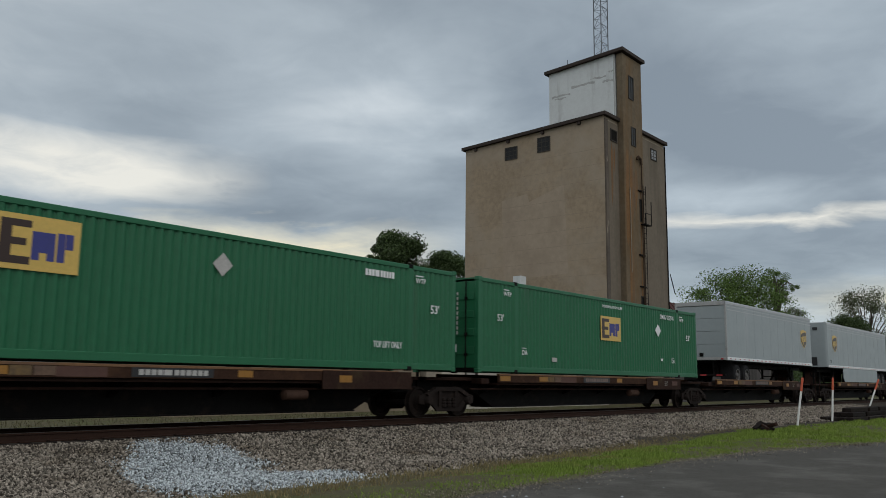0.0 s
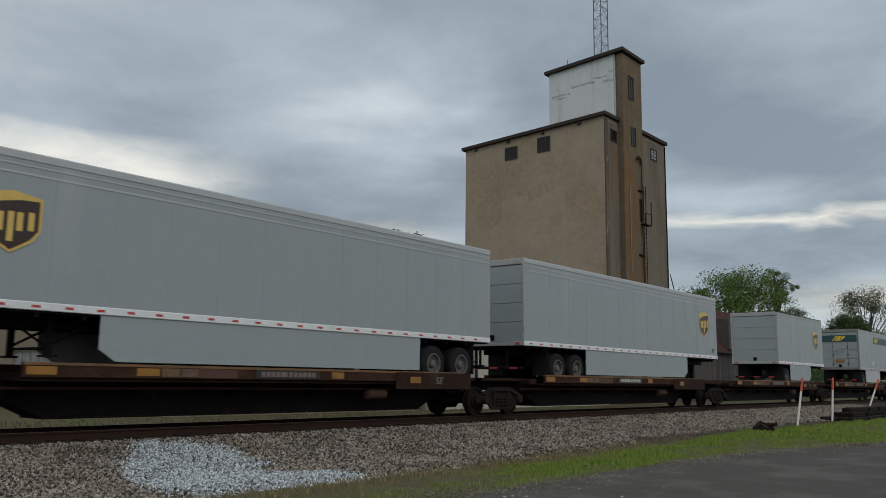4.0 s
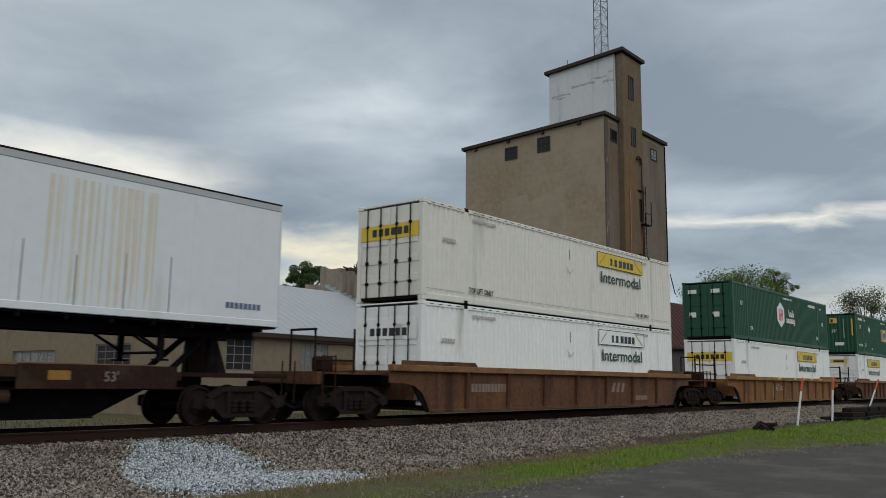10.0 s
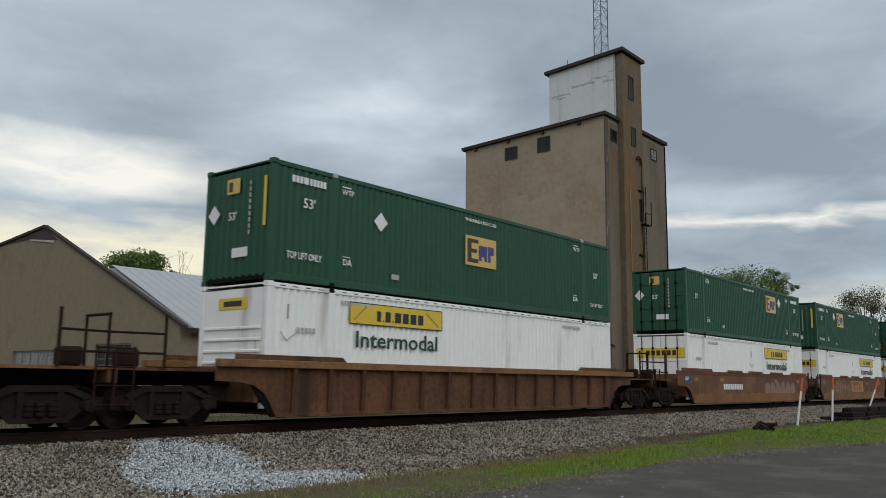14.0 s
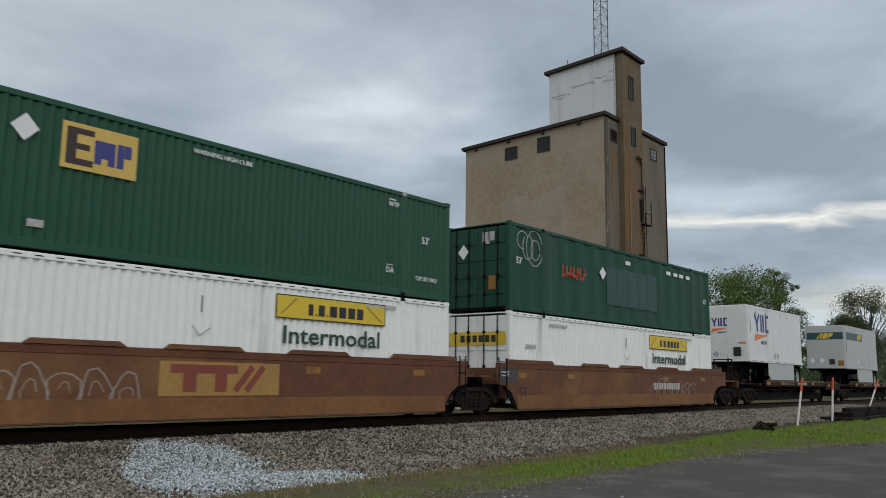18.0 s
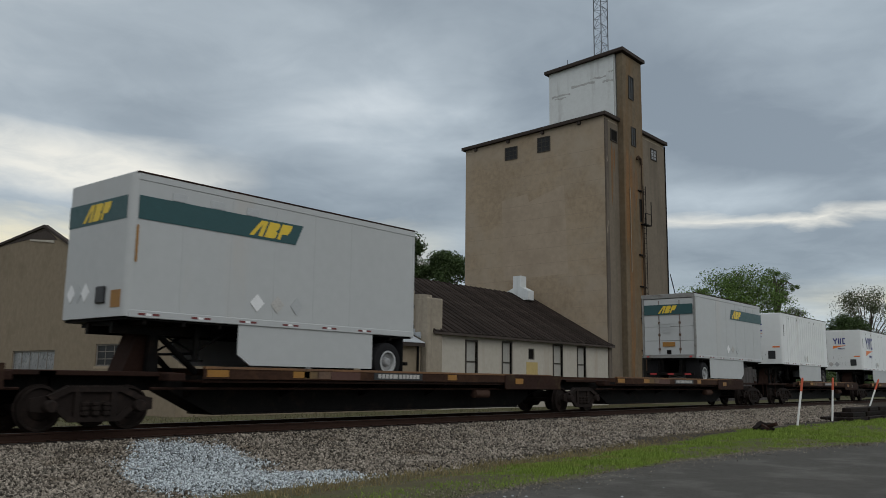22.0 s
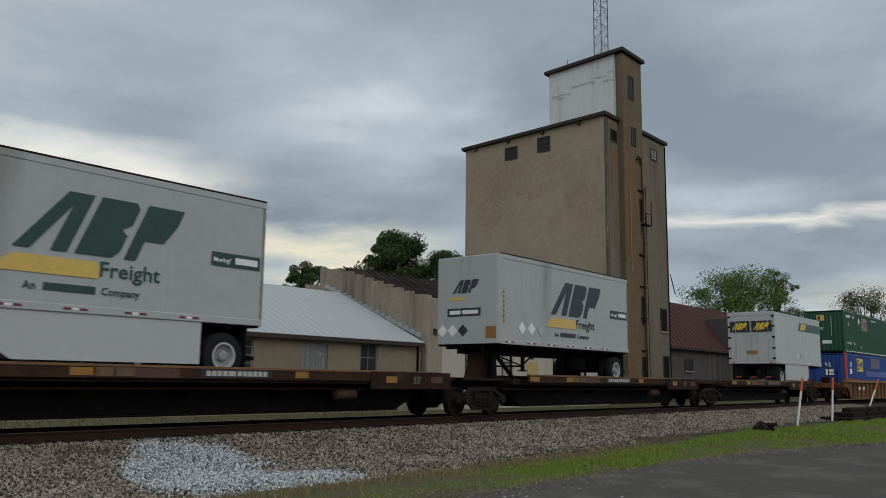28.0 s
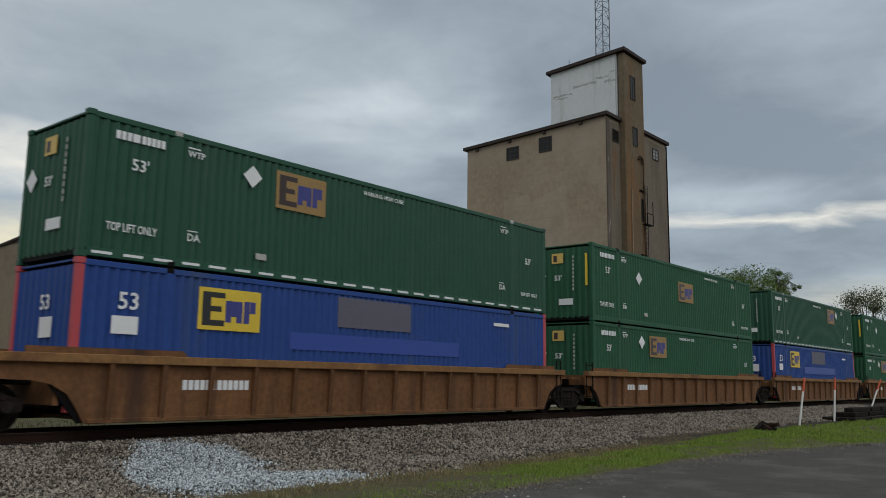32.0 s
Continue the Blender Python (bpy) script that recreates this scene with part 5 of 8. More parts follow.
        put("door_latch", Shape().box(L - 0.03, L, TW / 2 - 0.1, TW / 2 + 0.1, FLOOR + 0.18, FLOOR + 0.36, 0.01), STEEL)
    else:
        for k in range(2):
            y0 = 0.10 if k == 0 else TW / 2 + 0.006
            d = put("rear_door", Shape().box(L - 0.06, L - 0.005, y0, y0 + TW / 2 - 0.106, FLOOR + 0.15, height - 0.21, 0.008), skin)
            for rx in (0.25, 0.85):
                put("lock_rod", Shape().rod((L + 0.02, y0 + rx, FLOOR + 0.1), (L + 0.02, y0 + rx, height - 0.15), 0.017, 6), ALU if rear != "dark_rods" else STEEL, d)
            for hz in (0.25, 0.8, 1.4, 2.0, 2.55):
                put("hinge", Shape().box(L - 0.01, L + 0.025, 0.0 if k == 0 else TW - 0.16, 0.16 if k == 0 else TW, FLOOR + hz, FLOOR + hz + 0.09), STEEL, d)
    put("bumper", Shape().box(L - 0.16, L - 0.04, 0.15, TW - 0.15, 0.44, 0.53, 0.01).box(L - 0.14, L - 0.07, 0.72, 0.78, 0.53, FLOOR).box(L - 0.14, L - 0.07, TW - 0.78, TW - 0.72, 0.53, FLOOR), STEEL if rear != "dark_rods" else WHITE_T)
    put("bumper_reflector", Shape().box(L - 0.04, L - 0.035, 0.3, 0.6, 0.45, 0.51).box(L - 0.04, L - 0.035, 1.1, 1.4, 0.45, 0.51).box(L - 0.04, L - 0.035, 1.95, 2.25, 0.45, 0.51), RED)
    for i in range(6):
        put("bumper_strip", Shape().box(L - 0.04, L - 0.034, 0.2 + i * 0.38, 0.2 + i * 0.38 + 0.19, FLOOR + 0.03, FLOOR + 0.09), WHITE if i % 2 else RED)
    put("tail_lamp", Shape().box(L, L + 0.02, 0.2, 0.32, FLOOR + 0.03, FLOOR + 0.1).box(L, L + 0.02, TW - 0.32, TW - 0.2, FLOOR + 0.03, FLOOR + 0.1), RED)
    # running gear
    ty, rm, hh = wheel_meshes(dark_rims)
    ax = [L - axle_in - 1.25 * i for i in range(axles)]
    put("bogie_frame", Shape().box(ax[-1] - 0.75, ax[0] + 0.75, 0.72, 0.92, 0.55, FLOOR - 0.06).box(ax[-1] - 0.75, ax[0] + 0.75, TW - 0.92, TW - 0.72, 0.55, FLOOR - 0.06), STEEL)
    for a in ax:
        axle = put("axle", Shape().rod((a, 0.1, 0.51), (a, TW - 0.1, 0.51), 0.075, 8), STEEL)
        for y, turn in ((0.03, 0), (0.33, 0), (TW - 0.03, 180), (TW - 0.33, 180)):
            px = a if nose_left else L - a
            w = part("tyre", ty, None, axle, at=Matrix.Translation((px, y, 0.51)) @ Matrix.Rotation(radians(turn), 4, "Z"))
            if y < 0.1 or y > TW - 0.1:
                rim = part("rim", rm, None, axle, at=Matrix.Translation((px, y, 0.51)) @ Matrix.Rotation(radians(turn), 4, "Z"))
                part("hub", hh, None, axle, at=Matrix.Translation((px, y, 0.51)) @ Matrix.Rotation(radians(turn), 4, "Z"))
    for y0 in (0.05, TW - 0.68):
        put("mud_flap", Shape().box(ax[0] + 0.58, ax[0] + 0.595, y0, y0 + 0.63, 0.25, FLOOR - 0.05), RUBBER)
    # landing legs
    lx = 2.75 if L > 10 else 2.0
    for y in (0.45, TW - 0.55):
        put("landing_leg", Shape().box(lx - 0.06, lx + 0.06, y, y + 0.1, 0.42, FLOOR - 0.04, 0.008).box(lx - 0.14, lx + 0.14, y - 0.06, y + 0.16, 0.38, 0.42), STEEL)
    put("leg_brace", Shape().rod((lx, 0.5, 0.6), (lx + 0.9, 0.5, FLOOR - 0.1), 0.03, 6).rod((lx, TW - 0.5, 0.6), (lx + 0.9, TW - 0.5, FLOOR - 0.1), 0.03, 6).rod((lx, 0.5, 0.55), (lx, TW - 0.5, 0.55), 0.03, 6)
        .rod((lx, 0.5, 0.55), (lx, TW - 0.5, FLOOR - 0.1), 0.025, 6), STEEL)
    put("king_pin_plate", Shape().box(0.25, 1.5, 0.7, TW - 0.7, FLOOR - 0.12, FLOOR - 0.04), STEEL)
    if skirt:
        a, b = (lx + 0.75, ax[-1] - 0.62)
        put("side_skirt", Shape().prism([(a, FLOOR), (b, FLOOR), (b, 0.32), (a + 0.35, 0.32), (a, 0.55)], "y", 0.02, 0.045), skin if not rods else GREYWHITE_T, lab="pale aerodynamic side skirt")
        put("side_skirt", Shape().prism([(a, FLOOR), (b, FLOOR), (b, 0.32), (a + 0.35, 0.32), (a, 0.55)], "y", TW - 0.045, TW - 0.02), GREYWHITE_T)
    return t


def nose_sign(t, s, m, nose_left, length, name="marking", label=""):
    """Puts a flat shape on the end that faces left; x of the shape runs towards the near side."""
    return part(name, s, m, t, label, Matrix.Translation((-0.002, TW, 0)) @ Matrix.Rotation(radians(-90), 4, "Z"))


def nose_words(t, text, x, z, h, m, y=-0.01):
    return part("lettering", lettering(text, m, h), None, t, "", Matrix.Translation((-0.002, TW, 0)) @ Matrix.Rotation(radians(-90), 4, "Z") @ Matrix.Translation((x, y, z)))


def shield(t, x, z, w, h, y=-0.014):
    """A gold and brown shield."""
    out = [(0.0, 0.92), (0.5, 1.0), (1.0, 0.92), (1.0, 0.38), (0.86, 0.2), (0.5, 0.0), (0.14, 0.2), (0.0, 0.38)]
    base = part("shield_logo", Shape().prism([(x + a * w, z + b * h) for a, b in out], "y", y - 0.003, y), GOLD, t, "gold and brown painted shield")
    inner = [(0.05, 0.70), (0.3, 0.80), (0.62, 0.86), (0.95, 0.87), (0.95, 0.39), (0.82, 0.23), (0.5, 0.045), (0.18, 0.23), (0.05, 0.39)]
    field = part("shield_field", Shape().prism([(x + a * w, z + b * h) for a, b in inner], "y", y - 0.006, y - 0.003), BROWN_L, base)
    s = Shape()
    for x0, z0, z1 in ((0.17, 0.36, 0.62), (0.31, 0.34, 0.64), (0.48, 0.18, 0.66), (0.63, 0.36, 0.66), (0.82, 0.38, 0.68)):
        s.bar(x + x0 * w, z + z0 * h, x + x0 * w, z + z1 * h, w * 0.10, y - 0.006, 0.003)
    part("shield_stroke", s, GOLD, field)
    return base


def slant_logo(t, x, z, h, m, place=None, y=-0.016, width=2.6):
    """Three slanted strokes-and-counter shapes."""
    s, k = Shape(), 0.42 * h

    def at(u, w):
        return (x + u * width + k * w, z + w * h)

    def block(*corners):
        s.prism([at(u, w) for u, w in corners], "y", y - 0.004, y)
    block((-0.04, 0.0), (0.07, 0.0), (0.20, 0.80), (0.20, 0.0), (0.31, 0.0), (0.31, 1.0), (0.13, 1.0))
    block((0.36, 0.0), (0.62, 0.0), (0.66, 0.12), (0.66, 0.40), (0.60, 0.50), (0.66, 0.60), (0.66, 0.90), (0.62, 1.0), (0.36, 1.0))
    block((0.71, 0.0), (0.80, 0.0), (0.80, 0.36), (0.95, 0.36), (1.0, 0.7), (1.0, 1.0), (0.71, 1.0))
    return part("slanted_logo", s, m, t, "", place)


def upright_logo(t, x, z, h, m, width, place=None, y=-0.014):
    s = Shape()

    def st(u0, w0, u1, w1):
        s.bar(x + u0 * width, z + w0 * h, x + u1 * width, z + w1 * h, h * 0.19, y, 0.004)
    for seg in ((0.02, 1.0, 0.17, 0.45), (0.32, 1.0, 0.17, 0.45), (0.17, 0.45, 0.17, 0.0), (0.45, 0.0, 0.45, 1.0), (0.60, 0.0, 0.60, 1.0),
                (0.96, 0.92, 0.80, 0.92), (0.79, 1.0, 0.79, 0.0), (0.80, 0.08, 0.96, 0.08)):
        st(*seg)
    return part("upright_logo", s, m, t, "", place)


NOSE = Matrix.Translation((-0.004, TW, 0)) @ Matrix.Rotation(radians(-90), 4, "Z")


def parcel_trailer(s_left, length, nose_left, **kw):
    t = trailer(s_left, length, SILVER, "grey aluminium semi-trailer with a gold and brown shield", nose_left, rear="roll", rods=False, **kw)
    part("groove_rail", Shape().box(0.14, length - 0.06, -0.008, 0.0, 3.62, 3.66), ALU, t)
    part("groove_rail", Shape().box(0.14, length - 0.06, -0.008, 0.0, 3.78, 3.81), ALU, t)
    w = 1.06
    shield(t, 1.15 if nose_left else length - 1.05 - w, 2.18, w, 1.12)
    write("53'", 0.55 if nose_left else length - 0.75, 1.50, 0.16, BLACK, t) if length > 15 else None
    if nose_left:
        nose_sign(t, Shape().box(1.55, 1.95, -0.02, 0.0, 1.32, 1.85, 0.02), BLACK, True, length, "air_line_box")
        nose_sign(t, Shape().box(0.35, 0.55, -0.03, 0, 1.4, 1.75, 0.02), ALU, True, length, "document_box")
        nose_sign(t, Shape().box(1.75, 2.05, -0.02, 0, 3.55, 3.75), BLACK, True, length, "marker_lamp")
    return t


def band_trailer(s_left, nose_left, skin=WHITE_T, doors="rods", **kw):
    """Trailer with a teal band and yellow slanted logo."""
    L = 8.53
    t = trailer(s_left, L, skin, "white pup semi-trailer with a deep teal band and yellow logo", nose_left, axles=1, axle_in=0.95, dark_rims=kw.pop("dark_rims", False), rear=doors, **kw)
    b0, b1 = (0.16, 4.25) if nose_left else (4.3, L - 0.02)
    z0, z1 = 3.18, 3.66
    band = [(b0, z0), (b1 - 0.0, z0), (b1 + 0.22, z1), (b0, z1)] if nose_left else [(b0, z0), (b1, z0), (b1, z1), (b0 + 0.22, z1)]
    if not nose_left:
        band = [(b0 - 0.15, z0), (b1, z0), (b1, z1), (b0 + 0.05, z1)]
    part("teal_band", Shape().prism(band, "y", -0.014, -0.010), TEAL, t, "deep teal painted band")
    slant_logo(t, (b1 - 1.32) if nose_left else b0 + 0.12, z0 + 0.06, 0.37, YELLOW, y=-0.017, width=1.05)
    for k in range(3):
        x = (0.9 + k * 0.95) if nose_left else (L - 0.9 - k * 0.95 - 0.35)
        part("side_vent", Shape().box(x, x + 0.36, -0.016, -0.010, 3.67, 3.84, 0.003), ALU, t)
    for k in range(3):
        x = (3.6 if not nose_left else 3.0) + k * 0.58
        part("placard_holder", Shape().prism([(x, 1.72), (x + 0.2, 1.52), (x + 0.4, 1.72), (x + 0.2, 1.92)], "y", -0.016, -0.010), (WHITE, CHALK, ALU)[k % 3], t)
    if nose_left:
        nose_sign(t, Shape().box(0.10, 2.45, -0.004, 0.0, z0, z1), TEAL, True, L, "teal_band")
        slant_logo(t, 0.75, z0 + 0.06, 0.36, YELLOW, NOSE, -0.006, 0.95)
        nose_sign(t, Shape().box(1.5, 1.85, -0.05, 0.0, 1.5, 1.85, 0.02), BLACK, True, L, "air_line_box")
        nose_sign(t, Shape().box(2.05, 2.42, -0.006, 0.0, 1.4, 1.75), AMBER, True, L, "amber_plate")
        for k in range(3):
            x = 0.25 + 0.3 * k
            nose_sign(t, Shape().prism([(x, 1.75), (x + 0.17, 1.55), (x + 0.34, 1.75), (x + 0.17, 1.95)], "y", -0.008, 0), (WHITE, ALU)[k % 2], True, L, "placard_holder")
        part("amber_marker", Shape().box(0.14, 0.19, -0.02, -0.01, 2.3, 3.05), AMBER, t)
    else:
        if doors == "rods":
            for x in (0.14, 1.34):
                nose_sign(t, Shape().box(x, x + 1.1, -0.028, 0.002, 2.95, 3.55), BLACK, False, L, "black_header")
                slant_logo(t, x + 0.12, 3.06, 0.38, YELLOW, NOSE, -0.032, 0.72)
        else:
            nose_sign(t, Shape().box(0.12, 2.47, -0.006, 0.002, z0, z1 - 0.02), TEAL, False, L, "teal_band")
            slant_logo(t, 0.85, z0 + 0.06, 0.34, YELLOW, NOSE, -0.010, 0.75)
        code = Shape()
        for i in range(4):
            code.box(0.85, 1.6 - 0.2 * (i % 2), -0.01, -0.004, 2.75 - 0.13 * i, 2.785 - 0.13 * i)
        tagged(nose_sign(t, code, ALU, False, L, "marking"), kind="stuff")
        nose_sign(t, Shape().box(1.0, 1.6, -0.010, -0.004, 1.72, 1.92), AMBER, False, L, "amber_plate")
    return t


def slant_trailer(s_left, dk, skirt=True):
    """Pup trailer with a big dark green slanted logo and a yellow bar."""
    L = 8.53
    t = trailer(s_left, L, mat("dull_grey_green_white_skin", (0.36, 0.385, 0.385), 0.5, var=0.06, scale=0.4, stain=(0.22, 0.225, 0.21), stain_amt=0.2, streaks=True), "greyed white pup semi-trailer with a dark slanted logo and yellow bar", True, axles=1, axle_in=0.95, dark_rims=False, rear="roll", skirt=skirt)
    slant_logo(t, 3.05, 2.32, 1.15, dk, width=2.85)
    part("yellow_bar", Shape().prism([(2.67, 1.88), (4.6, 1.88), (4.6, 2.10), (4.5, 2.2), (3.0, 2.2), (2.8, 2.1)], "y", -0.016, -0.012), GOLD, t, "yellow painted bar")
    write("Freight", 4.58, 1.93, 0.30, dk, t, y=-0.014, width=1.32)
    write("An", 3.18, 1.58, 0.15, dk, t, y=-0.014)
    part("logo_stroke", Shape().box(3.55, 4.55, -0.016, -0.012, 1.58, 1.72), dk, t)
    write("Company", 4.66, 1.58, 0.15, dk, t, y=-0.014)
    p = part("dark_panel", Shape().box(7.1, 8.4, -0.016, -0.012, 2.44, 2.74), dk, t, "dark green lettered panel")
    write("Moving?", 7.15, 2.53, 0.10, WHITE, p, y=-0.018)
    part("logo_stroke", Shape().box(7.72, 8.32, -0.02, -0.016, 2.52, 2.66), WHITE, p)
    for k in range(3):
        x = 1.0 + k * 0.55
        part("placard_holder", Shape().prism([(x, 1.75), (x + 0.22, 1.53), (x + 0.44, 1.75), (x + 0.22, 1.97)], "y", -0.016, -0.010), (WHITE, WHITE, ALU)[k], t)
    code = Shape()
    for i in range(7):
        code.box(0.17, 0.24, -0.018, -0.012, 2.78 - i * 0.15, 2.88 - i * 0.15)
    part("marking", code, AMBER, t)
    slant_logo(t, 0.75, 2.85, 0.42, dk, NOSE, -0.006, 0.85)
    nose_sign(t, Shape().box(0.55, 1.2, -0.005, 0, 2.62, 2.72), GOLD, True, L, "yellow_bar")
    nose_sign(t, Shape().box(0.5, 1.85, -0.006, 0, 2.10, 2.36), dk, True, L, "dark_panel")
    nose_sign(t, Shape().box(0.6, 1.05, -0.010, -0.006, 2.17, 2.29).box(1.12, 1.75, -0.010, -0.006, 2.17, 2.29), WHITE, True, L, "logo_stroke")
    for k in range(3):
        x = 0.1 + 0.42 * k
        nose_sign(t, Shape().prism([(x, 1.65), (x + 0.2, 1.45), (x + 0.4, 1.65), (x + 0.2, 1.85)], "y", -0.008, 0), (WHITE, WHITE, BLACK)[k], True, L, "placard_holder")
    nose_sign(t, Shape().box(2.05, 2.45, -0.007, 0, 1.38, 1.75), AMBER, True, L, "amber_plate")
    return t


def freight_trailer(s_left, side_logo=True, ribs=False, big=False, height=TOPZ):
    """White pup trailer with an indigo logo and an orange wedge."""
    L = 8.53
    t = trailer(s_left, L, WHITE_T, "white pup semi-trailer with an indigo and orange logo", True, axles=1, axle_in=0.95, dark_rims=not big, rear="roll", skirt=True, ribs=ribs, height=height)
    if side_logo:
        x, z, h, w = (0.72, 2.78, 0.92, 2.15) if big else (0.9, 2.72, 0.80, 1.95)
        upright_logo(t, x + 0.1, z, h, INDIGO, w)
        part("orange_wedge", Shape().prism([(x, z - 0.5), (x + 0.12, z - 0.14), (x + w + 0.1, z - 0.12), (x + 0.6 * w, z - 0.26)], "y", -0.016, -0.012), ORANGE, t)
        write("FREIGHT", x + 0.45 * w, z - 0.62, 0.17, INDIGO, t, y=-0.014)
    upright_logo(t, 0.65, 3.05, 0.42, INDIGO, 0.85, NOSE, -0.006)
    nose_sign(t, Shape().prism([(0.6, 2.72), (0.65, 2.93), (1.55, 2.95), (1.1, 2.85)], "y", -0.005, 0), ORANGE, True, L, "orange_wedge")
    nose_words(t, "FREIGHT", 0.95, 2.68, 0.09, INDIGO)
    nose_sign(t, Shape().box(1.75, 2.15, -0.04, 0, 1.5, 1.95, 0.03), BLACK, True, L, "air_line_box")
    nose_sign(t, Shape().box(2.0, 2.4, -0.006, 0, 2.12, 2.2), ORANGE, True, L, "marking")
    grime = Shape()
    r = random.Random(int(s_left))
    for i in range(26):
        gx, gz = r.uniform(0.15, 1.6), FLOOR + 0.25 + r.random() ** 1.5 * 0.75
        grime.bar(gx, gz, gx + r.uniform(-0.05, 0.05), gz + r.uniform(0.04, 0.14), r.uniform(0.012, 0.03), -0.001, 0.003)
    tagged(nose_sign(t, grime, mat("dark_grime_smears", (0.40, 0.41, 0.40), 0.8, var=0.3), True, L, "grime"), kind="stuff")
    part("air_slot", Shape().box(0.16, 0.20, -0.016, -0.006, 2.75, 3.4), STEEL, t)
    for x in (1.05, 2.5, 4.9, 5.9):
        part("rivet_block", Shape().box(x, x + 0.07, -0.014, -0.004, 3.72, 3.82), STEEL, t)
    for k in range(2):
        x = 3.6 + k * 0.45
        part("placard_holder", Shape().prism([(x, 1.6), (x + 0.2, 1.4), (x + 0.4, 1.6), (x + 0.2, 1.8)], "y", -0.016, -0.010), (ALU, CHALK)[k], t)
    for k in range(2):
        x = 0.25 + 0.4 * k
        nose_sign(t, Shape().prism([(x, 1.6), (x + 0.18, 1.42), (x + 0.36, 1.6), (x + 0.18, 1.78)], "y", -0.008, 0), (CHALK, ALU)[k], True, L, "placard_holder")
    return t


# ---- rail cars ----


def truck(parent, x, name="truck"):
    """Two-axle truck: bolster, cast side frames with springs, four wheels."""
    b = part(name, shared("bolster", lambda: Shape().box(-0.22, 0.22, 0.25, CW - 0.25, 0.42, 0.72, 0.03).lathe([(-0.0, 0.3), (0.12, 0.3)], (0, CW / 2, 0.72), "z", 12).mesh("truck", TRUCKSTEEL)), None, parent, at=Matrix.Translation((x, 0, 0)))

    def frame_mesh():
        s = Shape()
        s.prism([(-1.22, 0.62), (-1.22, 0.40), (-1.0, 0.36), (-0.72, 0.42), (-0.48, 0.20), (0.48, 0.20), (0.72, 0.42), (1.0, 0.36), (1.22, 0.40), (1.22, 0.62), (0.9, 0.68), (0.55, 0.86), (-0.55, 0.86), (-0.9, 0.68)], "y", 0.03, 0.08)
        s.prism([(-0.95, 0.66), (-0.55, 0.84), (0.55, 0.84), (0.95, 0.66), (0.85, 0.58), (0.50, 0.74), (-0.50, 0.74), (-0.85, 0.58)], "y", -0.04, 0.03)
        s.prism([(-0.78, 0.40), (-0.52, 0.18), (0.52, 0.18), (0.78, 0.40), (0.66, 0.46), (0.44, 0.28), (-0.44, 0.28), (-0.66, 0.46)], "y", -0.04, 0.03)
        for a in (-0.36, 0.36):
            s.box(a - 0.06, a + 0.06, -0.03, 0.03, 0.26, 0.76, 0.01)
        return s.mesh("side_frame", TRUCKSTEEL)
    fm = shared("side_frame", frame_mesh)
    sp = shared("spring", lambda: Shape().lathe([(0.29, 0.07), (0.31, 0.085), (0.36, 0.085), (0.37, 0.07), (0.39, 0.07), (0.40, 0.085), (0.45, 0.085), (0.46, 0.07), (0.48, 0.07), (0.49, 0.085), (0.54, 0.085), (0.55, 0.07)], (0, 0, 0), "z", 10).mesh("spring", TRUCKSTEEL))
    wm = shared("rail_wheel", lambda: Shape().lathe([(0.0, 0.05), (0.0, 0.20), (0.035, 0.22), (0.05, 0.36), (0.0, 0.38), (0.0, 0.42), (0.11, 0.425), (0.13, 0.455), (0.14, 0.455), (0.14, 0.37), (0.09, 0.35), (0.08, 0.2), (0.14, 0.18), (0.14, 0.05)], (0, 0, 0), "y", 24).mesh("wheel", TRUCKSTEEL, True))
    cap = shared("bearing", lambda: Shape().lathe([(-0.13, 0.02), (-0.13, 0.10), (-0.09, 0.125), (0.06, 0.125)], (0, 0, 0), "y", 14).mesh("bearing_cap", TRUCKSTEEL, True))
    for y, turn in ((0.17, 0), (CW - 0.17, 180)):
        rz = Matrix.Rotation(radians(turn), 4, "Z")
        part("side_frame", fm, None, b, at=Matrix.Translation((0, y, 0)) @ rz)
        for dx in (-0.22, 0.0, 0.22):
            part("spring", sp, None, b, at=Matrix.Translation((dx, y - (0.02 if y < 1 else -0.02), 0)))
        for dx in (-0.89, 0.89):
            part("wheel", wm, None, b, at=Matrix.Translation((dx, CW / 2 + (-0.80 if y < 1 else 0.80), 0.425)) @ rz)
            part("bearing_cap", cap, None, b, at=Matrix.Translation((dx, y, 0.47)) @ rz)
    for dx in (-0.89, 0.89):
        part("axle", shared("axle", lambda: Shape().rod((0, 0.2, 0.425), (0, CW - 0.2, 0.425), 0.07, 8).mesh("axle", TRUCKSTEEL)), None, b, at=Matrix.Translation((dx, 0, 0)))
    return b


def coupler(parent, x, sign):
    part("coupler", Shape().box(x, x + sign * 0.85, CW / 2 - 0.11, CW / 2 + 0.11, 0.72, 0.94, 0.03).box(x + sign * 0.8, x + sign * 1.05, CW / 2 - 0.17, CW / 2 + 0.17, 0.68, 0.98, 0.05), TRUCKSTEEL, parent)
    hose = Shape()
    pts = [(x + sign * d, CW / 2 - 0.35, z) for d, z in ((0.2, 0.7), (0.35, 0.45), (0.6, 0.33), (0.9, 0.36), (1.1, 0.5))]
    for p, q in zip(pts, pts[1:]):
        hose.rod(p, q, 0.035, 6)
    part("air_hose", hose, RUBBER, parent)


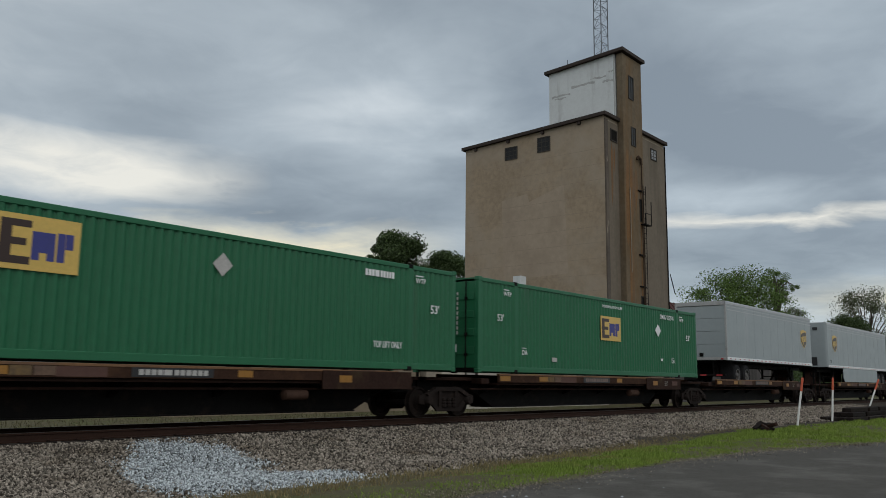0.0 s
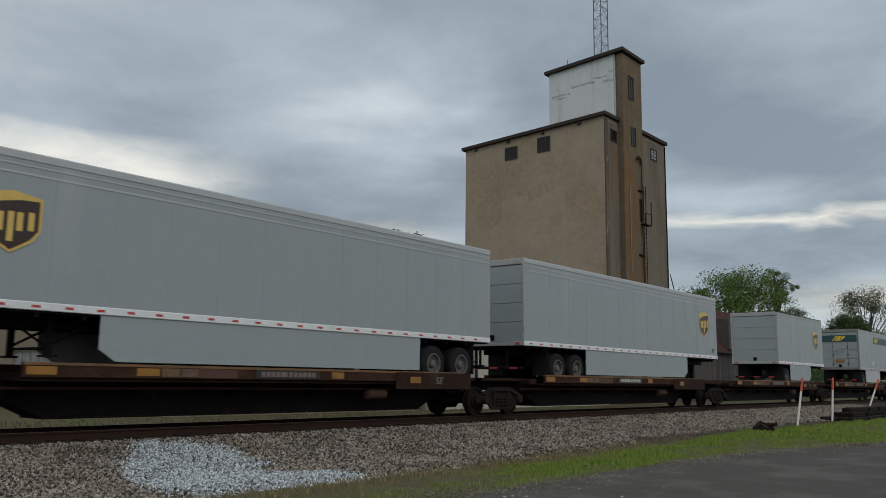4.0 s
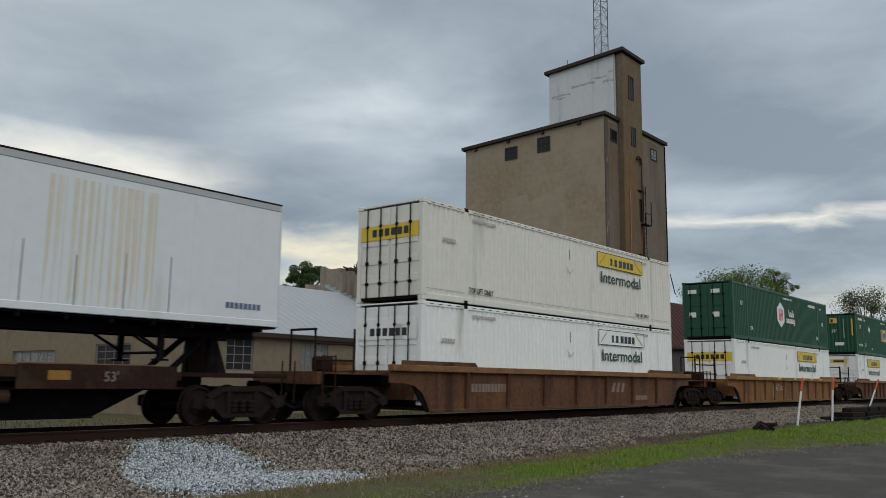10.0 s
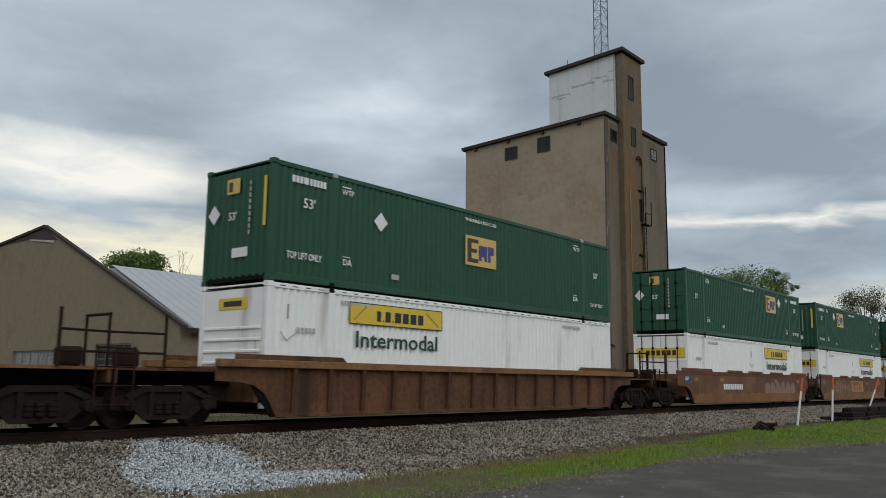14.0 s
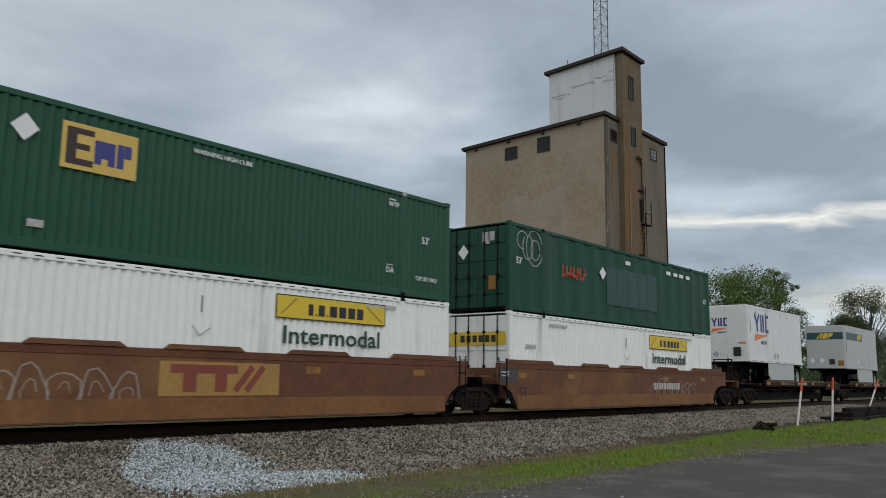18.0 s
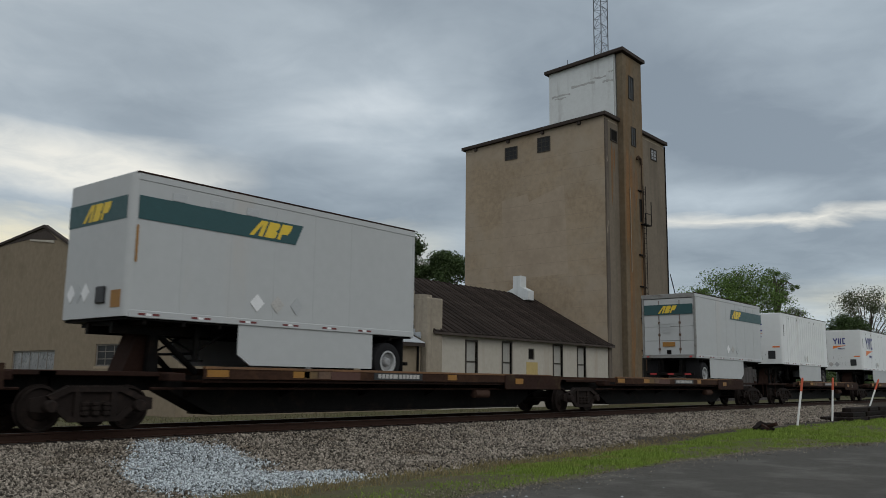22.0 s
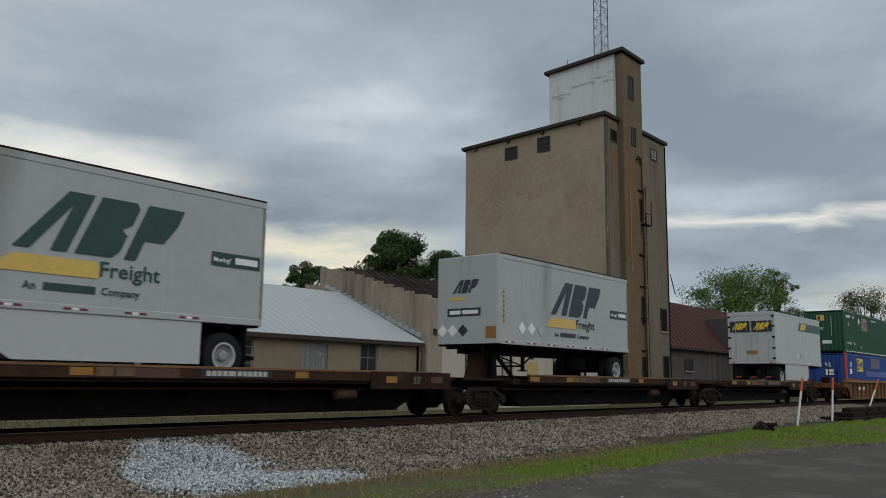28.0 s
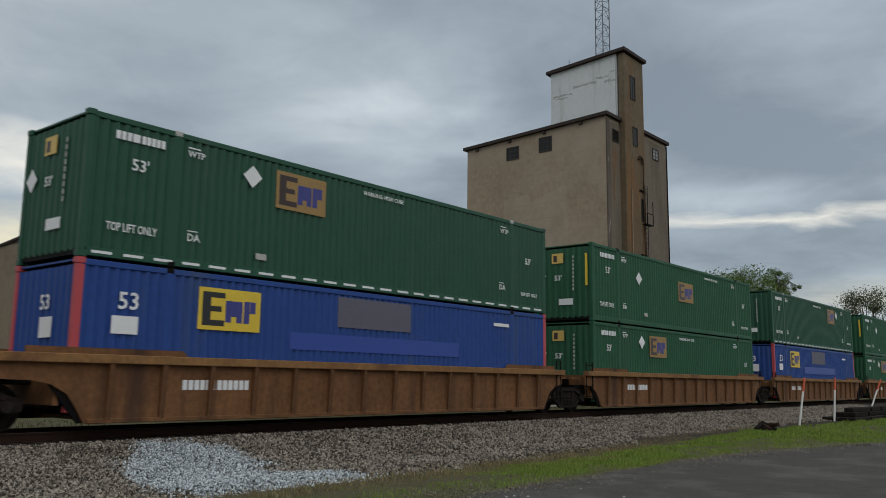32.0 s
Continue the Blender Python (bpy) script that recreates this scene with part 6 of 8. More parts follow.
DECKSIDE = mat("red_brown_deck_side", (0.040, 0.021, 0.014), 0.75, var=0.4, scale=1.8, stain=(0.085, 0.044, 0.024), stain_amt=0.35, stain_scale=1.0, spec=0.08)
OCHRE_DULL = mat("dull_ochre_paint", (0.130, 0.080, 0.030), 0.7, var=0.35, scale=2.5, stain=(0.06, 0.04, 0.025), stain_amt=0.35, stain_scale=3)
TAN_DULL = mat("dusty_tan_paint", (0.120, 0.072, 0.045), 0.7, var=0.3, scale=2.5, stain=(0.06, 0.036, 0.025), stain_amt=0.35, stain_scale=3)


def spine_car(s0, s1, left_end=False, right_end=False, hitch=None, marks=(), pods=True):
    """One platform of an articulated spine car between truck centres s0 and s1; its own truck is the one at s0."""
    t = thing("spine_car", "dark rusty brown intermodal spine car platform on the track", "rail car", Matrix.Translation((s0, 0, 0)), "cars of the train")
    L = s1 - s0
    c = CW / 2
    # near-black colour carries the shade on the recessed sill below the deck
    part("centre_sill", Shape().prism([(-0.55, 0.76), (2.0, 0.76), (3.1, 0.24), (L - 3.1, 0.24), (L - 2.0, 0.76), (L - 0.6, 0.76), (L - 0.6, 1.08), (-0.55, 1.08)], "y", c - 0.42, c + 0.42), STEEL, t)
    part("sill_flange", Shape().box(3.1, L - 3.1, c - 0.50, c + 0.50, 0.215, 0.245), STEEL, t)
    a, b = 2.3, L - 2.3
    deck = part("deck_edge", Shape().box(a, b, 0.02, 0.10, 1.0, 1.25, 0.01).box(a, b, CW - 0.10, CW - 0.02, 1.0, 1.25, 0.01), DECKSIDE, t)
    part("deck_plate", Shape().box(a, b, 0.10, CW - 0.10, 0.93, DECK_Z - 0.002), DARKBROWN, t)
    part("deck_lip", Shape().box(a, b, 0.004, 0.12, 1.215, 1.27, 0.006), mat("worn_ochre_deck_edge", (0.16, 0.080, 0.034), 0.8, var=0.3, scale=2, stain=(0.06, 0.04, 0.03), stain_amt=0.4), t)
    out = shared("outrigger", lambda: Shape().prism([(0.1, 0.93), (c - 0.42, 0.6), (c - 0.42, 0.93)], "x", -0.05, 0.05).mesh("outrigger", STEEL))
    n = int((b - a) / 2.4)
    for i in range(n + 1):
        part("outrigger", out, None, t, at=Matrix.Translation((a + 0.1 + i * (b - a - 0.2) / n, 0, 0)))
    for x, w, m in marks:
        part("reflective_patch", Shape().box(x, x + w, 0.014, 0.018, 1.04, 1.21), m, deck)
    for i in range(4):
        x = a + (0.05, 2.2, 7.4, 10.9)[i] * (b - a) / 12.4
        part("reflective_patch", Shape().box(x, x + (0.55, 0.5, 0.4, 0.5)[i], 0.014, 0.018, 1.05, 1.20), AMBER, deck)
    for x, w, m in ((a + 2.75, 0.42, OCHRE_DULL), (a + 3.2, 0.75, TAN_DULL), (b - 2.3, 0.8, OCHRE_DULL), (b - 1.45, 0.55, TAN_DULL)):
        part("painted_patch", Shape().box(x, x + w, 0.014, 0.018, 1.04, 1.21), m, deck)
    if L > 10:
        part("reflective_patch", Shape().box(a + 3.6, a + 4.6, 0.010, 0.014, 1.02, 1.21), mat("red_brown_stencil_patch", (0.075, 0.032, 0.022), 0.7, var=0.2), deck)
        part("number_patch", Shape().box(a + 5.1, a + 7.0, 0.010, 0.014, 1.03, 1.22), BLACK, deck, "black stencil patch")
        code_bars(a + 5.25, 1.07, [0.14] * 4 + [0.24] + [0.14] * 6, 0.11, CHALK if int(s0) % 2 else CHALK_DIM, deck, y=0.009)
        # the deeper side plates at the tail of each platform, with their worn markings
        e, b = b - 2.7, b + 0.5
        plate = part("end_side_plate", Shape().prism([(e, 0.82), (b, 0.82), (b, 1.245), (e, 1.245)], "y", -0.012, 0.018).box(e, b, -0.03, 0.02, 0.80, 0.835), mat("red_brown_side_plate", (0.030, 0.016, 0.012), 0.75, var=0.35, scale=1.5, stain=(0.060, 0.042, 0.022), stain_amt=0.35, stain_scale=1.0, spec=0.08), t, "rusty red-brown side plate")
        worn = mat("worn_grey_stencil", (0.16, 0.145, 0.125), 0.8, var=0.35, scale=9)
        kind_of = int(s0) % 3
        if kind_of != 1:
            write("53'", e + 1.62, 0.94, 0.19, worn, plate, y=-0.015)
        for x, w, m in ((0.55, 0.42, AMBER), (2.35, 0.5, mat("red_brown_stencil_patch", (0.075, 0.032, 0.022), 0.7, var=0.2)))[:1 + (kind_of == 0)]:
            part("reflective_patch", Shape().box(x + e, x + e + w, -0.017, -0.012, 0.96, 1.13), m, plate)
    part("air_reservoir", Shape().lathe([(-0.36, 0.06), (-0.33, 0.13), (0.33, 0.13), (0.36, 0.06)], (L * 0.68, 0.34, 0.66), "x", 14), mat("rusty_orange_reservoir", (0.062, 0.036, 0.026), 0.7, var=0.35, scale=4, spec=0.1), t, "rusty orange air reservoir", smooth=True)
    part("brake_pipe", Shape().rod((1.2, 0.30, 0.80), (L - 1.4, 0.30, 0.80), 0.028, 6), DARKBROWN, t)
    # end platforms over the trucks
    part("end_platform", Shape().box(-1.0 if not left_end else -1.5, 1.9, 0.45, CW - 0.45, 1.04, 1.14, 0.015), DARKBROWN, t)
    part("end_platform", Shape().box(L - 1.9, L - (0.65 if not right_end else -1.5), 0.45, CW - 0.45, 1.04, 1.14, 0.015), DARKBROWN, t)
    for sx_ in (1.5, L - 2.0):
        part("side_step", Shape().box(sx_, sx_ + 0.4, 0.1, 0.5, 0.95, 1.12, 0.02), DARKBROWN, t)
    truck(t, 0)
    if left_end:
        coupler(t, -1.5, -1)
        part("handbrake_stand", Shape().box(-1.2, -1.1, 0.5, 0.6, 1.1, 1.9).lathe([(0, 0.13), (0, 0.20), (0.03, 0.20), (0.03, 0.13)], (-1.25, 0.55, 1.75), "x", 14, False), STEEL, t)
        part("grab_iron", Shape().rod((-1.45, 0.15, 0.5), (-1.45, 0.15, 1.45), 0.02, 6).rod((-1.45, 0.6, 0.5), (-1.45, 0.6, 1.45), 0.02, 6), DARKBROWN, t)
    if right_end:
        truck(t, L)
        coupler(t, L + 1.5, 1)
        part("grab_iron", Shape().rod((L + 1.45, 0.15, 0.5), (L + 1.45, 0.15, 1.45), 0.02, 6).rod((L + 1.45, 0.6, 0.5), (L + 1.45, 0.6, 1.45), 0.02, 6), DARKBROWN, t)
    if hitch is not None:
        top = DECK_Z + FLOOR - 0.12
        lean = 0.25 if hitch < L / 2 else -0.25
        part("hitch_column", Shape().prism([(hitch - 0.30 - lean, 1.10), (hitch + 0.30 - lean, 1.10), (hitch + 0.20, top - 0.06), (hitch - 0.20, top - 0.06)], "y", c - 0.30, c + 0.30), DARKBROWN, t, "heavy dark hitch column")
        h = part("trailer_hitch", Shape().box(hitch - 0.4, hitch + 0.4, c - 0.5, c + 0.5, top - 0.06, top, 0.02), STEEL, t)
        d = 1.1 if hitch < L / 2 else -1.1
        for o in (-0.45, 0.45):
            part("hitch_strut", Shape().rod((hitch, c + o * 0.9, top), (hitch + d, c + o * 1.1, 1.14), 0.07, 8), STEEL, h)
            part("hitch_post", Shape().prism([(hitch - 0.12, 1.08), (hitch + 0.16, 1.08), (hitch + 0.10, top), (hitch - 0.05, top)], "y", c + o - 0.07, c + o + 0.07), STEEL, h)
    return t


def well_car(s_left, paint, ribbed=True, left_end=True, right_end=True, gap_l=2.3, gap_r=2.3, marks=(), top=1.62, label="", ribs=14, rib_from=0.75):
    """A well unit round a container whose left end lies at s_left. gap_l, gap_r: from the container's ends to the truck centres."""
    t = thing("well_car", label or "rust brown double-stack well car with ribbed sides", "rail car", Matrix.Translation((s_left, 0, 0)), "cars of the train")
    x0, x1 = -gap_l, CL + gap_r
    b0, b1 = -0.10, CL + 0.10
    low, mid_top = 0.18, top - 0.20
    x_l, x_r = b0 - (1.25 if left_end else 0.7), b1 + (1.25 if right_end else 0.7)
    prof = [(b0 + 0.4, low), (b1 - 0.4, low), (b1 - 0.26, 0.42), (b1 - 0.06, 0.70), (b1 + 0.25, 0.88), (b1 + 0.6, 0.95), (x_r, 0.97), (x_r, mid_top), (x_l, mid_top), (x_l, 0.97), (b0 - 0.6, 0.95), (b0 - 0.25, 0.88), (b0 + 0.06, 0.70), (b0 + 0.26, 0.42)]
    jut = 0.14 if ribbed else 0.012
    for y0, y1 in ((-0.10, -0.06), (CW + 0.06, CW + 0.10)):
        part("side_sill", Shape().prism(prof, "y", y0, y1), paint, t)
        part("top_chord", Shape().box(x_l, x_r, y0 - (jut if y0 < 0 else 0.03), y1 + (0.03 if y0 < 0 else jut), mid_top - 0.03, mid_top + 0.14, 0.012), mat("worn_" + paint.name, tuple(1.5 * k for k in {"rust_brown_paint": (0.135, 0.070, 0.030), "orange_brown_paint": (0.175, 0.092, 0.032), "weathered_ochre_brown_paint": (0.15, 0.078, 0.030)}.get(paint.name, (0.085, 0.034, 0.018))), 0.7, var=0.35, scale=1.2, stain=(0.10, 0.045, 0.026), stain_amt=0.4, stain_scale=1.0, spec=0.2), t)
        part("bottom_chord", Shape().box(b0 + 0.45, b1 - 0.45, y0 - 0.04, y1 + 0.02, low - 0.02, low + 0.07, 0.012), paint, t)
        # raised ends of the side sills, which guide the container's corners
        for e0, e1 in ((x_l + 0.5, 2.45), (CL - 2.45, x_r - 0.5)):
            part("raised_sill", Shape().prism([(e0, mid_top + 0.14), (e1, mid_top + 0.14), (e1 - (0.14 if e0 < 5 else 0), top + 0.06), (e0 + (0.14 if e0 > 5 else 0), top + 0.06)], "y", y0 - 0.02, y1 + 0.01), paint, t)
    if ribbed:
        rib = shared((paint.name, "rib", top), lambda: Shape().prism([(-0.10, low + 0.05), (-0.15, low + 0.05), (-0.23, mid_top), (-0.10, mid_top)], "x", -0.05, 0.05).mesh("stake", paint))
        for i in range(ribs):
            part("stake", rib, None, t, at=Matrix.Translation((rib_from + i * (CL - 2 * rib_from) / (ribs - 1), 0, 0)))
    else:
        # the flare catches more light; that brightening is mixed into its orange-brown
        lit_low_paint = mat("lit_orange_brown_paint", (0.180, 0.086, 0.034), 0.7, var=0.3, scale=0.7, stain=(0.135, 0.060, 0.029), stain_amt=0.6, stain_scale=0.6, spec=0.2)
        part("lower_side", Shape().prism([(-0.102, 0.62), (-0.15, 0.20), (-0.102, 0.20)], "x", b0 + 0.35, b1 - 0.35), lit_low_paint, t, "flared lower side, orange-brown made lighter for the light it catches")
        for x in (4.2, 7.0, 10.2):
            part("container_guide", Shape().prism([(x, mid_top + 0.14), (x + 2.0, mid_top + 0.14), (x + 1.85, mid_top + 0.24), (x + 0.15, mid_top + 0.24)], "y", -0.14, -0.08), paint, t)
    for fx in (b0 + 1.2, CL / 2, b1 - 1.2):
        part("floor_beam", Shape().box(fx - 0.3, fx + 0.3, 0, CW, low, 0.26), paint, t)
    for e, sg, end in ((b0, -1, left_end), (b1, 1, right_end)):
        far = (x0 if sg < 0 else x1)
        part("bulkhead", Shape().box(e + sg * 0.05, e + sg * 0.15, 0, CW, 0.5, mid_top), paint, t)
        part("end_frame", Shape().box(e + sg * 0.1, far + sg * (1.3 if end else 0.25), CW / 2 - 0.4, CW / 2 + 0.4, 0.86, 1.16, 0.02), STEEL, t)
        part("end_platform", Shape().box(e + sg * 0.5, far + sg * (1.4 if end else -0.2), 0.1, CW - 0.1, 1.16, 1.22), paint, t)
        for y0, y1 in ((-0.056, -0.012), (CW + 0.012, CW + 0.056)):
            part("end_gusset", Shape().prism([(e - sg * -0.35, 0.97), (e - sg * 0.75, 0.97), (e - sg * 0.75, 0.17), (e - sg * 0.30, 0.17)], "y", y0, y1), STEEL, t, "dark end gusset")
        if not end:
            lad = part("ladder", Shape().rod((e + sg * 0.62, -0.10, 0.45), (e + sg * 0.62, -0.10, 1.75), 0.022, 6).rod((e + sg * 0.28, -0.16, 0.45), (e + sg * 0.28, -0.16, 1.75), 0.022, 6), STEEL, t)
            for k in range(4):
                part("rung", Shape().rod((e + sg * 0.62, -0.10, 0.55 + k * 0.36), (e + sg * 0.28, -0.16, 0.55 + k * 0.36), 0.016, 5), STEEL, lad)
            part("brake_gear", Shape().box(e + sg * 0.2, e + sg * 1.0, 0.2, 0.7, 0.62, 0.95, 0.04), STEEL, t)
        if end:
            part("end_sill", Shape().box(far + sg * 1.25, far + sg * 1.4, 0.05, CW - 0.05, 0.9, 1.2, 0.02), paint, t)
            coupler(t, far + sg * 1.4, sg)
            lad = part("ladder", Shape().rod((far + sg * 1.3, -0.02, 0.4), (far + sg * 1.3, -0.02, 1.62), 0.022, 6).rod((far + sg * 0.9, -0.02, 0.4), (far + sg * 0.9, -0.02, 1.62), 0.022, 6), DARKBROWN, t)
            for k in range(4):
                part("rung", Shape().rod((far + sg * 1.3, -0.02, 0.5 + k * 0.36), (far + sg * 0.9, -0.02, 0.5 + k * 0.36), 0.016, 5), DARKBROWN, lad)
            part("handbrake_box", Shape().box(far + sg * 0.5, far + sg * 0.9, 0.45, 0.9, 1.22, 1.6, 0.05), DARKBROWN, t)
            part("end_rail", Shape().rod((far + sg * 1.3, 0.3, 1.2), (far + sg * 1.3, 0.3, 2.25), 0.03, 6).rod((far + sg * 1.3, 1.2, 1.2), (far + sg * 1.3, 1.2, 2.25), 0.03, 6).rod((far + sg * 1.3, 0.27, 2.25), (far + sg * 1.3, 1.23, 2.25), 0.03, 6), DARKBROWN, t)
            part("corner_stanchion", Shape().rod((far + sg * 0.2, 0.06, 1.2), (far + sg * 0.2, 0.06, 2.3), 0.035, 6), DARKBROWN, t)
            for z in (1.5, 1.9):
                part("side_handrail", Shape().rod((far + sg * 0.2, 0.06, z), (far + sg * 1.3, 0.3, z), 0.025, 6), DARKBROWN, t)
    truck(t, x0)
    if right_end:
        truck(t, x1)
    return t

# ---- the consist, from front to rear: places along the train at the clip's start ----
MOVING = []


def rolling(*things):
    MOVING.extend(things)
    return things[0]


# spine cars and what they carry
for s0, s1, le, re, hitch in ((-15.9, 1.5, False, False, None), (1.5, 18.9, False, False, None), (18.9, 36.2, False, False, None), (36.2, 52.8, False, True, 53.0 - 36.2 - 0.9),
                              (56.6, 73.6, True, False, 1.0), (73.6, 90.85, False, False, 16.1), (90.85, 108.05, False, False, 16.2), (108.05, 125.3, False, False, 16.3), (125.3, 141.9, False, True, 16.2),
                              (277.4, 295.3, True, False, 0.9), (295.3, 313.5, False, False, 1.5), (313.5, 330.6, False, True, 17.0 - 0.2),
                              (335.4, 352.4, True, False, 0.7), (352.4, 369.6, False, False, 1.1), (369.6, 387.1, False, False, 1.5), (387.1, 404.6, False, False, 1.4), (404.6, 420.4, False, True, 16.5 - 0.3)):
    rolling(spine_car(s0, s1, le, re, hitch))

DECK = 1.29
rolling(green_container(2.85, DECK, 3.25, GREEN_B, size=1.0, logo_z=1.6, dia=8.02, dia_z=2.18, reversed_marks=1, whc=6.2))
rolling(green_container(20.1, DECK, 7.45, GREEN_B, "doors", logo_z=1.3, dia=12.25, dia_z=1.9, reversed_marks=2, whc=7.6, code="EMHU 272516"))
rolling(parcel_trailer(39.88, 13.6, False, skirt=False))
rolling(parcel_trailer(56.77, 16.0, True, axles=2))
rolling(parcel_trailer(74.62, 16.2, False, axles=2, axle_in=2.1))
rolling(parcel_trailer(99.4, 8.53, False, axles=1))
rolling(band_trailer(116.72, False, SILVER, "roll", dark_rims=True))


def plain_trailer():
    L = 14.55
    t = trailer(128.2, L, OLDWHITE_T, "weathered plain white semi-trailer with rust streaks", False, skirt=False, rear="dark_rods", red_marks=False)
    r = random.Random(5)
    for i in range(15):
        x, w = 9.0 + i * 0.155, r.uniform(0.03, 0.13)
        part("rust_streak", Shape().prism([(x, 3.75), (x + w, 3.75), (x + w * 0.8, 1.34 + r.random() * r.random() * 1.6), (x + w * 0.2, 1.34)], "y", -0.0075, -0.0035), RUST_STAIN, t)
    code_bars(13.0, 1.55, [0.12] * 8, 0.13, mat("slate_blue_marking", (0.10, 0.14, 0.22), 0.6), t, y=-0.004)
    s = Shape()
    for i in range(11):
        s.box(1.6 + i * 1.0, 1.62 + i * 1.0, -0.008, -0.003, 1.34, 2.1 + 0.4 * random.random())
    tagged(part("dent_lines", s, mat("grimy_dent_line", (0.20, 0.205, 0.20), 0.7, var=0.3, scale=3), t), kind="stuff")
    return t


rolling(plain_trailer())
BOT = 0.36
UP = BOT + CH + 0.012
# single double-stack wells
stencilled_well = rolling(well_car(147.7, RUSTWELL, top=1.50, ribs=7, rib_from=1.87))
STENCIL = mat("faded_stencil_paint", (0.20, 0.145, 0.115), 0.8, var=0.4, scale=4)
code_bars(2.15, 0.72, [0.17] * 4 + [0.12] + [0.17] * 6, 0.24, STENCIL, stencilled_well, y=-0.101)
mark = Shape()
for x in (10.62, 10.98, 11.34):
    mark.prism([(x, 0.70), (x + 0.20, 0.70), (x + 0.32, 1.04), (x + 0.12, 1.04)], "y", -0.105, -0.101)
part("faded_logo", mark, STENCIL, stencilled_well, "faded pale stencilled logo")
code_bars(12.55, 0.40, [0.13] * 3 + [0.09] + [0.13] * 4, 0.17, STENCIL, stencilled_well, y=-0.101)
tagged_well = rolling(well_car(171.05, ORANGEWELL, top=1.50, ribs=11, label="orange-brown double-stack well car with graffiti and yellow marks"))
for x in (5.5, 8.1, 9.6, 11.2, 13.0):
    part("reflective_patch", Shape().box(x, x + 0.45, -0.246, -0.239, 1.345, 1.425), YELLOW, tagged_well)
tag = Shape()
for pts in (((5.0, 0.35), (5.1, 1.05), (5.35, 0.75), (5.4, 1.1)), ((5.5, 0.75), (5.62, 1.08), (5.74, 0.75)), ((5.8, 1.05), (6.05, 1.05), (5.92, 1.05), (5.92, 0.75)), ((6.1, 0.8), (6.2, 1.0), (6.35, 0.95), (6.3, 0.78), (6.12, 0.78)), ((6.7, 1.0), (6.5, 0.95), (6.48, 0.8), (6.7, 0.76))):
    for u, w in zip(pts, pts[1:]):
        tag.bar(u[0], u[1], w[0], w[1], 0.035, -0.103, 0.003)
part("graffiti_scribble", tag, CHALK, tagged_well, "pale spray-painted scribble")
write("53", 7.35, 0.70, 0.3, BLACK, tagged_well, y=-0.104)
part("paint_smear", Shape().box(11.4, 12.8, -0.104, -0.1005, 0.55, 1.05), mat("red_overspray", (0.20, 0.06, 0.035), 0.8, var=0.3, scale=2), tagged_well)
for x in (8.6, 9.9):
    sm = Shape()
    for k in range(9):
        a, z = x + random.uniform(0, 0.8), random.uniform(0.45, 1.0)
        sm.bar(a, z, a + random.uniform(-0.2, 0.2), z + random.uniform(0.1, 0.25), 0.03, -0.103, 0.003)
    part("graffiti_scribble", sm, CHALK_DIM, tagged_well, "faint spray-painted scribble")
rolling(well_car(194.4, RUSTWELL, top=1.50))
rolling(white_container(147.7, BOT, 9.9, faded=True, label="white corrugated container with a faded sign panel"))
cream = rolling(white_container(147.7, UP, 9.9, CREAM_C, label="cream corrugated container with a yellow sign panel"))
write("TOP LIFT ONLY", 2.12, 0.36, 0.17, BLACK, cream, width=1.24)
write("TOP LIFT ONLY", 12.87, 0.38, 0.12, BLACK, cream, width=1.19)
rolling(white_container(171.05, BOT, 9.75))


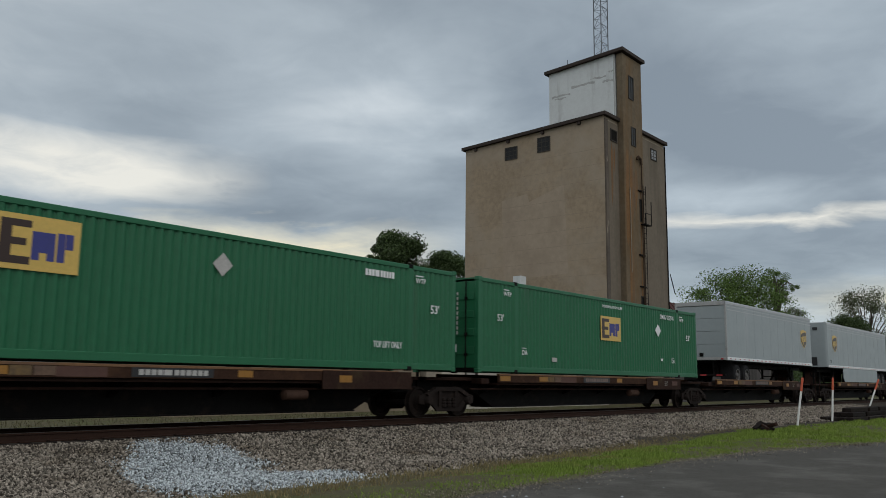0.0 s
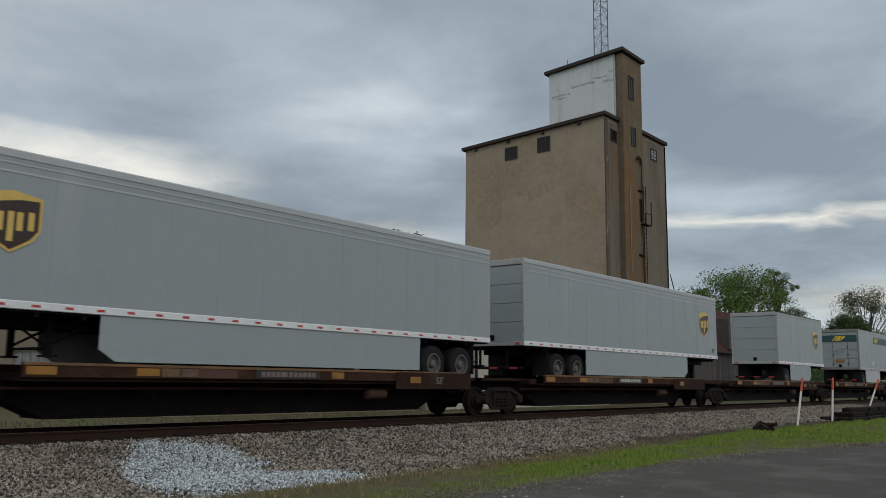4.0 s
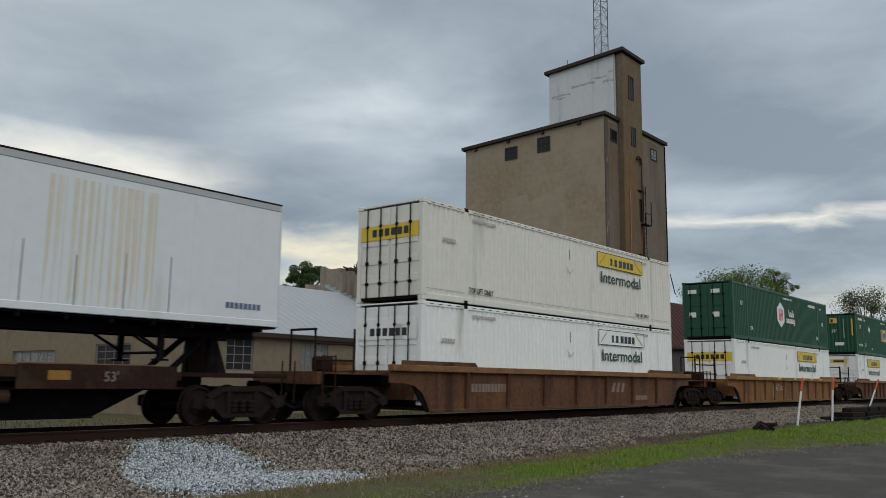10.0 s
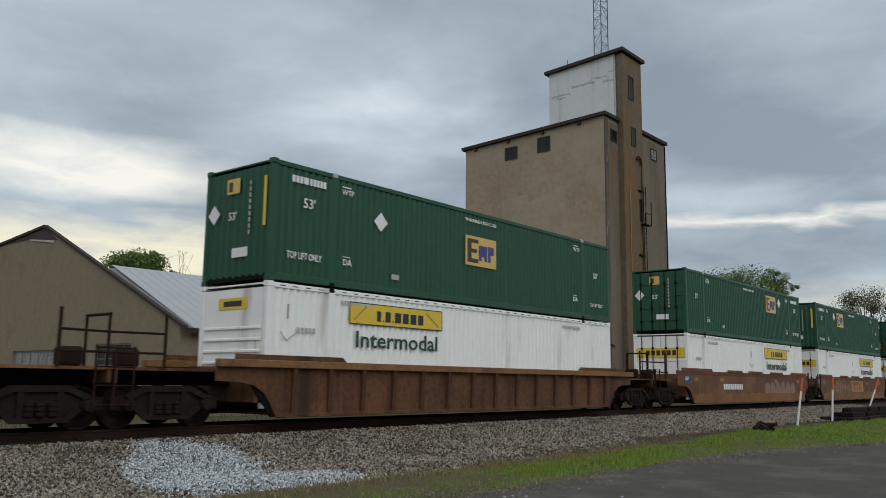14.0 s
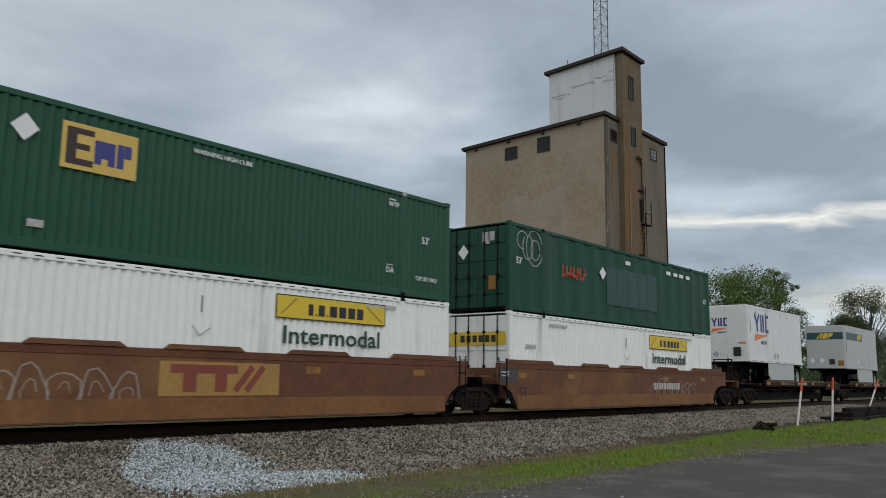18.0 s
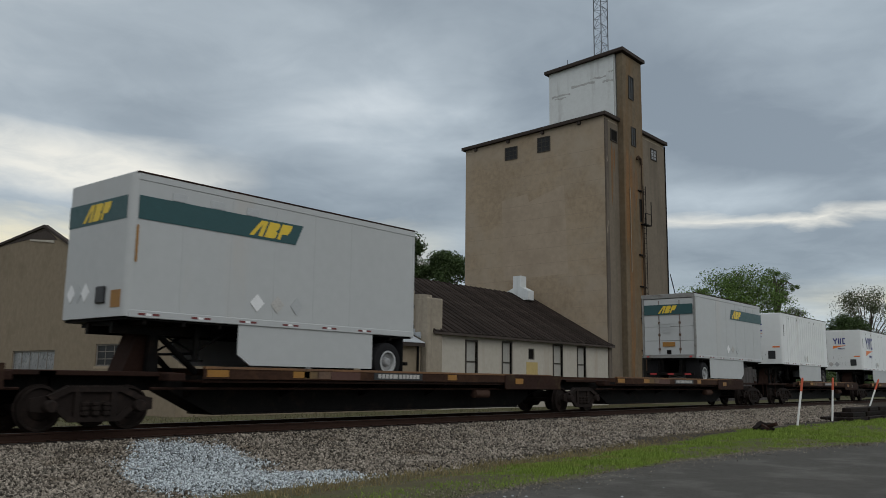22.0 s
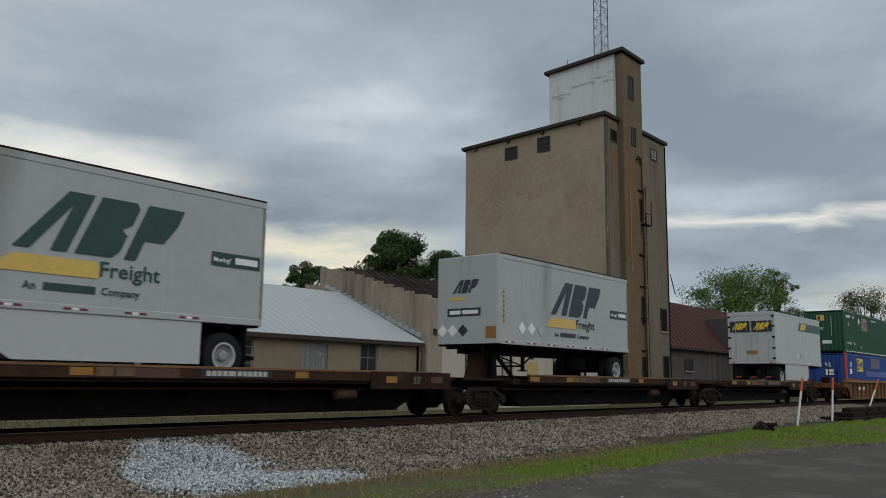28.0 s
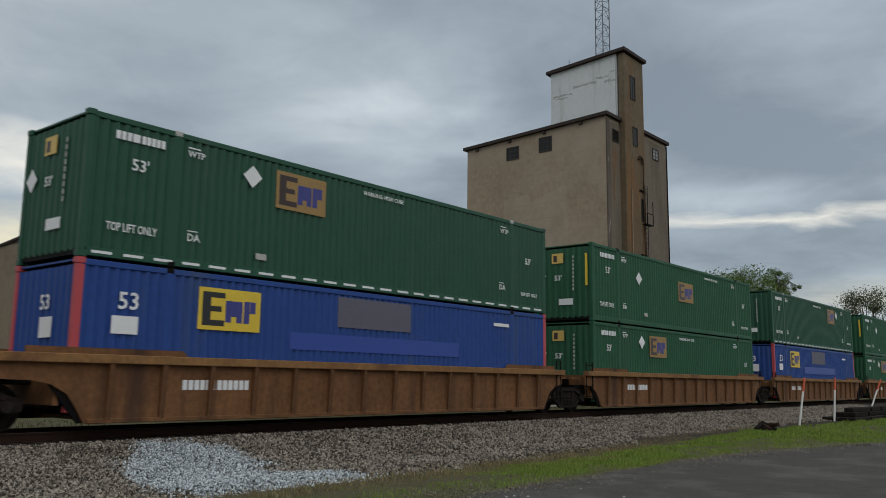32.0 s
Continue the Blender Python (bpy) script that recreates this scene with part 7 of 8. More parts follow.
def hexagon_container(s_left):
    t = container(s_left, UP, GREEN, "green corrugated container with a white hexagon logo", "doors")
    x, z, r = 7.16, 1.64, 0.70
    hexa = part("hexagon_logo", Shape().prism([(x + r * math.sin(a), z + r * math.cos(a)) for a in [math.pi / 3 * i for i in range(6)]], "y", -0.012, -0.007), WHITE, t, "white painted hexagon with red strokes")
    s = Shape()
    for dx in (-0.28, -0.1, 0.1, 0.28):
        s.box(x + dx - 0.05, x + dx + 0.05, -0.016, -0.012, z - 0.34 + 0.1 * abs(dx), z + 0.34 - 0.1 * abs(dx))
    s.bar(x - 0.3, z - 0.06, x + 0.3, z + 0.06, 0.09, -0.012)
    part("red_stroke", s, CRIMSON, hexa)
    s = Shape()
    for i, w in enumerate((0.26, 0.24, 0.26)):
        s.box(8.55 + i * 0.32, 8.55 + i * 0.32 + w * 0.4, -0.012, -0.007, 1.62, 1.9 + (0.12 if i != 1 else 0))
        s.box(8.55 + i * 0.32 + w * 0.4, 8.55 + i * 0.32 + w, -0.012, -0.007, 1.62, 1.72)
        s.box(8.55 + i * 0.32 + w * 0.65, 8.55 + i * 0.32 + w, -0.012, -0.007, 1.62, 1.88)
    for i in range(5):
        a = 8.1 + i * 0.32
        s.box(a, a + 0.11, -0.012, -0.007, 1.25 - (0.12 if i == 4 else 0), 1.52)
        s.box(a + 0.11, a + 0.26, -0.012, -0.007, 1.25, 1.34)
        s.box(a + 0.18, a + 0.28, -0.012, -0.007, 1.25, 1.50)
    part("logo_stroke", s, WHITE, t)
    write("WARNING HIGH CUBE", 7.6, 2.55, 0.11, WHITE, t)
    code_bars(CL - 3.9, 2.45, [0.12] * 4 + [0.2] + [0.12] * 6, 0.15, WHITE, t)
    for x in (2.3, CL - 2.5):
        write("DA", x, 0.55, 0.2, WHITE, t)
    write("WTP", CL - 1.6, 2.42, 0.12, WHITE, t)
    write("53'", CL - 1.25, 1.45, 0.22, WHITE, t)
    write("53'", 1.0, 1.75, 0.2, WHITE, t)
    for k in range(2):
        on_end(t, Shape().box(0.3 + k * 1.2, 0.75 + k * 1.2, -0.062, -0.055, 2.3, 2.5).box(0.35 + k * 1.2, 0.7 + k * 1.2, -0.062, -0.055, 1.1, 1.35), WHITE)
    return t


rolling(hexagon_container(171.05))
rolling(white_container(194.4, BOT, 2.6, face=False))
rolling(green_container(194.4, UP, 7.3, GREEN, "amber", logo_z=1.2, dia=3.65, dia_z=1.9, whc=7.3))
# three articulated smooth-sided wells
for s, le, re in ((217.55, True, False), (236.95, False, False), (256.2, False, True)):
    w = rolling(well_car(s, SMOOTHWELL, False, le, re, 2.0 if le else 1.6, 1.6 if not re else 2.0, top=1.66, label="faded red-brown smooth-sided double-stack well car"))
    write("53", 0.35, 0.55, 0.34, mat("dark_maroon_stencil", (0.035, 0.016, 0.018), 0.7), w, y=-0.104)
    part("charcoal_patch", Shape().box(-0.68, 0.25, -0.106, -0.102, 1.02, 1.46), PATCHGREY, w)
    write("125T", -0.62, 1.2, 0.15, WHITE, w, y=-0.108)
    for x in (0.35, 3.3, 10.8, 14.6):
        part("reflective_patch", Shape().box(x, x + 0.45, -0.106, -0.102, 1.16, 1.32), AMBER, w)
    if s < 230:
        fill = Shape()
        for i in range(6):
            a, z = 9.75 + i * 0.82, 0.74
            fill.prism([(a + 0.40 * (1 + 0.16 * math.sin(3 * k * 0.449 + i)) * math.cos(k * 0.449), z + 0.46 * (1 + 0.12 * math.cos(2 * k * 0.449 + i)) * math.sin(k * 0.449)) for k in range(14)], "y", -0.1035, -0.1005)
        fill_part = part("graffiti_fill", fill, mat("faded_pinkish_spray", (0.24, 0.145, 0.105), 0.8, var=0.25, scale=2), w, "faded pinkish bubble graffiti")
        tagged(fill_part, kind="stuff")
    g = Shape()
    gx = 9.6 if s < 230 else (9.6 if s > 250 else 2.2)
    for i in range(7):
        a, z = gx + 0.35 + i * 0.62, 0.72 + random.uniform(-0.08, 0.08)
        rx_, rz_ = random.uniform(0.30, 0.42), random.uniform(0.34, 0.46)
        for inner in (1.0, 0.45):
            wob = random.uniform(0, 6.3)
            pts = [(a + inner * rx_ * (1 + 0.18 * math.sin(3 * k * 0.524 + wob)) * math.cos(k * 0.524), z + inner * rz_ * (1 + 0.15 * math.cos(2 * k * 0.524 + wob)) * math.sin(k * 0.524)) for k in range(13 if inner == 1.0 else random.randint(5, 10))]
            for p, q in zip(pts, pts[1:]):
                g.bar(p[0], p[1], q[0], q[1], 0.032 if inner == 1.0 else 0.022, -0.101, 0.003)
    part("graffiti_scribble", g, CHALK_FAINT if s > 230 else CHALK_DIM, w, "pale spray-painted scribble")
    if 230 < s < 250:
        p = part("logo_panel", Shape().box(6.95, 10.0, -0.104, -0.101, 0.66, 1.36), mat("weathered_ochre_panel", (0.33, 0.185, 0.050), 0.6, var=0.25, scale=1.2), w, "yellow and red painted logo block")
        q = Shape().box(7.2, 8.85, -0.108, -0.104, 1.12, 1.30).box(7.5, 7.82, -0.108, -0.104, 0.74, 1.12).box(8.28, 8.58, -0.108, -0.104, 0.74, 1.12)
        q.bar(8.80, 0.76, 9.25, 1.28, 0.15, -0.104).bar(9.10, 0.76, 9.55, 1.28, 0.15, -0.104)
        part("logo_stroke", q, mat("brick_red_paint", (0.20, 0.045, 0.03), 0.6), p)
    else:
        code_bars(9.9 if s > 250 else 3.7, 0.8, [0.22] * 4 + [0.3] + [0.22] * 6, 0.26, WHITE if s < 230 else CHALK, w, y=-0.106)
rolling(white_container(217.55, BOT, 9.8))
rolling(green_container(217.55, UP, 10.35, GREEN, "doors", dia=12.46, dia_z=2.25, reversed_marks=3, whc=7.0))
rolling(white_container(237.0, BOT, 9.85))
rolling(green_container(237.0, UP, 4.6, GREEN, "amber"))
rolling(white_container(256.2, BOT, 9.8))


def repainted_container():
    t = container(256.2, UP, GREEN_OLD, "faded green repainted container with graffiti", "doors", 1.05)
    for i in range(5):
        part("touch_up_patch", Shape().box(6.35 + i * 0.86, 7.19 + i * 0.86, 0.002, 0.008, 0.68, 2.12), GREEN_PATCH, t, "blue-grey touch-up paint")
    for k, (cx, cz, rx_, rz_, a0, n) in enumerate(((0.75, 2.35, 0.32, 0.30, 0.5, 10), (1.05, 2.15, 0.30, 0.42, 2.2, 12), (1.45, 2.15, 0.50, 0.60, 1.0, 15), (1.5, 2.1, 0.28, 0.34, 0.0, 13))):
        pts = [(cx + rx_ * math.cos(a0 + i * 0.5), cz + rz_ * math.sin(a0 + i * 0.5)) for i in range(n)]
        g = Shape()
        for p, q in zip(pts, pts[1:]):
            g.bar(p[0], p[1], q[0], q[1], 0.03, 0.008, 0.003)
        tagged(part("graffiti_scribble", g, CHALK, t, "pale chalky scribble"), kind="stuff")
    g = Shape()
    r = random.Random(9)
    for i in range(7):
        a = 3.2 + i * 0.24
        g.bar(a, 1.38, a + r.uniform(0.0, 0.12), 1.82, 0.085, 0.006).bar(a, r.uniform(1.4, 1.75), a + 0.2, r.uniform(1.4, 1.75), 0.08, 0.006)
    tagged(part("graffiti_tag", g, mat("red_spray_paint", (0.40, 0.075, 0.04), 0.8, var=0.3, scale=5), t, "red spray-painted tag"), kind="stuff")
    diamond(t, 6.05, 1.82, 0.25)
    write("53'", 0.35, 1.55, 0.22, WHITE, t)
    write("53'", CL - 0.75, 1.4, 0.2, WHITE, t)
    for x in (7.9, 11.6, 12.3, 12.9, 13.6):
        part("marking", Shape().box(x, x + 0.4, -0.004, 0.008, 2.35, 2.5), WHITE, t)
    on_end(t, Shape().prism([(0.5, 2.0), (0.72, 1.75), (0.94, 2.0), (0.72, 2.25)], "y", -0.065, -0.055), WHITE, "placard")
    on_end(t, Shape().box(1.5, 1.8, -0.062, -0.055, 2.2, 2.6).box(1.75, 2.0, -0.062, -0.055, 2.3, 2.6), CHALK)
    on_end(t, Shape().box(1.75, 2.05, -0.062, -0.055, 0.7, 1.15), AMBER, "reflective_patch")
    return t


rolling(repainted_container())
rolling(freight_trailer(277.4, True, big=True, height=4.13))
rolling(band_trailer(295.65, True, GREYWHITE_T, height=4.14))
rolling(band_trailer(323.22, False, GREYWHITE_T, "roll", height=4.13))
rolling(freight_trailer(335.2, False, ribs=True))
rolling(freight_trailer(352.6, True))
rolling(slant_trailer(370.0, mat("dark_green_logo_paint", (0.012, 0.050, 0.042), 0.45)))
rolling(slant_trailer(387.72, mat("charcoal_blue_logo_paint", (0.016, 0.021, 0.030), 0.45), False))
rolling(band_trailer(413.4, False, GREYWHITE_T, "rods"))
# the last stacks
for i, s in enumerate((427.6, 446.9, 466.3, 485.7)):
    w = rolling(well_car(s, OCHREWELL, True, i == 0, False, 1.9 if i == 0 else 1.6, 1.6, top=1.50, label="orange-brown double-stack well car with ribbed sides"))
    code_bars(2.35, 0.78, [0.14] * 4 + [0.28] + [0.14] * 6, 0.2, WHITE, w, y=-0.102)


def blue_container(s_left):
    t = container(s_left, BOT, BLUE_C, "blue corrugated container with red corner posts", "corrugated", 0.21, RED_POST)
    square_logo(t, 2.68, 1.68, 1.62, 0.90, YELLOW, BLACK, INDIGO)
    write("53", 0.86, 1.98, 0.34, WHITE, t)
    part("placard", Shape().box(0.76, 1.32, -0.009, -0.006, 1.49, 1.84), WHITE, t)
    part("touch_up_patch", Shape().box(6.7, 9.4, 0.004, 0.010, 1.95, 2.70), BLUE_PATCH, t, "mauve-grey touch-up paint")
    part("touch_up_patch", Shape().box(5.2, 11.5, 0.005, 0.010, 1.35, 1.75), mat("fresh_blue_paint", (0.020, 0.055, 0.29), 0.45, var=0.1), t)
    part("marking", Shape().box(13.2, 14.0, -0.009, -0.006, 2.35, 2.45), WHITE, t)
    part("lettering", lettering("53", WHITE, 0.3), None, t, "", end_face(t) @ Matrix.Translation((1.2, -0.006, 1.95)))
    on_end(t, Shape().box(1.25, 1.75, -0.05, -0.045, 1.4, 1.8), WHITE)
    return t


for s in (427.6, 466.3):
    rolling(blue_container(s))
    rolling(green_container(s, UP, 4.6 if s < 430 else 10.4, GREEN, True, reflective=True, logo_z=1.7, dia=None if s < 430 else 12.4, gold=GOLD_OLD))
for s in (446.9, 485.7):
    rolling(green_container(s, BOT, 4.5, GREEN_M, True, logo_z=1.72, size=0.85, gold=GOLD_OLD))
    rolling(green_container(s, UP, 7.4, GREEN_M, "amber", logo_z=1.3, size=0.85, dia=3.7, dia_z=1.9, gold=GOLD_OLD))

# ---- loose stone, grass, trees and small things ----
rng = np.random.default_rng(7)
TREES = (
    (61.6, 42, 16.9, 4.1, LEAF, "dark green broadleaf tree behind the warehouse", 1, dict(n_clumps=100, leaf_n=300, leaf_size=0.30, base=0.09)),
    (74.6, 46, 16.5, 4.2, LEAF, "dark green broadleaf tree behind the warehouse", 2, dict(n_clumps=90, leaf_n=280, leaf_size=0.30, base=0.09)),
    (50.0, 42, 12.4, 2.0, LEAF, "dark green broadleaf tree behind the warehouse", 3, dict(n_clumps=30, leaf_n=220)),
    (44.9, 62, 14.0, 5.0, LEAF_B, "dark green broadleaf tree behind the warehouse", 4, dict(n_clumps=70, leaf_n=300, leaf_size=0.26)),
    (47.5, 58, 14.9, 1.7, LEAF, "bare thin tree behind the warehouse", 5, dict(n_clumps=12, base=0.5, bare=True)),
    (54.6, 58, 12.1, 1.2, LEAF, "dark green broadleaf tree behind the warehouse", 6, dict(n_clumps=16, leaf_n=260)),
    (128.2, 32, 18.7, 8.8, LEAF_B, "fresh green broadleaf tree beyond the elevator", 7, dict(n_clumps=60, leaf_n=260)),
    (153.6, 34, 22.8, 3.3, LEAF_B, "fresh green broadleaf tree beyond the elevator", 8, dict(n_clumps=26, leaf_n=160)),
    (175.8, 38, 17.7, 3.5, BLOSSOM, "pale blossoming tree far down the line", 9, dict(n_clumps=30, leaf_n=110)),
    (182.4, 26, 20.7, 9.1, BLOSSOM, "pale blossoming tree far down the line", 10, dict(n_clumps=46, leaf_n=130)),
    (160.1, 24, 13.8, 5.6, LEAF, "fresh green broadleaf tree beyond the elevator", 12, dict(n_clumps=40, leaf_n=240, base=0.05)),
    (207.4, 24, 17.0, 8.6, LEAF, "fresh green broadleaf tree beyond the elevator", 13, dict(n_clumps=40, leaf_n=240, base=0.05)),
    (160.4, 30, 10.0, 4.5, LEAF, "fresh green broadleaf tree beyond the elevator", 14, dict(n_clumps=30, leaf_n=200, base=0.05)),
)
POSTS = ((34.96, -4.56, 1.93, 0.163), (40.5, -4.39, 1.97, 0.07), (48.67, -3.89, 2.12, 0.4))
PILE, DEBRIS = (42.2, -4.35), (30.10, -4.99)


def heap(name, label, category, verts, faces, material, kind="stuff"):
    """One mesh from arrays of vertices and triangles."""
    me = bpy.data.meshes.new(name)
    me.vertices.add(len(verts))
    me.vertices.foreach_set("co", np.asarray(verts, dtype=np.float32).ravel())
    nf = len(faces)
    me.loops.add(nf * 3)
    me.loops.foreach_set("vertex_index", np.asarray(faces, dtype=np.int32).ravel())
    me.polygons.add(nf)
    me.polygons.foreach_set("loop_start", np.arange(nf, dtype=np.int32) * 3)
    me.update(calc_edges=True)
    me.materials.append(material)
    return me if kind is None else tagged(new(name, me), label, category, kind=kind)


OCTA_V = np.array([(1, 0, 0), (-1, 0, 0), (0, 1, 0), (0, -1, 0), (0, 0, 1), (0, 0, -1)], float)
OCTA_F = np.array([(0, 2, 4), (2, 1, 4), (1, 3, 4), (3, 0, 4), (2, 0, 5), (1, 2, 5), (3, 1, 5), (0, 3, 5)])


def stones(x, y, size, lift=0.35):
    """Angular stones at the places x, y."""
    n = len(x)
    z = np.array([bed_height(a, b) for a, b in zip(x, y)])
    v = OCTA_V[None] * rng.uniform(0.55, 1.15, (n, 6, 1)) * size[:, None, None]
    v *= rng.uniform(0.6, 1.2, (n, 1, 3))
    a, b = rng.uniform(0, 6.28, n), rng.uniform(-1.2, 1.2, n)
    ca, sa, cb, sb = np.cos(a), np.sin(a), np.cos(b), np.sin(b)
    vx, vy, vz = v[..., 0], v[..., 1], v[..., 2]
    vy, vz = vy * cb[:, None] - vz * sb[:, None], vy * sb[:, None] + vz * cb[:, None]
    vx, vy = vx * ca[:, None] - vy * sa[:, None], vx * sa[:, None] + vy * ca[:, None]
    out = np.stack([vx + x[:, None], vy + y[:, None], vz + (z + size * lift)[:, None]], -1)
    f = OCTA_F[None] + (np.arange(n) * 6)[:, None, None]
    return out.reshape(-1, 3), f.reshape(-1, 3)


def pale_patch(x, y):
    """How far inside the spill of pale stone a place lies, above 0 when inside."""
    def oval(cx, cy, ux, uy, half_long, half_wide):
        p, q = (x - cx) * ux + (y - cy) * uy, -(x - cx) * uy + (y - cy) * ux
        return 1 - (p / half_long) ** 2 - (q / half_wide) ** 2
    ragged = 0.20 * np.sin(x * 3.1 + y * 1.7) * np.sin(y * 2.3 - x) + 0.12 * np.sin(x * 7.0 - y * 4.0)
    return np.maximum(oval(8.55, -2.9, 0.45, 0.89, 2.9, 1.2), oval(8.9, -4.55, 0.86, -0.51, 1.75, 0.95)) + ragged


def scatter(n, x0, x1, y0, y1, near):
    """Places thick near the camera and thinner far off."""
    x = x0 + (x1 - x0) * rng.random(n) ** near
    return x, rng.uniform(y0, y1, n)


sx, sy = scatter(150000, 3.5, 62, -6.4, 0.0, 1.9)
GRASS_TOP = ((6.5, 9, 11.5, 13.4, 16, 20, 26, 31, 46, 75), (-6.3, -5.8, -5.8, -5.6, -5.5, -5.0, -4.1, -3.8, -4.0, -4.0))
edge = np.interp(sx, *GRASS_TOP) + np.interp(sx, (8, 12, 16, 24, 30), (0.1, 0.35, 0.65, 0.65, 0.15)) + 0.2 * np.sin(sx * 0.9) + 0.15 * np.sin(sx * 2.3 + 1)
thin = rng.random(len(sx)) < np.clip((sy - edge + 0.5) / 1.0, 0, 1)
pale = pale_patch(sx, sy) + rng.normal(0, 0.22, len(sx)) > 0
keep = thin & ~pale
size = (0.013 + 0.028 * rng.random(len(sx)) ** 1.7) * (1 + 0.014 * (sx - 4))
heap("ballast_stones", "loose brown-grey ballast stones beside the track", "stones", *stones(sx[keep], sy[keep], size[keep]), STONE)
px_, py_ = rng.uniform(5.5, 14, 52000), rng.uniform(-6.8, 0.0, 52000)
inside = (pale_patch(px_, py_) + rng.normal(0, 0.22, len(px_)) > 0)
heap("pale_gravel", "spilled pale grey crushed limestone on the ballast", "gravel", *stones(px_[inside], py_[inside], rng.uniform(0.016, 0.034, inside.sum()), 0.55), STONE_L)


def blades(n, x, y, z, height, width):
    """Grass blades as bent strips of two triangles."""
    a = rng.uniform(0, 6.28, n)
    lean = rng.uniform(0.1, 0.7, n) * height
    la = rng.uniform(0, 6.28, n)
    dx_, dy_ = np.cos(a) * width, np.sin(a) * width
    p0 = np.stack([x - dx_, y - dy_, z], -1)
    p1 = np.stack([x + dx_, y + dy_, z], -1)
    p2 = np.stack([x + dx_ * 0.5 + np.cos(la) * lean * 0.4, y + dy_ * 0.5 + np.sin(la) * lean * 0.4, z + height * 0.6], -1)
    p3 = np.stack([x + np.cos(la) * lean, y + np.sin(la) * lean, z + height], -1)
    v = np.stack([p0, p1, p2, p3], 1).reshape(-1, 3)
    f = np.array([(0, 1, 2), (0, 2, 3)])[None] + (np.arange(n) * 4)[:, None, None]
    return v, f.reshape(-1, 3)


def turf(n, x0, x1, power):
    x = x0 + (x1 - x0) * rng.random(n) ** power
    lo = np.array([road_edge(a) for a in x]) - 0.30
    hi = np.interp(x, *GRASS_TOP) + 0.12 * np.sin(x * 1.1) + 0.08 * np.sin(x * 3.7)
    y = lo + (hi - lo) * rng.beta(1.5, 1.2, n)
    clump = np.sin(x * 2.1 + np.sin(y * 3.0)) * np.sin(y * 2.7 + x * 0.6) + 0.6 * np.sin(x * 0.45 + 1.0)
    dense = np.clip((x - 7.0) / 8.0, 0.10, 1.0)
    ok = rng.random(n) < np.clip(0.55 + 0.45 * clump, 0.06, 1) * dense
    x, y, clump = x[ok], y[ok], clump[ok]
    z = np.array([shoulder(a, b) for a, b in zip(x, y)]) - 0.035
    h = rng.uniform(0.03, 0.075, len(x)) * (1 + 0.5 * np.clip(clump, 0, 1)) * (1 + 0.012 * x)
    h *= np.clip((hi[ok] - y) / 0.9, 0.25, 1.0) * np.clip((y - lo[ok]) / 0.7, 0.35, 1.0)
    return blades(len(x), x, y, z, h, rng.uniform(0.004, 0.009, len(x)) * (1 + 0.06 * x))


heap("verge_grass", "fresh green grass on the verge between ballast and road", "grass", *turf(240000, 6.5, 75, 1.7), BLADE)
gx_ = rng.uniform(6, 34, 9000)
gy_ = np.interp(gx_, *GRASS_TOP) + rng.normal(0.15, 0.35, 9000)
gz_ = np.array([shoulder(a, b) for a, b in zip(gx_, gy_)]) - 0.03
heap("dry_grass", "dry straw-coloured grass tufts at the ballast's foot", "grass", *blades(9000, gx_, gy_, gz_, rng.uniform(0.03, 0.10, 9000), rng.uniform(0.004, 0.010, 9000)), BLADE_DRY)
# rough grass beyond the track
fx_, fy_ = rng.uniform(2, 62, 9000), rng.uniform(9.5, 14.6, 9000)
heap("far_side_grass", "rough yellowish grass between track and warehouses", "grass", *blades(9000, fx_, fy_, np.full(9000, GROUND_Z - 0.03), rng.uniform(0.05, 0.16, 9000), rng.uniform(0.012, 0.03, 9000)),
     mat("yellowish_rough_grass", (0.115, 0.105, 0.05), 0.8, var=0.25, scale=1.5, island=0.4))


# crumbs of stone and dirt along the asphalt's broken edge
ex_ = 7.0 + 21 * rng.random(9000) ** 1.5
ey_ = np.array([road_edge(a) for a in ex_]) + rng.normal(0.15, 0.42, 9000)
ev, ef = stones(ex_, ey_, rng.uniform(0.005, 0.014, 9000) * (1 + 0.03 * (ex_ - 7)), 0.2)
ev[:, 2] += np.repeat(np.where(ey_ < np.array([road_edge(a) for a in ex_]), GROUND_Z + 0.035, GROUND_Z + 0.0) - np.array([bed_height(a, c) for a, c in zip(ex_, ey_)]), 6)
heap("edge_gravel", "small brown-grey stones along the crumbling asphalt edge", "gravel", ev, ef, STONE)


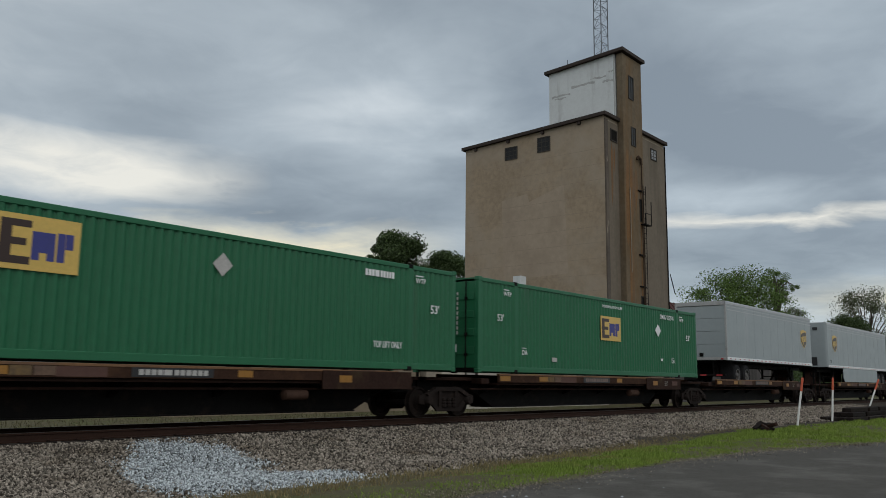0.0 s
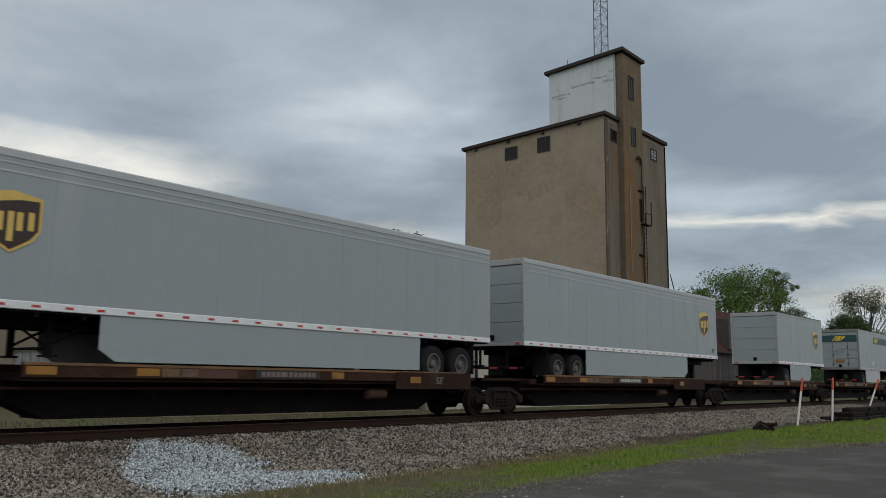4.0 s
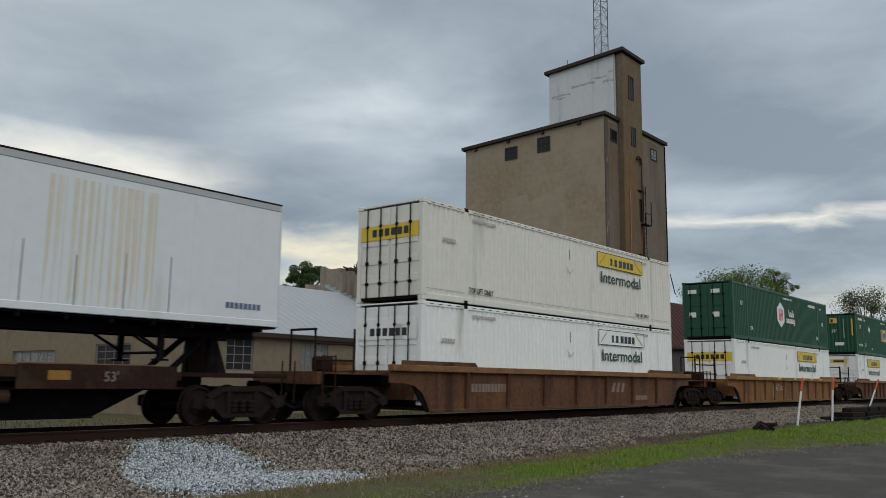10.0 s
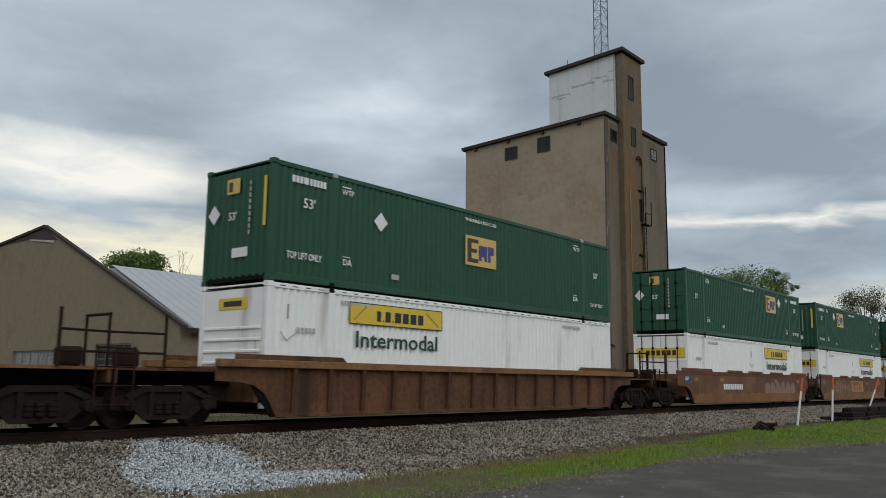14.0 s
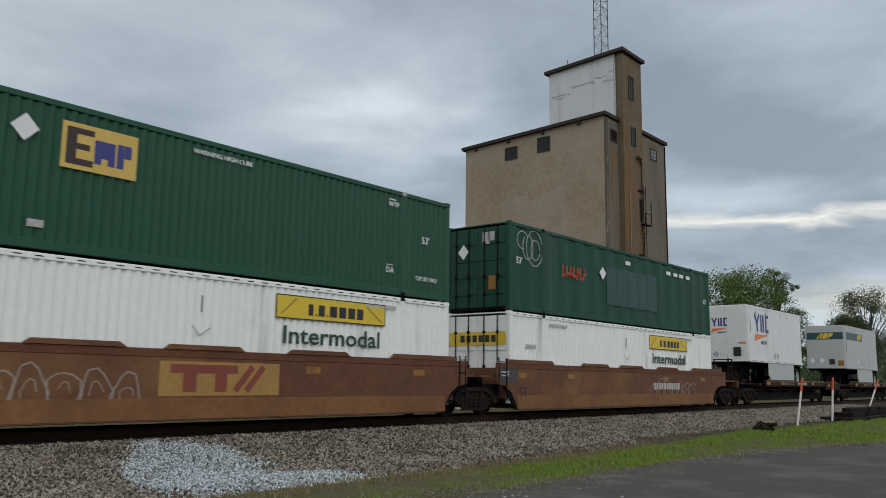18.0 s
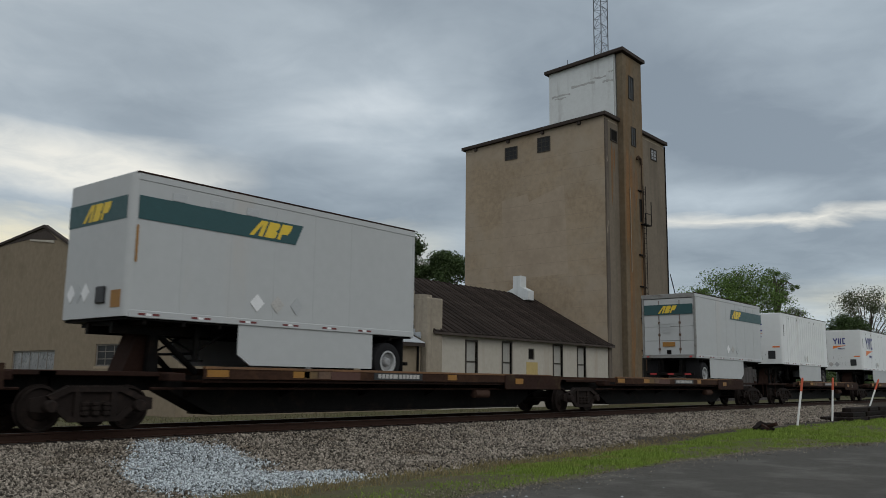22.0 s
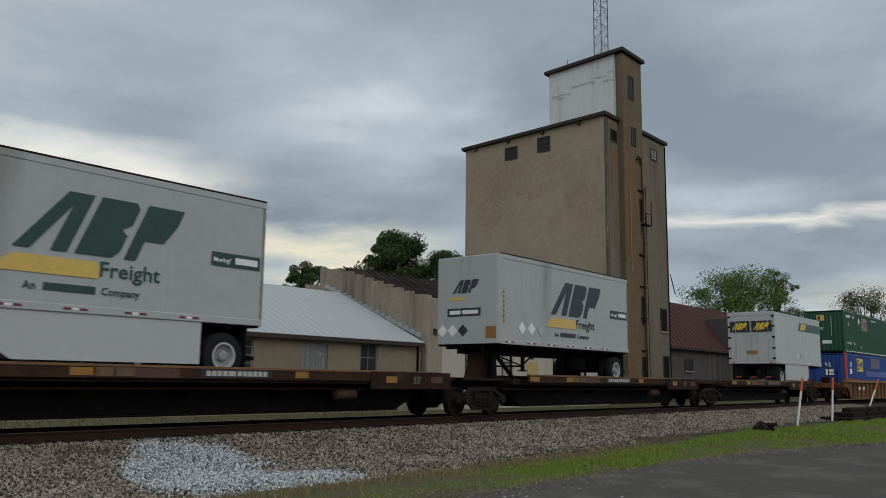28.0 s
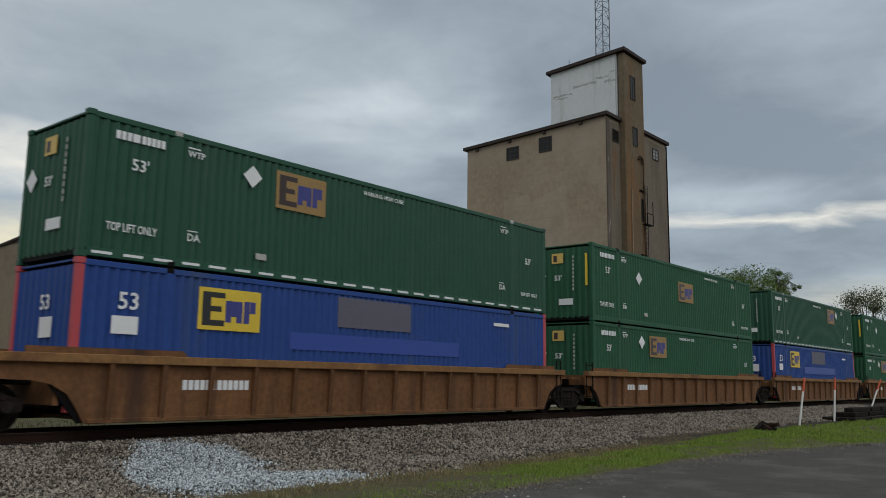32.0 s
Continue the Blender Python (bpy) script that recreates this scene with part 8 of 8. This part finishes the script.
def tree(x, y, height, spread_r, leaf, label, seed, base=0.25, n_clumps=26, leaf_n=170, leaf_size=0.235, flat=0.8, bare=False):
    """Tapered trunk, forking limbs and a ragged crown of leaf clumps."""
    r = np.random.default_rng(seed)
    base = max(base, 1 - 2.1 * spread_r / height) if base > 0.1 else base
    t = thing("tree", label, "tree", Matrix.Translation((x, y, GROUND_Z - 0.1)), "trees")
    tr = height * (base + 0.18)
    s = Shape()
    k = 0.05 if bare else 0.5
    s.rod((0, 0, 0), (0.1, 0.05, tr), 0.045 * height * k, 9, 0.03 * height * k * (0.4 if bare else 1))
    part("trunk", s, BARK, t)
    limbs, tips = Shape(), []
    n_clumps = int(n_clumps * 1.5)
    for i in range(n_clumps):
        a = r.uniform(0, 6.283)
        el = r.uniform(0.0, 1.0)
        zz = height * (base + (0.97 - base) * el)
        prof = math.sqrt(max(0.05, 1 - (2 * (el - 0.42)) ** 2 * flat)) if el < 0.95 else 0.35
        rr = spread_r * prof * (r.uniform(0.25, 1.0) if i % 4 else r.uniform(0.85, 1.10))
        tip = Vector((rr * math.cos(a), rr * math.sin(a), zz))
        tips.append(tip)
        root = Vector((0.05, 0.02, tr * r.uniform(0.55, 1.0)))
        mid_ = root.lerp(tip, 0.5) + Vector((r.uniform(-0.3, 0.3), r.uniform(-0.3, 0.3), (0.02 if bare else 0.06) * height))
        limbs.rod(root, mid_, 0.012 * height * k, 5, 0.008 * height * k)
        limbs.rod(mid_, tip, 0.008 * height * k, 5, 0.02)
    part("branchwork", limbs, BARK, t)
    if bare:
        return t
    vs, fs, k = [], [], 0
    per = int(leaf_n * 1.9)
    leaf_size = leaf_size * max(0.75, min(1.25, spread_r / 5.0))
    for tip in tips:
        c = np.array(tip)
        cr = spread_r * r.uniform(0.16, 0.40)
        d = r.normal(0, 1, (per, 3))
        d /= np.linalg.norm(d, axis=1)[:, None]
        pts = c + d * cr * r.random((per, 1)) ** 0.45 * np.array([1.0, 1.0, 0.75])
        u = r.normal(0, 1, (per, 3))
        u /= np.linalg.norm(u, axis=1)[:, None]
        w = np.cross(u, r.normal(0, 1, (per, 3)))
        w /= np.linalg.norm(w, axis=1)[:, None] + 1e-6
        ls = leaf_size * r.uniform(0.5, 1.2, (per, 1))
        q = np.stack([pts - u * ls * 0.5, pts + w * ls * 0.32, pts + u * ls * 0.5, pts - w * ls * 0.32], 1)
        vs.append(q.reshape(-1, 3))
        base_i = (k + np.arange(per) * 4)[:, None, None]
        fs.append((np.array([(0, 1, 2), (0, 2, 3)])[None] + base_i).reshape(-1, 3))
        k += per * 4
    crown = new("crown", heap("crown", "", "", np.concatenate(vs), np.concatenate(fs), leaf, None))
    crown.parent = t
    return t


for x, y, h, r, leaf, label, seed, kw in TREES:
    tree(x, y, h, r, leaf, label, seed, **kw)


def hedge(x0, x1, y0, y1, h, seed, leaf, label):
    r = np.random.default_rng(seed)
    n = 26000
    p = np.stack([r.uniform(x0, x1, n), r.uniform(y0, y1, n), np.zeros(n)], -1)
    top = h * (0.75 + 0.25 * np.sin(p[:, 0] * 0.5) * np.sin(p[:, 1] * 0.4 + 1) + 0.12 * np.sin(p[:, 0] * 1.7))
    p[:, 2] = GROUND_Z + top * r.random(n) ** 0.6
    u = r.normal(0, 1, (n, 3))
    w = r.normal(0, 1, (n, 3))
    u /= np.linalg.norm(u, axis=1)[:, None]
    w /= np.linalg.norm(w, axis=1)[:, None]
    ls = r.uniform(0.25, 0.65, (n, 1))
    q = np.stack([p - u * ls * 0.5, p + w * ls * 0.35, p + u * ls * 0.5], 1).reshape(-1, 3)
    return heap("far_thicket", label, "shrubs", q, np.arange(n * 3).reshape(-1, 3), leaf)


hedge(112, 190, 14, 30, 6.0, 5, LEAF, "dark green thicket along the far side of the line")
hedge(-20, 260, 70, 84, 7.0, 6, LEAF, "distant dark green belt of trees and bushes")
hedge(100, 240, -40, 6, 2.0, 8, LEAF, "low bushes far down the line")


def marker_post(x, y, height, lean, label):
    tip = Matrix.Rotation(math.atan(lean), 4, Vector((0.77, 0.637, 0)))
    t = thing("marker_post", label, "post", Matrix.Translation((x, y, GROUND_Z - 0.02)) @ tip, "marker posts by the track")
    part("shaft", Shape().rod((0, 0, 0), (0, 0, height * 0.72), 0.042, 10), POSTWHITE, t, "white plastic shaft")
    part("cap", Shape().lathe([(height * 0.72, 0.045), (height * 0.97, 0.045), (height, 0.03)], (0, 0, 0), "z", 10), POSTRED, t, "orange-red reflective cap")


for x, y, h, lean in POSTS:
    marker_post(x, y, h, lean, "white marker post with an orange-red cap, leaning" if abs(lean) > 0.1 else "white marker post with an orange-red cap")


def sleeper_pile():
    r = random.Random(3)
    for layer, n_along, n_across, x0 in ((0, 4, 4, 0.0), (1, 3, 3, 0.7), (2, 3, 2, 1.5)):
        for i in range(n_along):
            for j in range(n_across):
                at = (PILE[0] + x0 + i * 2.55 + r.uniform(-0.15, 0.15), PILE[1] + (j - n_across / 2) * 0.36 + r.uniform(-0.08, 0.08), GROUND_Z - 0.01 + 0.195 * layer)
                t = thing("old_sleeper", "dark weathered timber sleeper lying in a pile", "sleeper", Matrix.Translation(at) @ Matrix.Rotation(r.uniform(-0.06, 0.06), 4, "Z"), "old sleepers in the pile")
                part("timber", Shape().box(-1.25, 1.25, -0.13, 0.13, 0, 0.19, 0.02), TIE, t)
                part("spike_plate", Shape().box(-0.8, -0.6, -0.1, 0.1, 0.19, 0.194), RAILSTEEL, t)


sleeper_pile()


def scrap_lump():
    t = thing("scrap_heap", "small heap of rusty dark scrap on the verge", "scrap", Matrix.Translation((DEBRIS[0], DEBRIS[1], GROUND_Z)))
    r = random.Random(11)
    for i in range(9):
        p = part("scrap_piece", Shape().box(-0.28, 0.28, -0.07, 0.07, -0.05, 0.07, 0.02), RAILSTEEL if i % 2 else TIE, t,
                 at=Matrix.Translation((r.uniform(-0.45, 0.45), r.uniform(-0.25, 0.25), 0.06 + r.uniform(0, 0.16))) @ Euler((r.uniform(-0.5, 0.5), r.uniform(-0.4, 0.4), r.uniform(0, 3))).to_matrix().to_4x4())


scrap_lump()
for i in range(14):
    a, b = random.uniform(9.5, 13), random.uniform(-9.6, -8.3)
    part_ = thing("loose_stone", "single pale stone lying on the asphalt edge", "stone", Matrix.Translation((a, b, GROUND_Z + 0.01)), "loose stones")
    part("stone", Shape().lathe([(0.0, 0.02), (0.015, 0.03), (0.03, 0.012)], (0, 0, 0), "z", 6), STONE_L, part_)


def gone(t):
    """Metres that the train has rolled by t seconds: steady at first, a little faster towards the end."""
    return 13.02 * t + (0.011667 * (t - 15) ** 2 if t > 15 else 0.0)


def motions():
    """The train rolls by from far right to near left; every car and load keeps its place in it."""
    for ob in MOVING:
        x, y, z = ob.location
        walk(ob, [(t, Matrix.Translation((x - gone(t), y, z))) for t in range(0, 33, 4)])


motions()
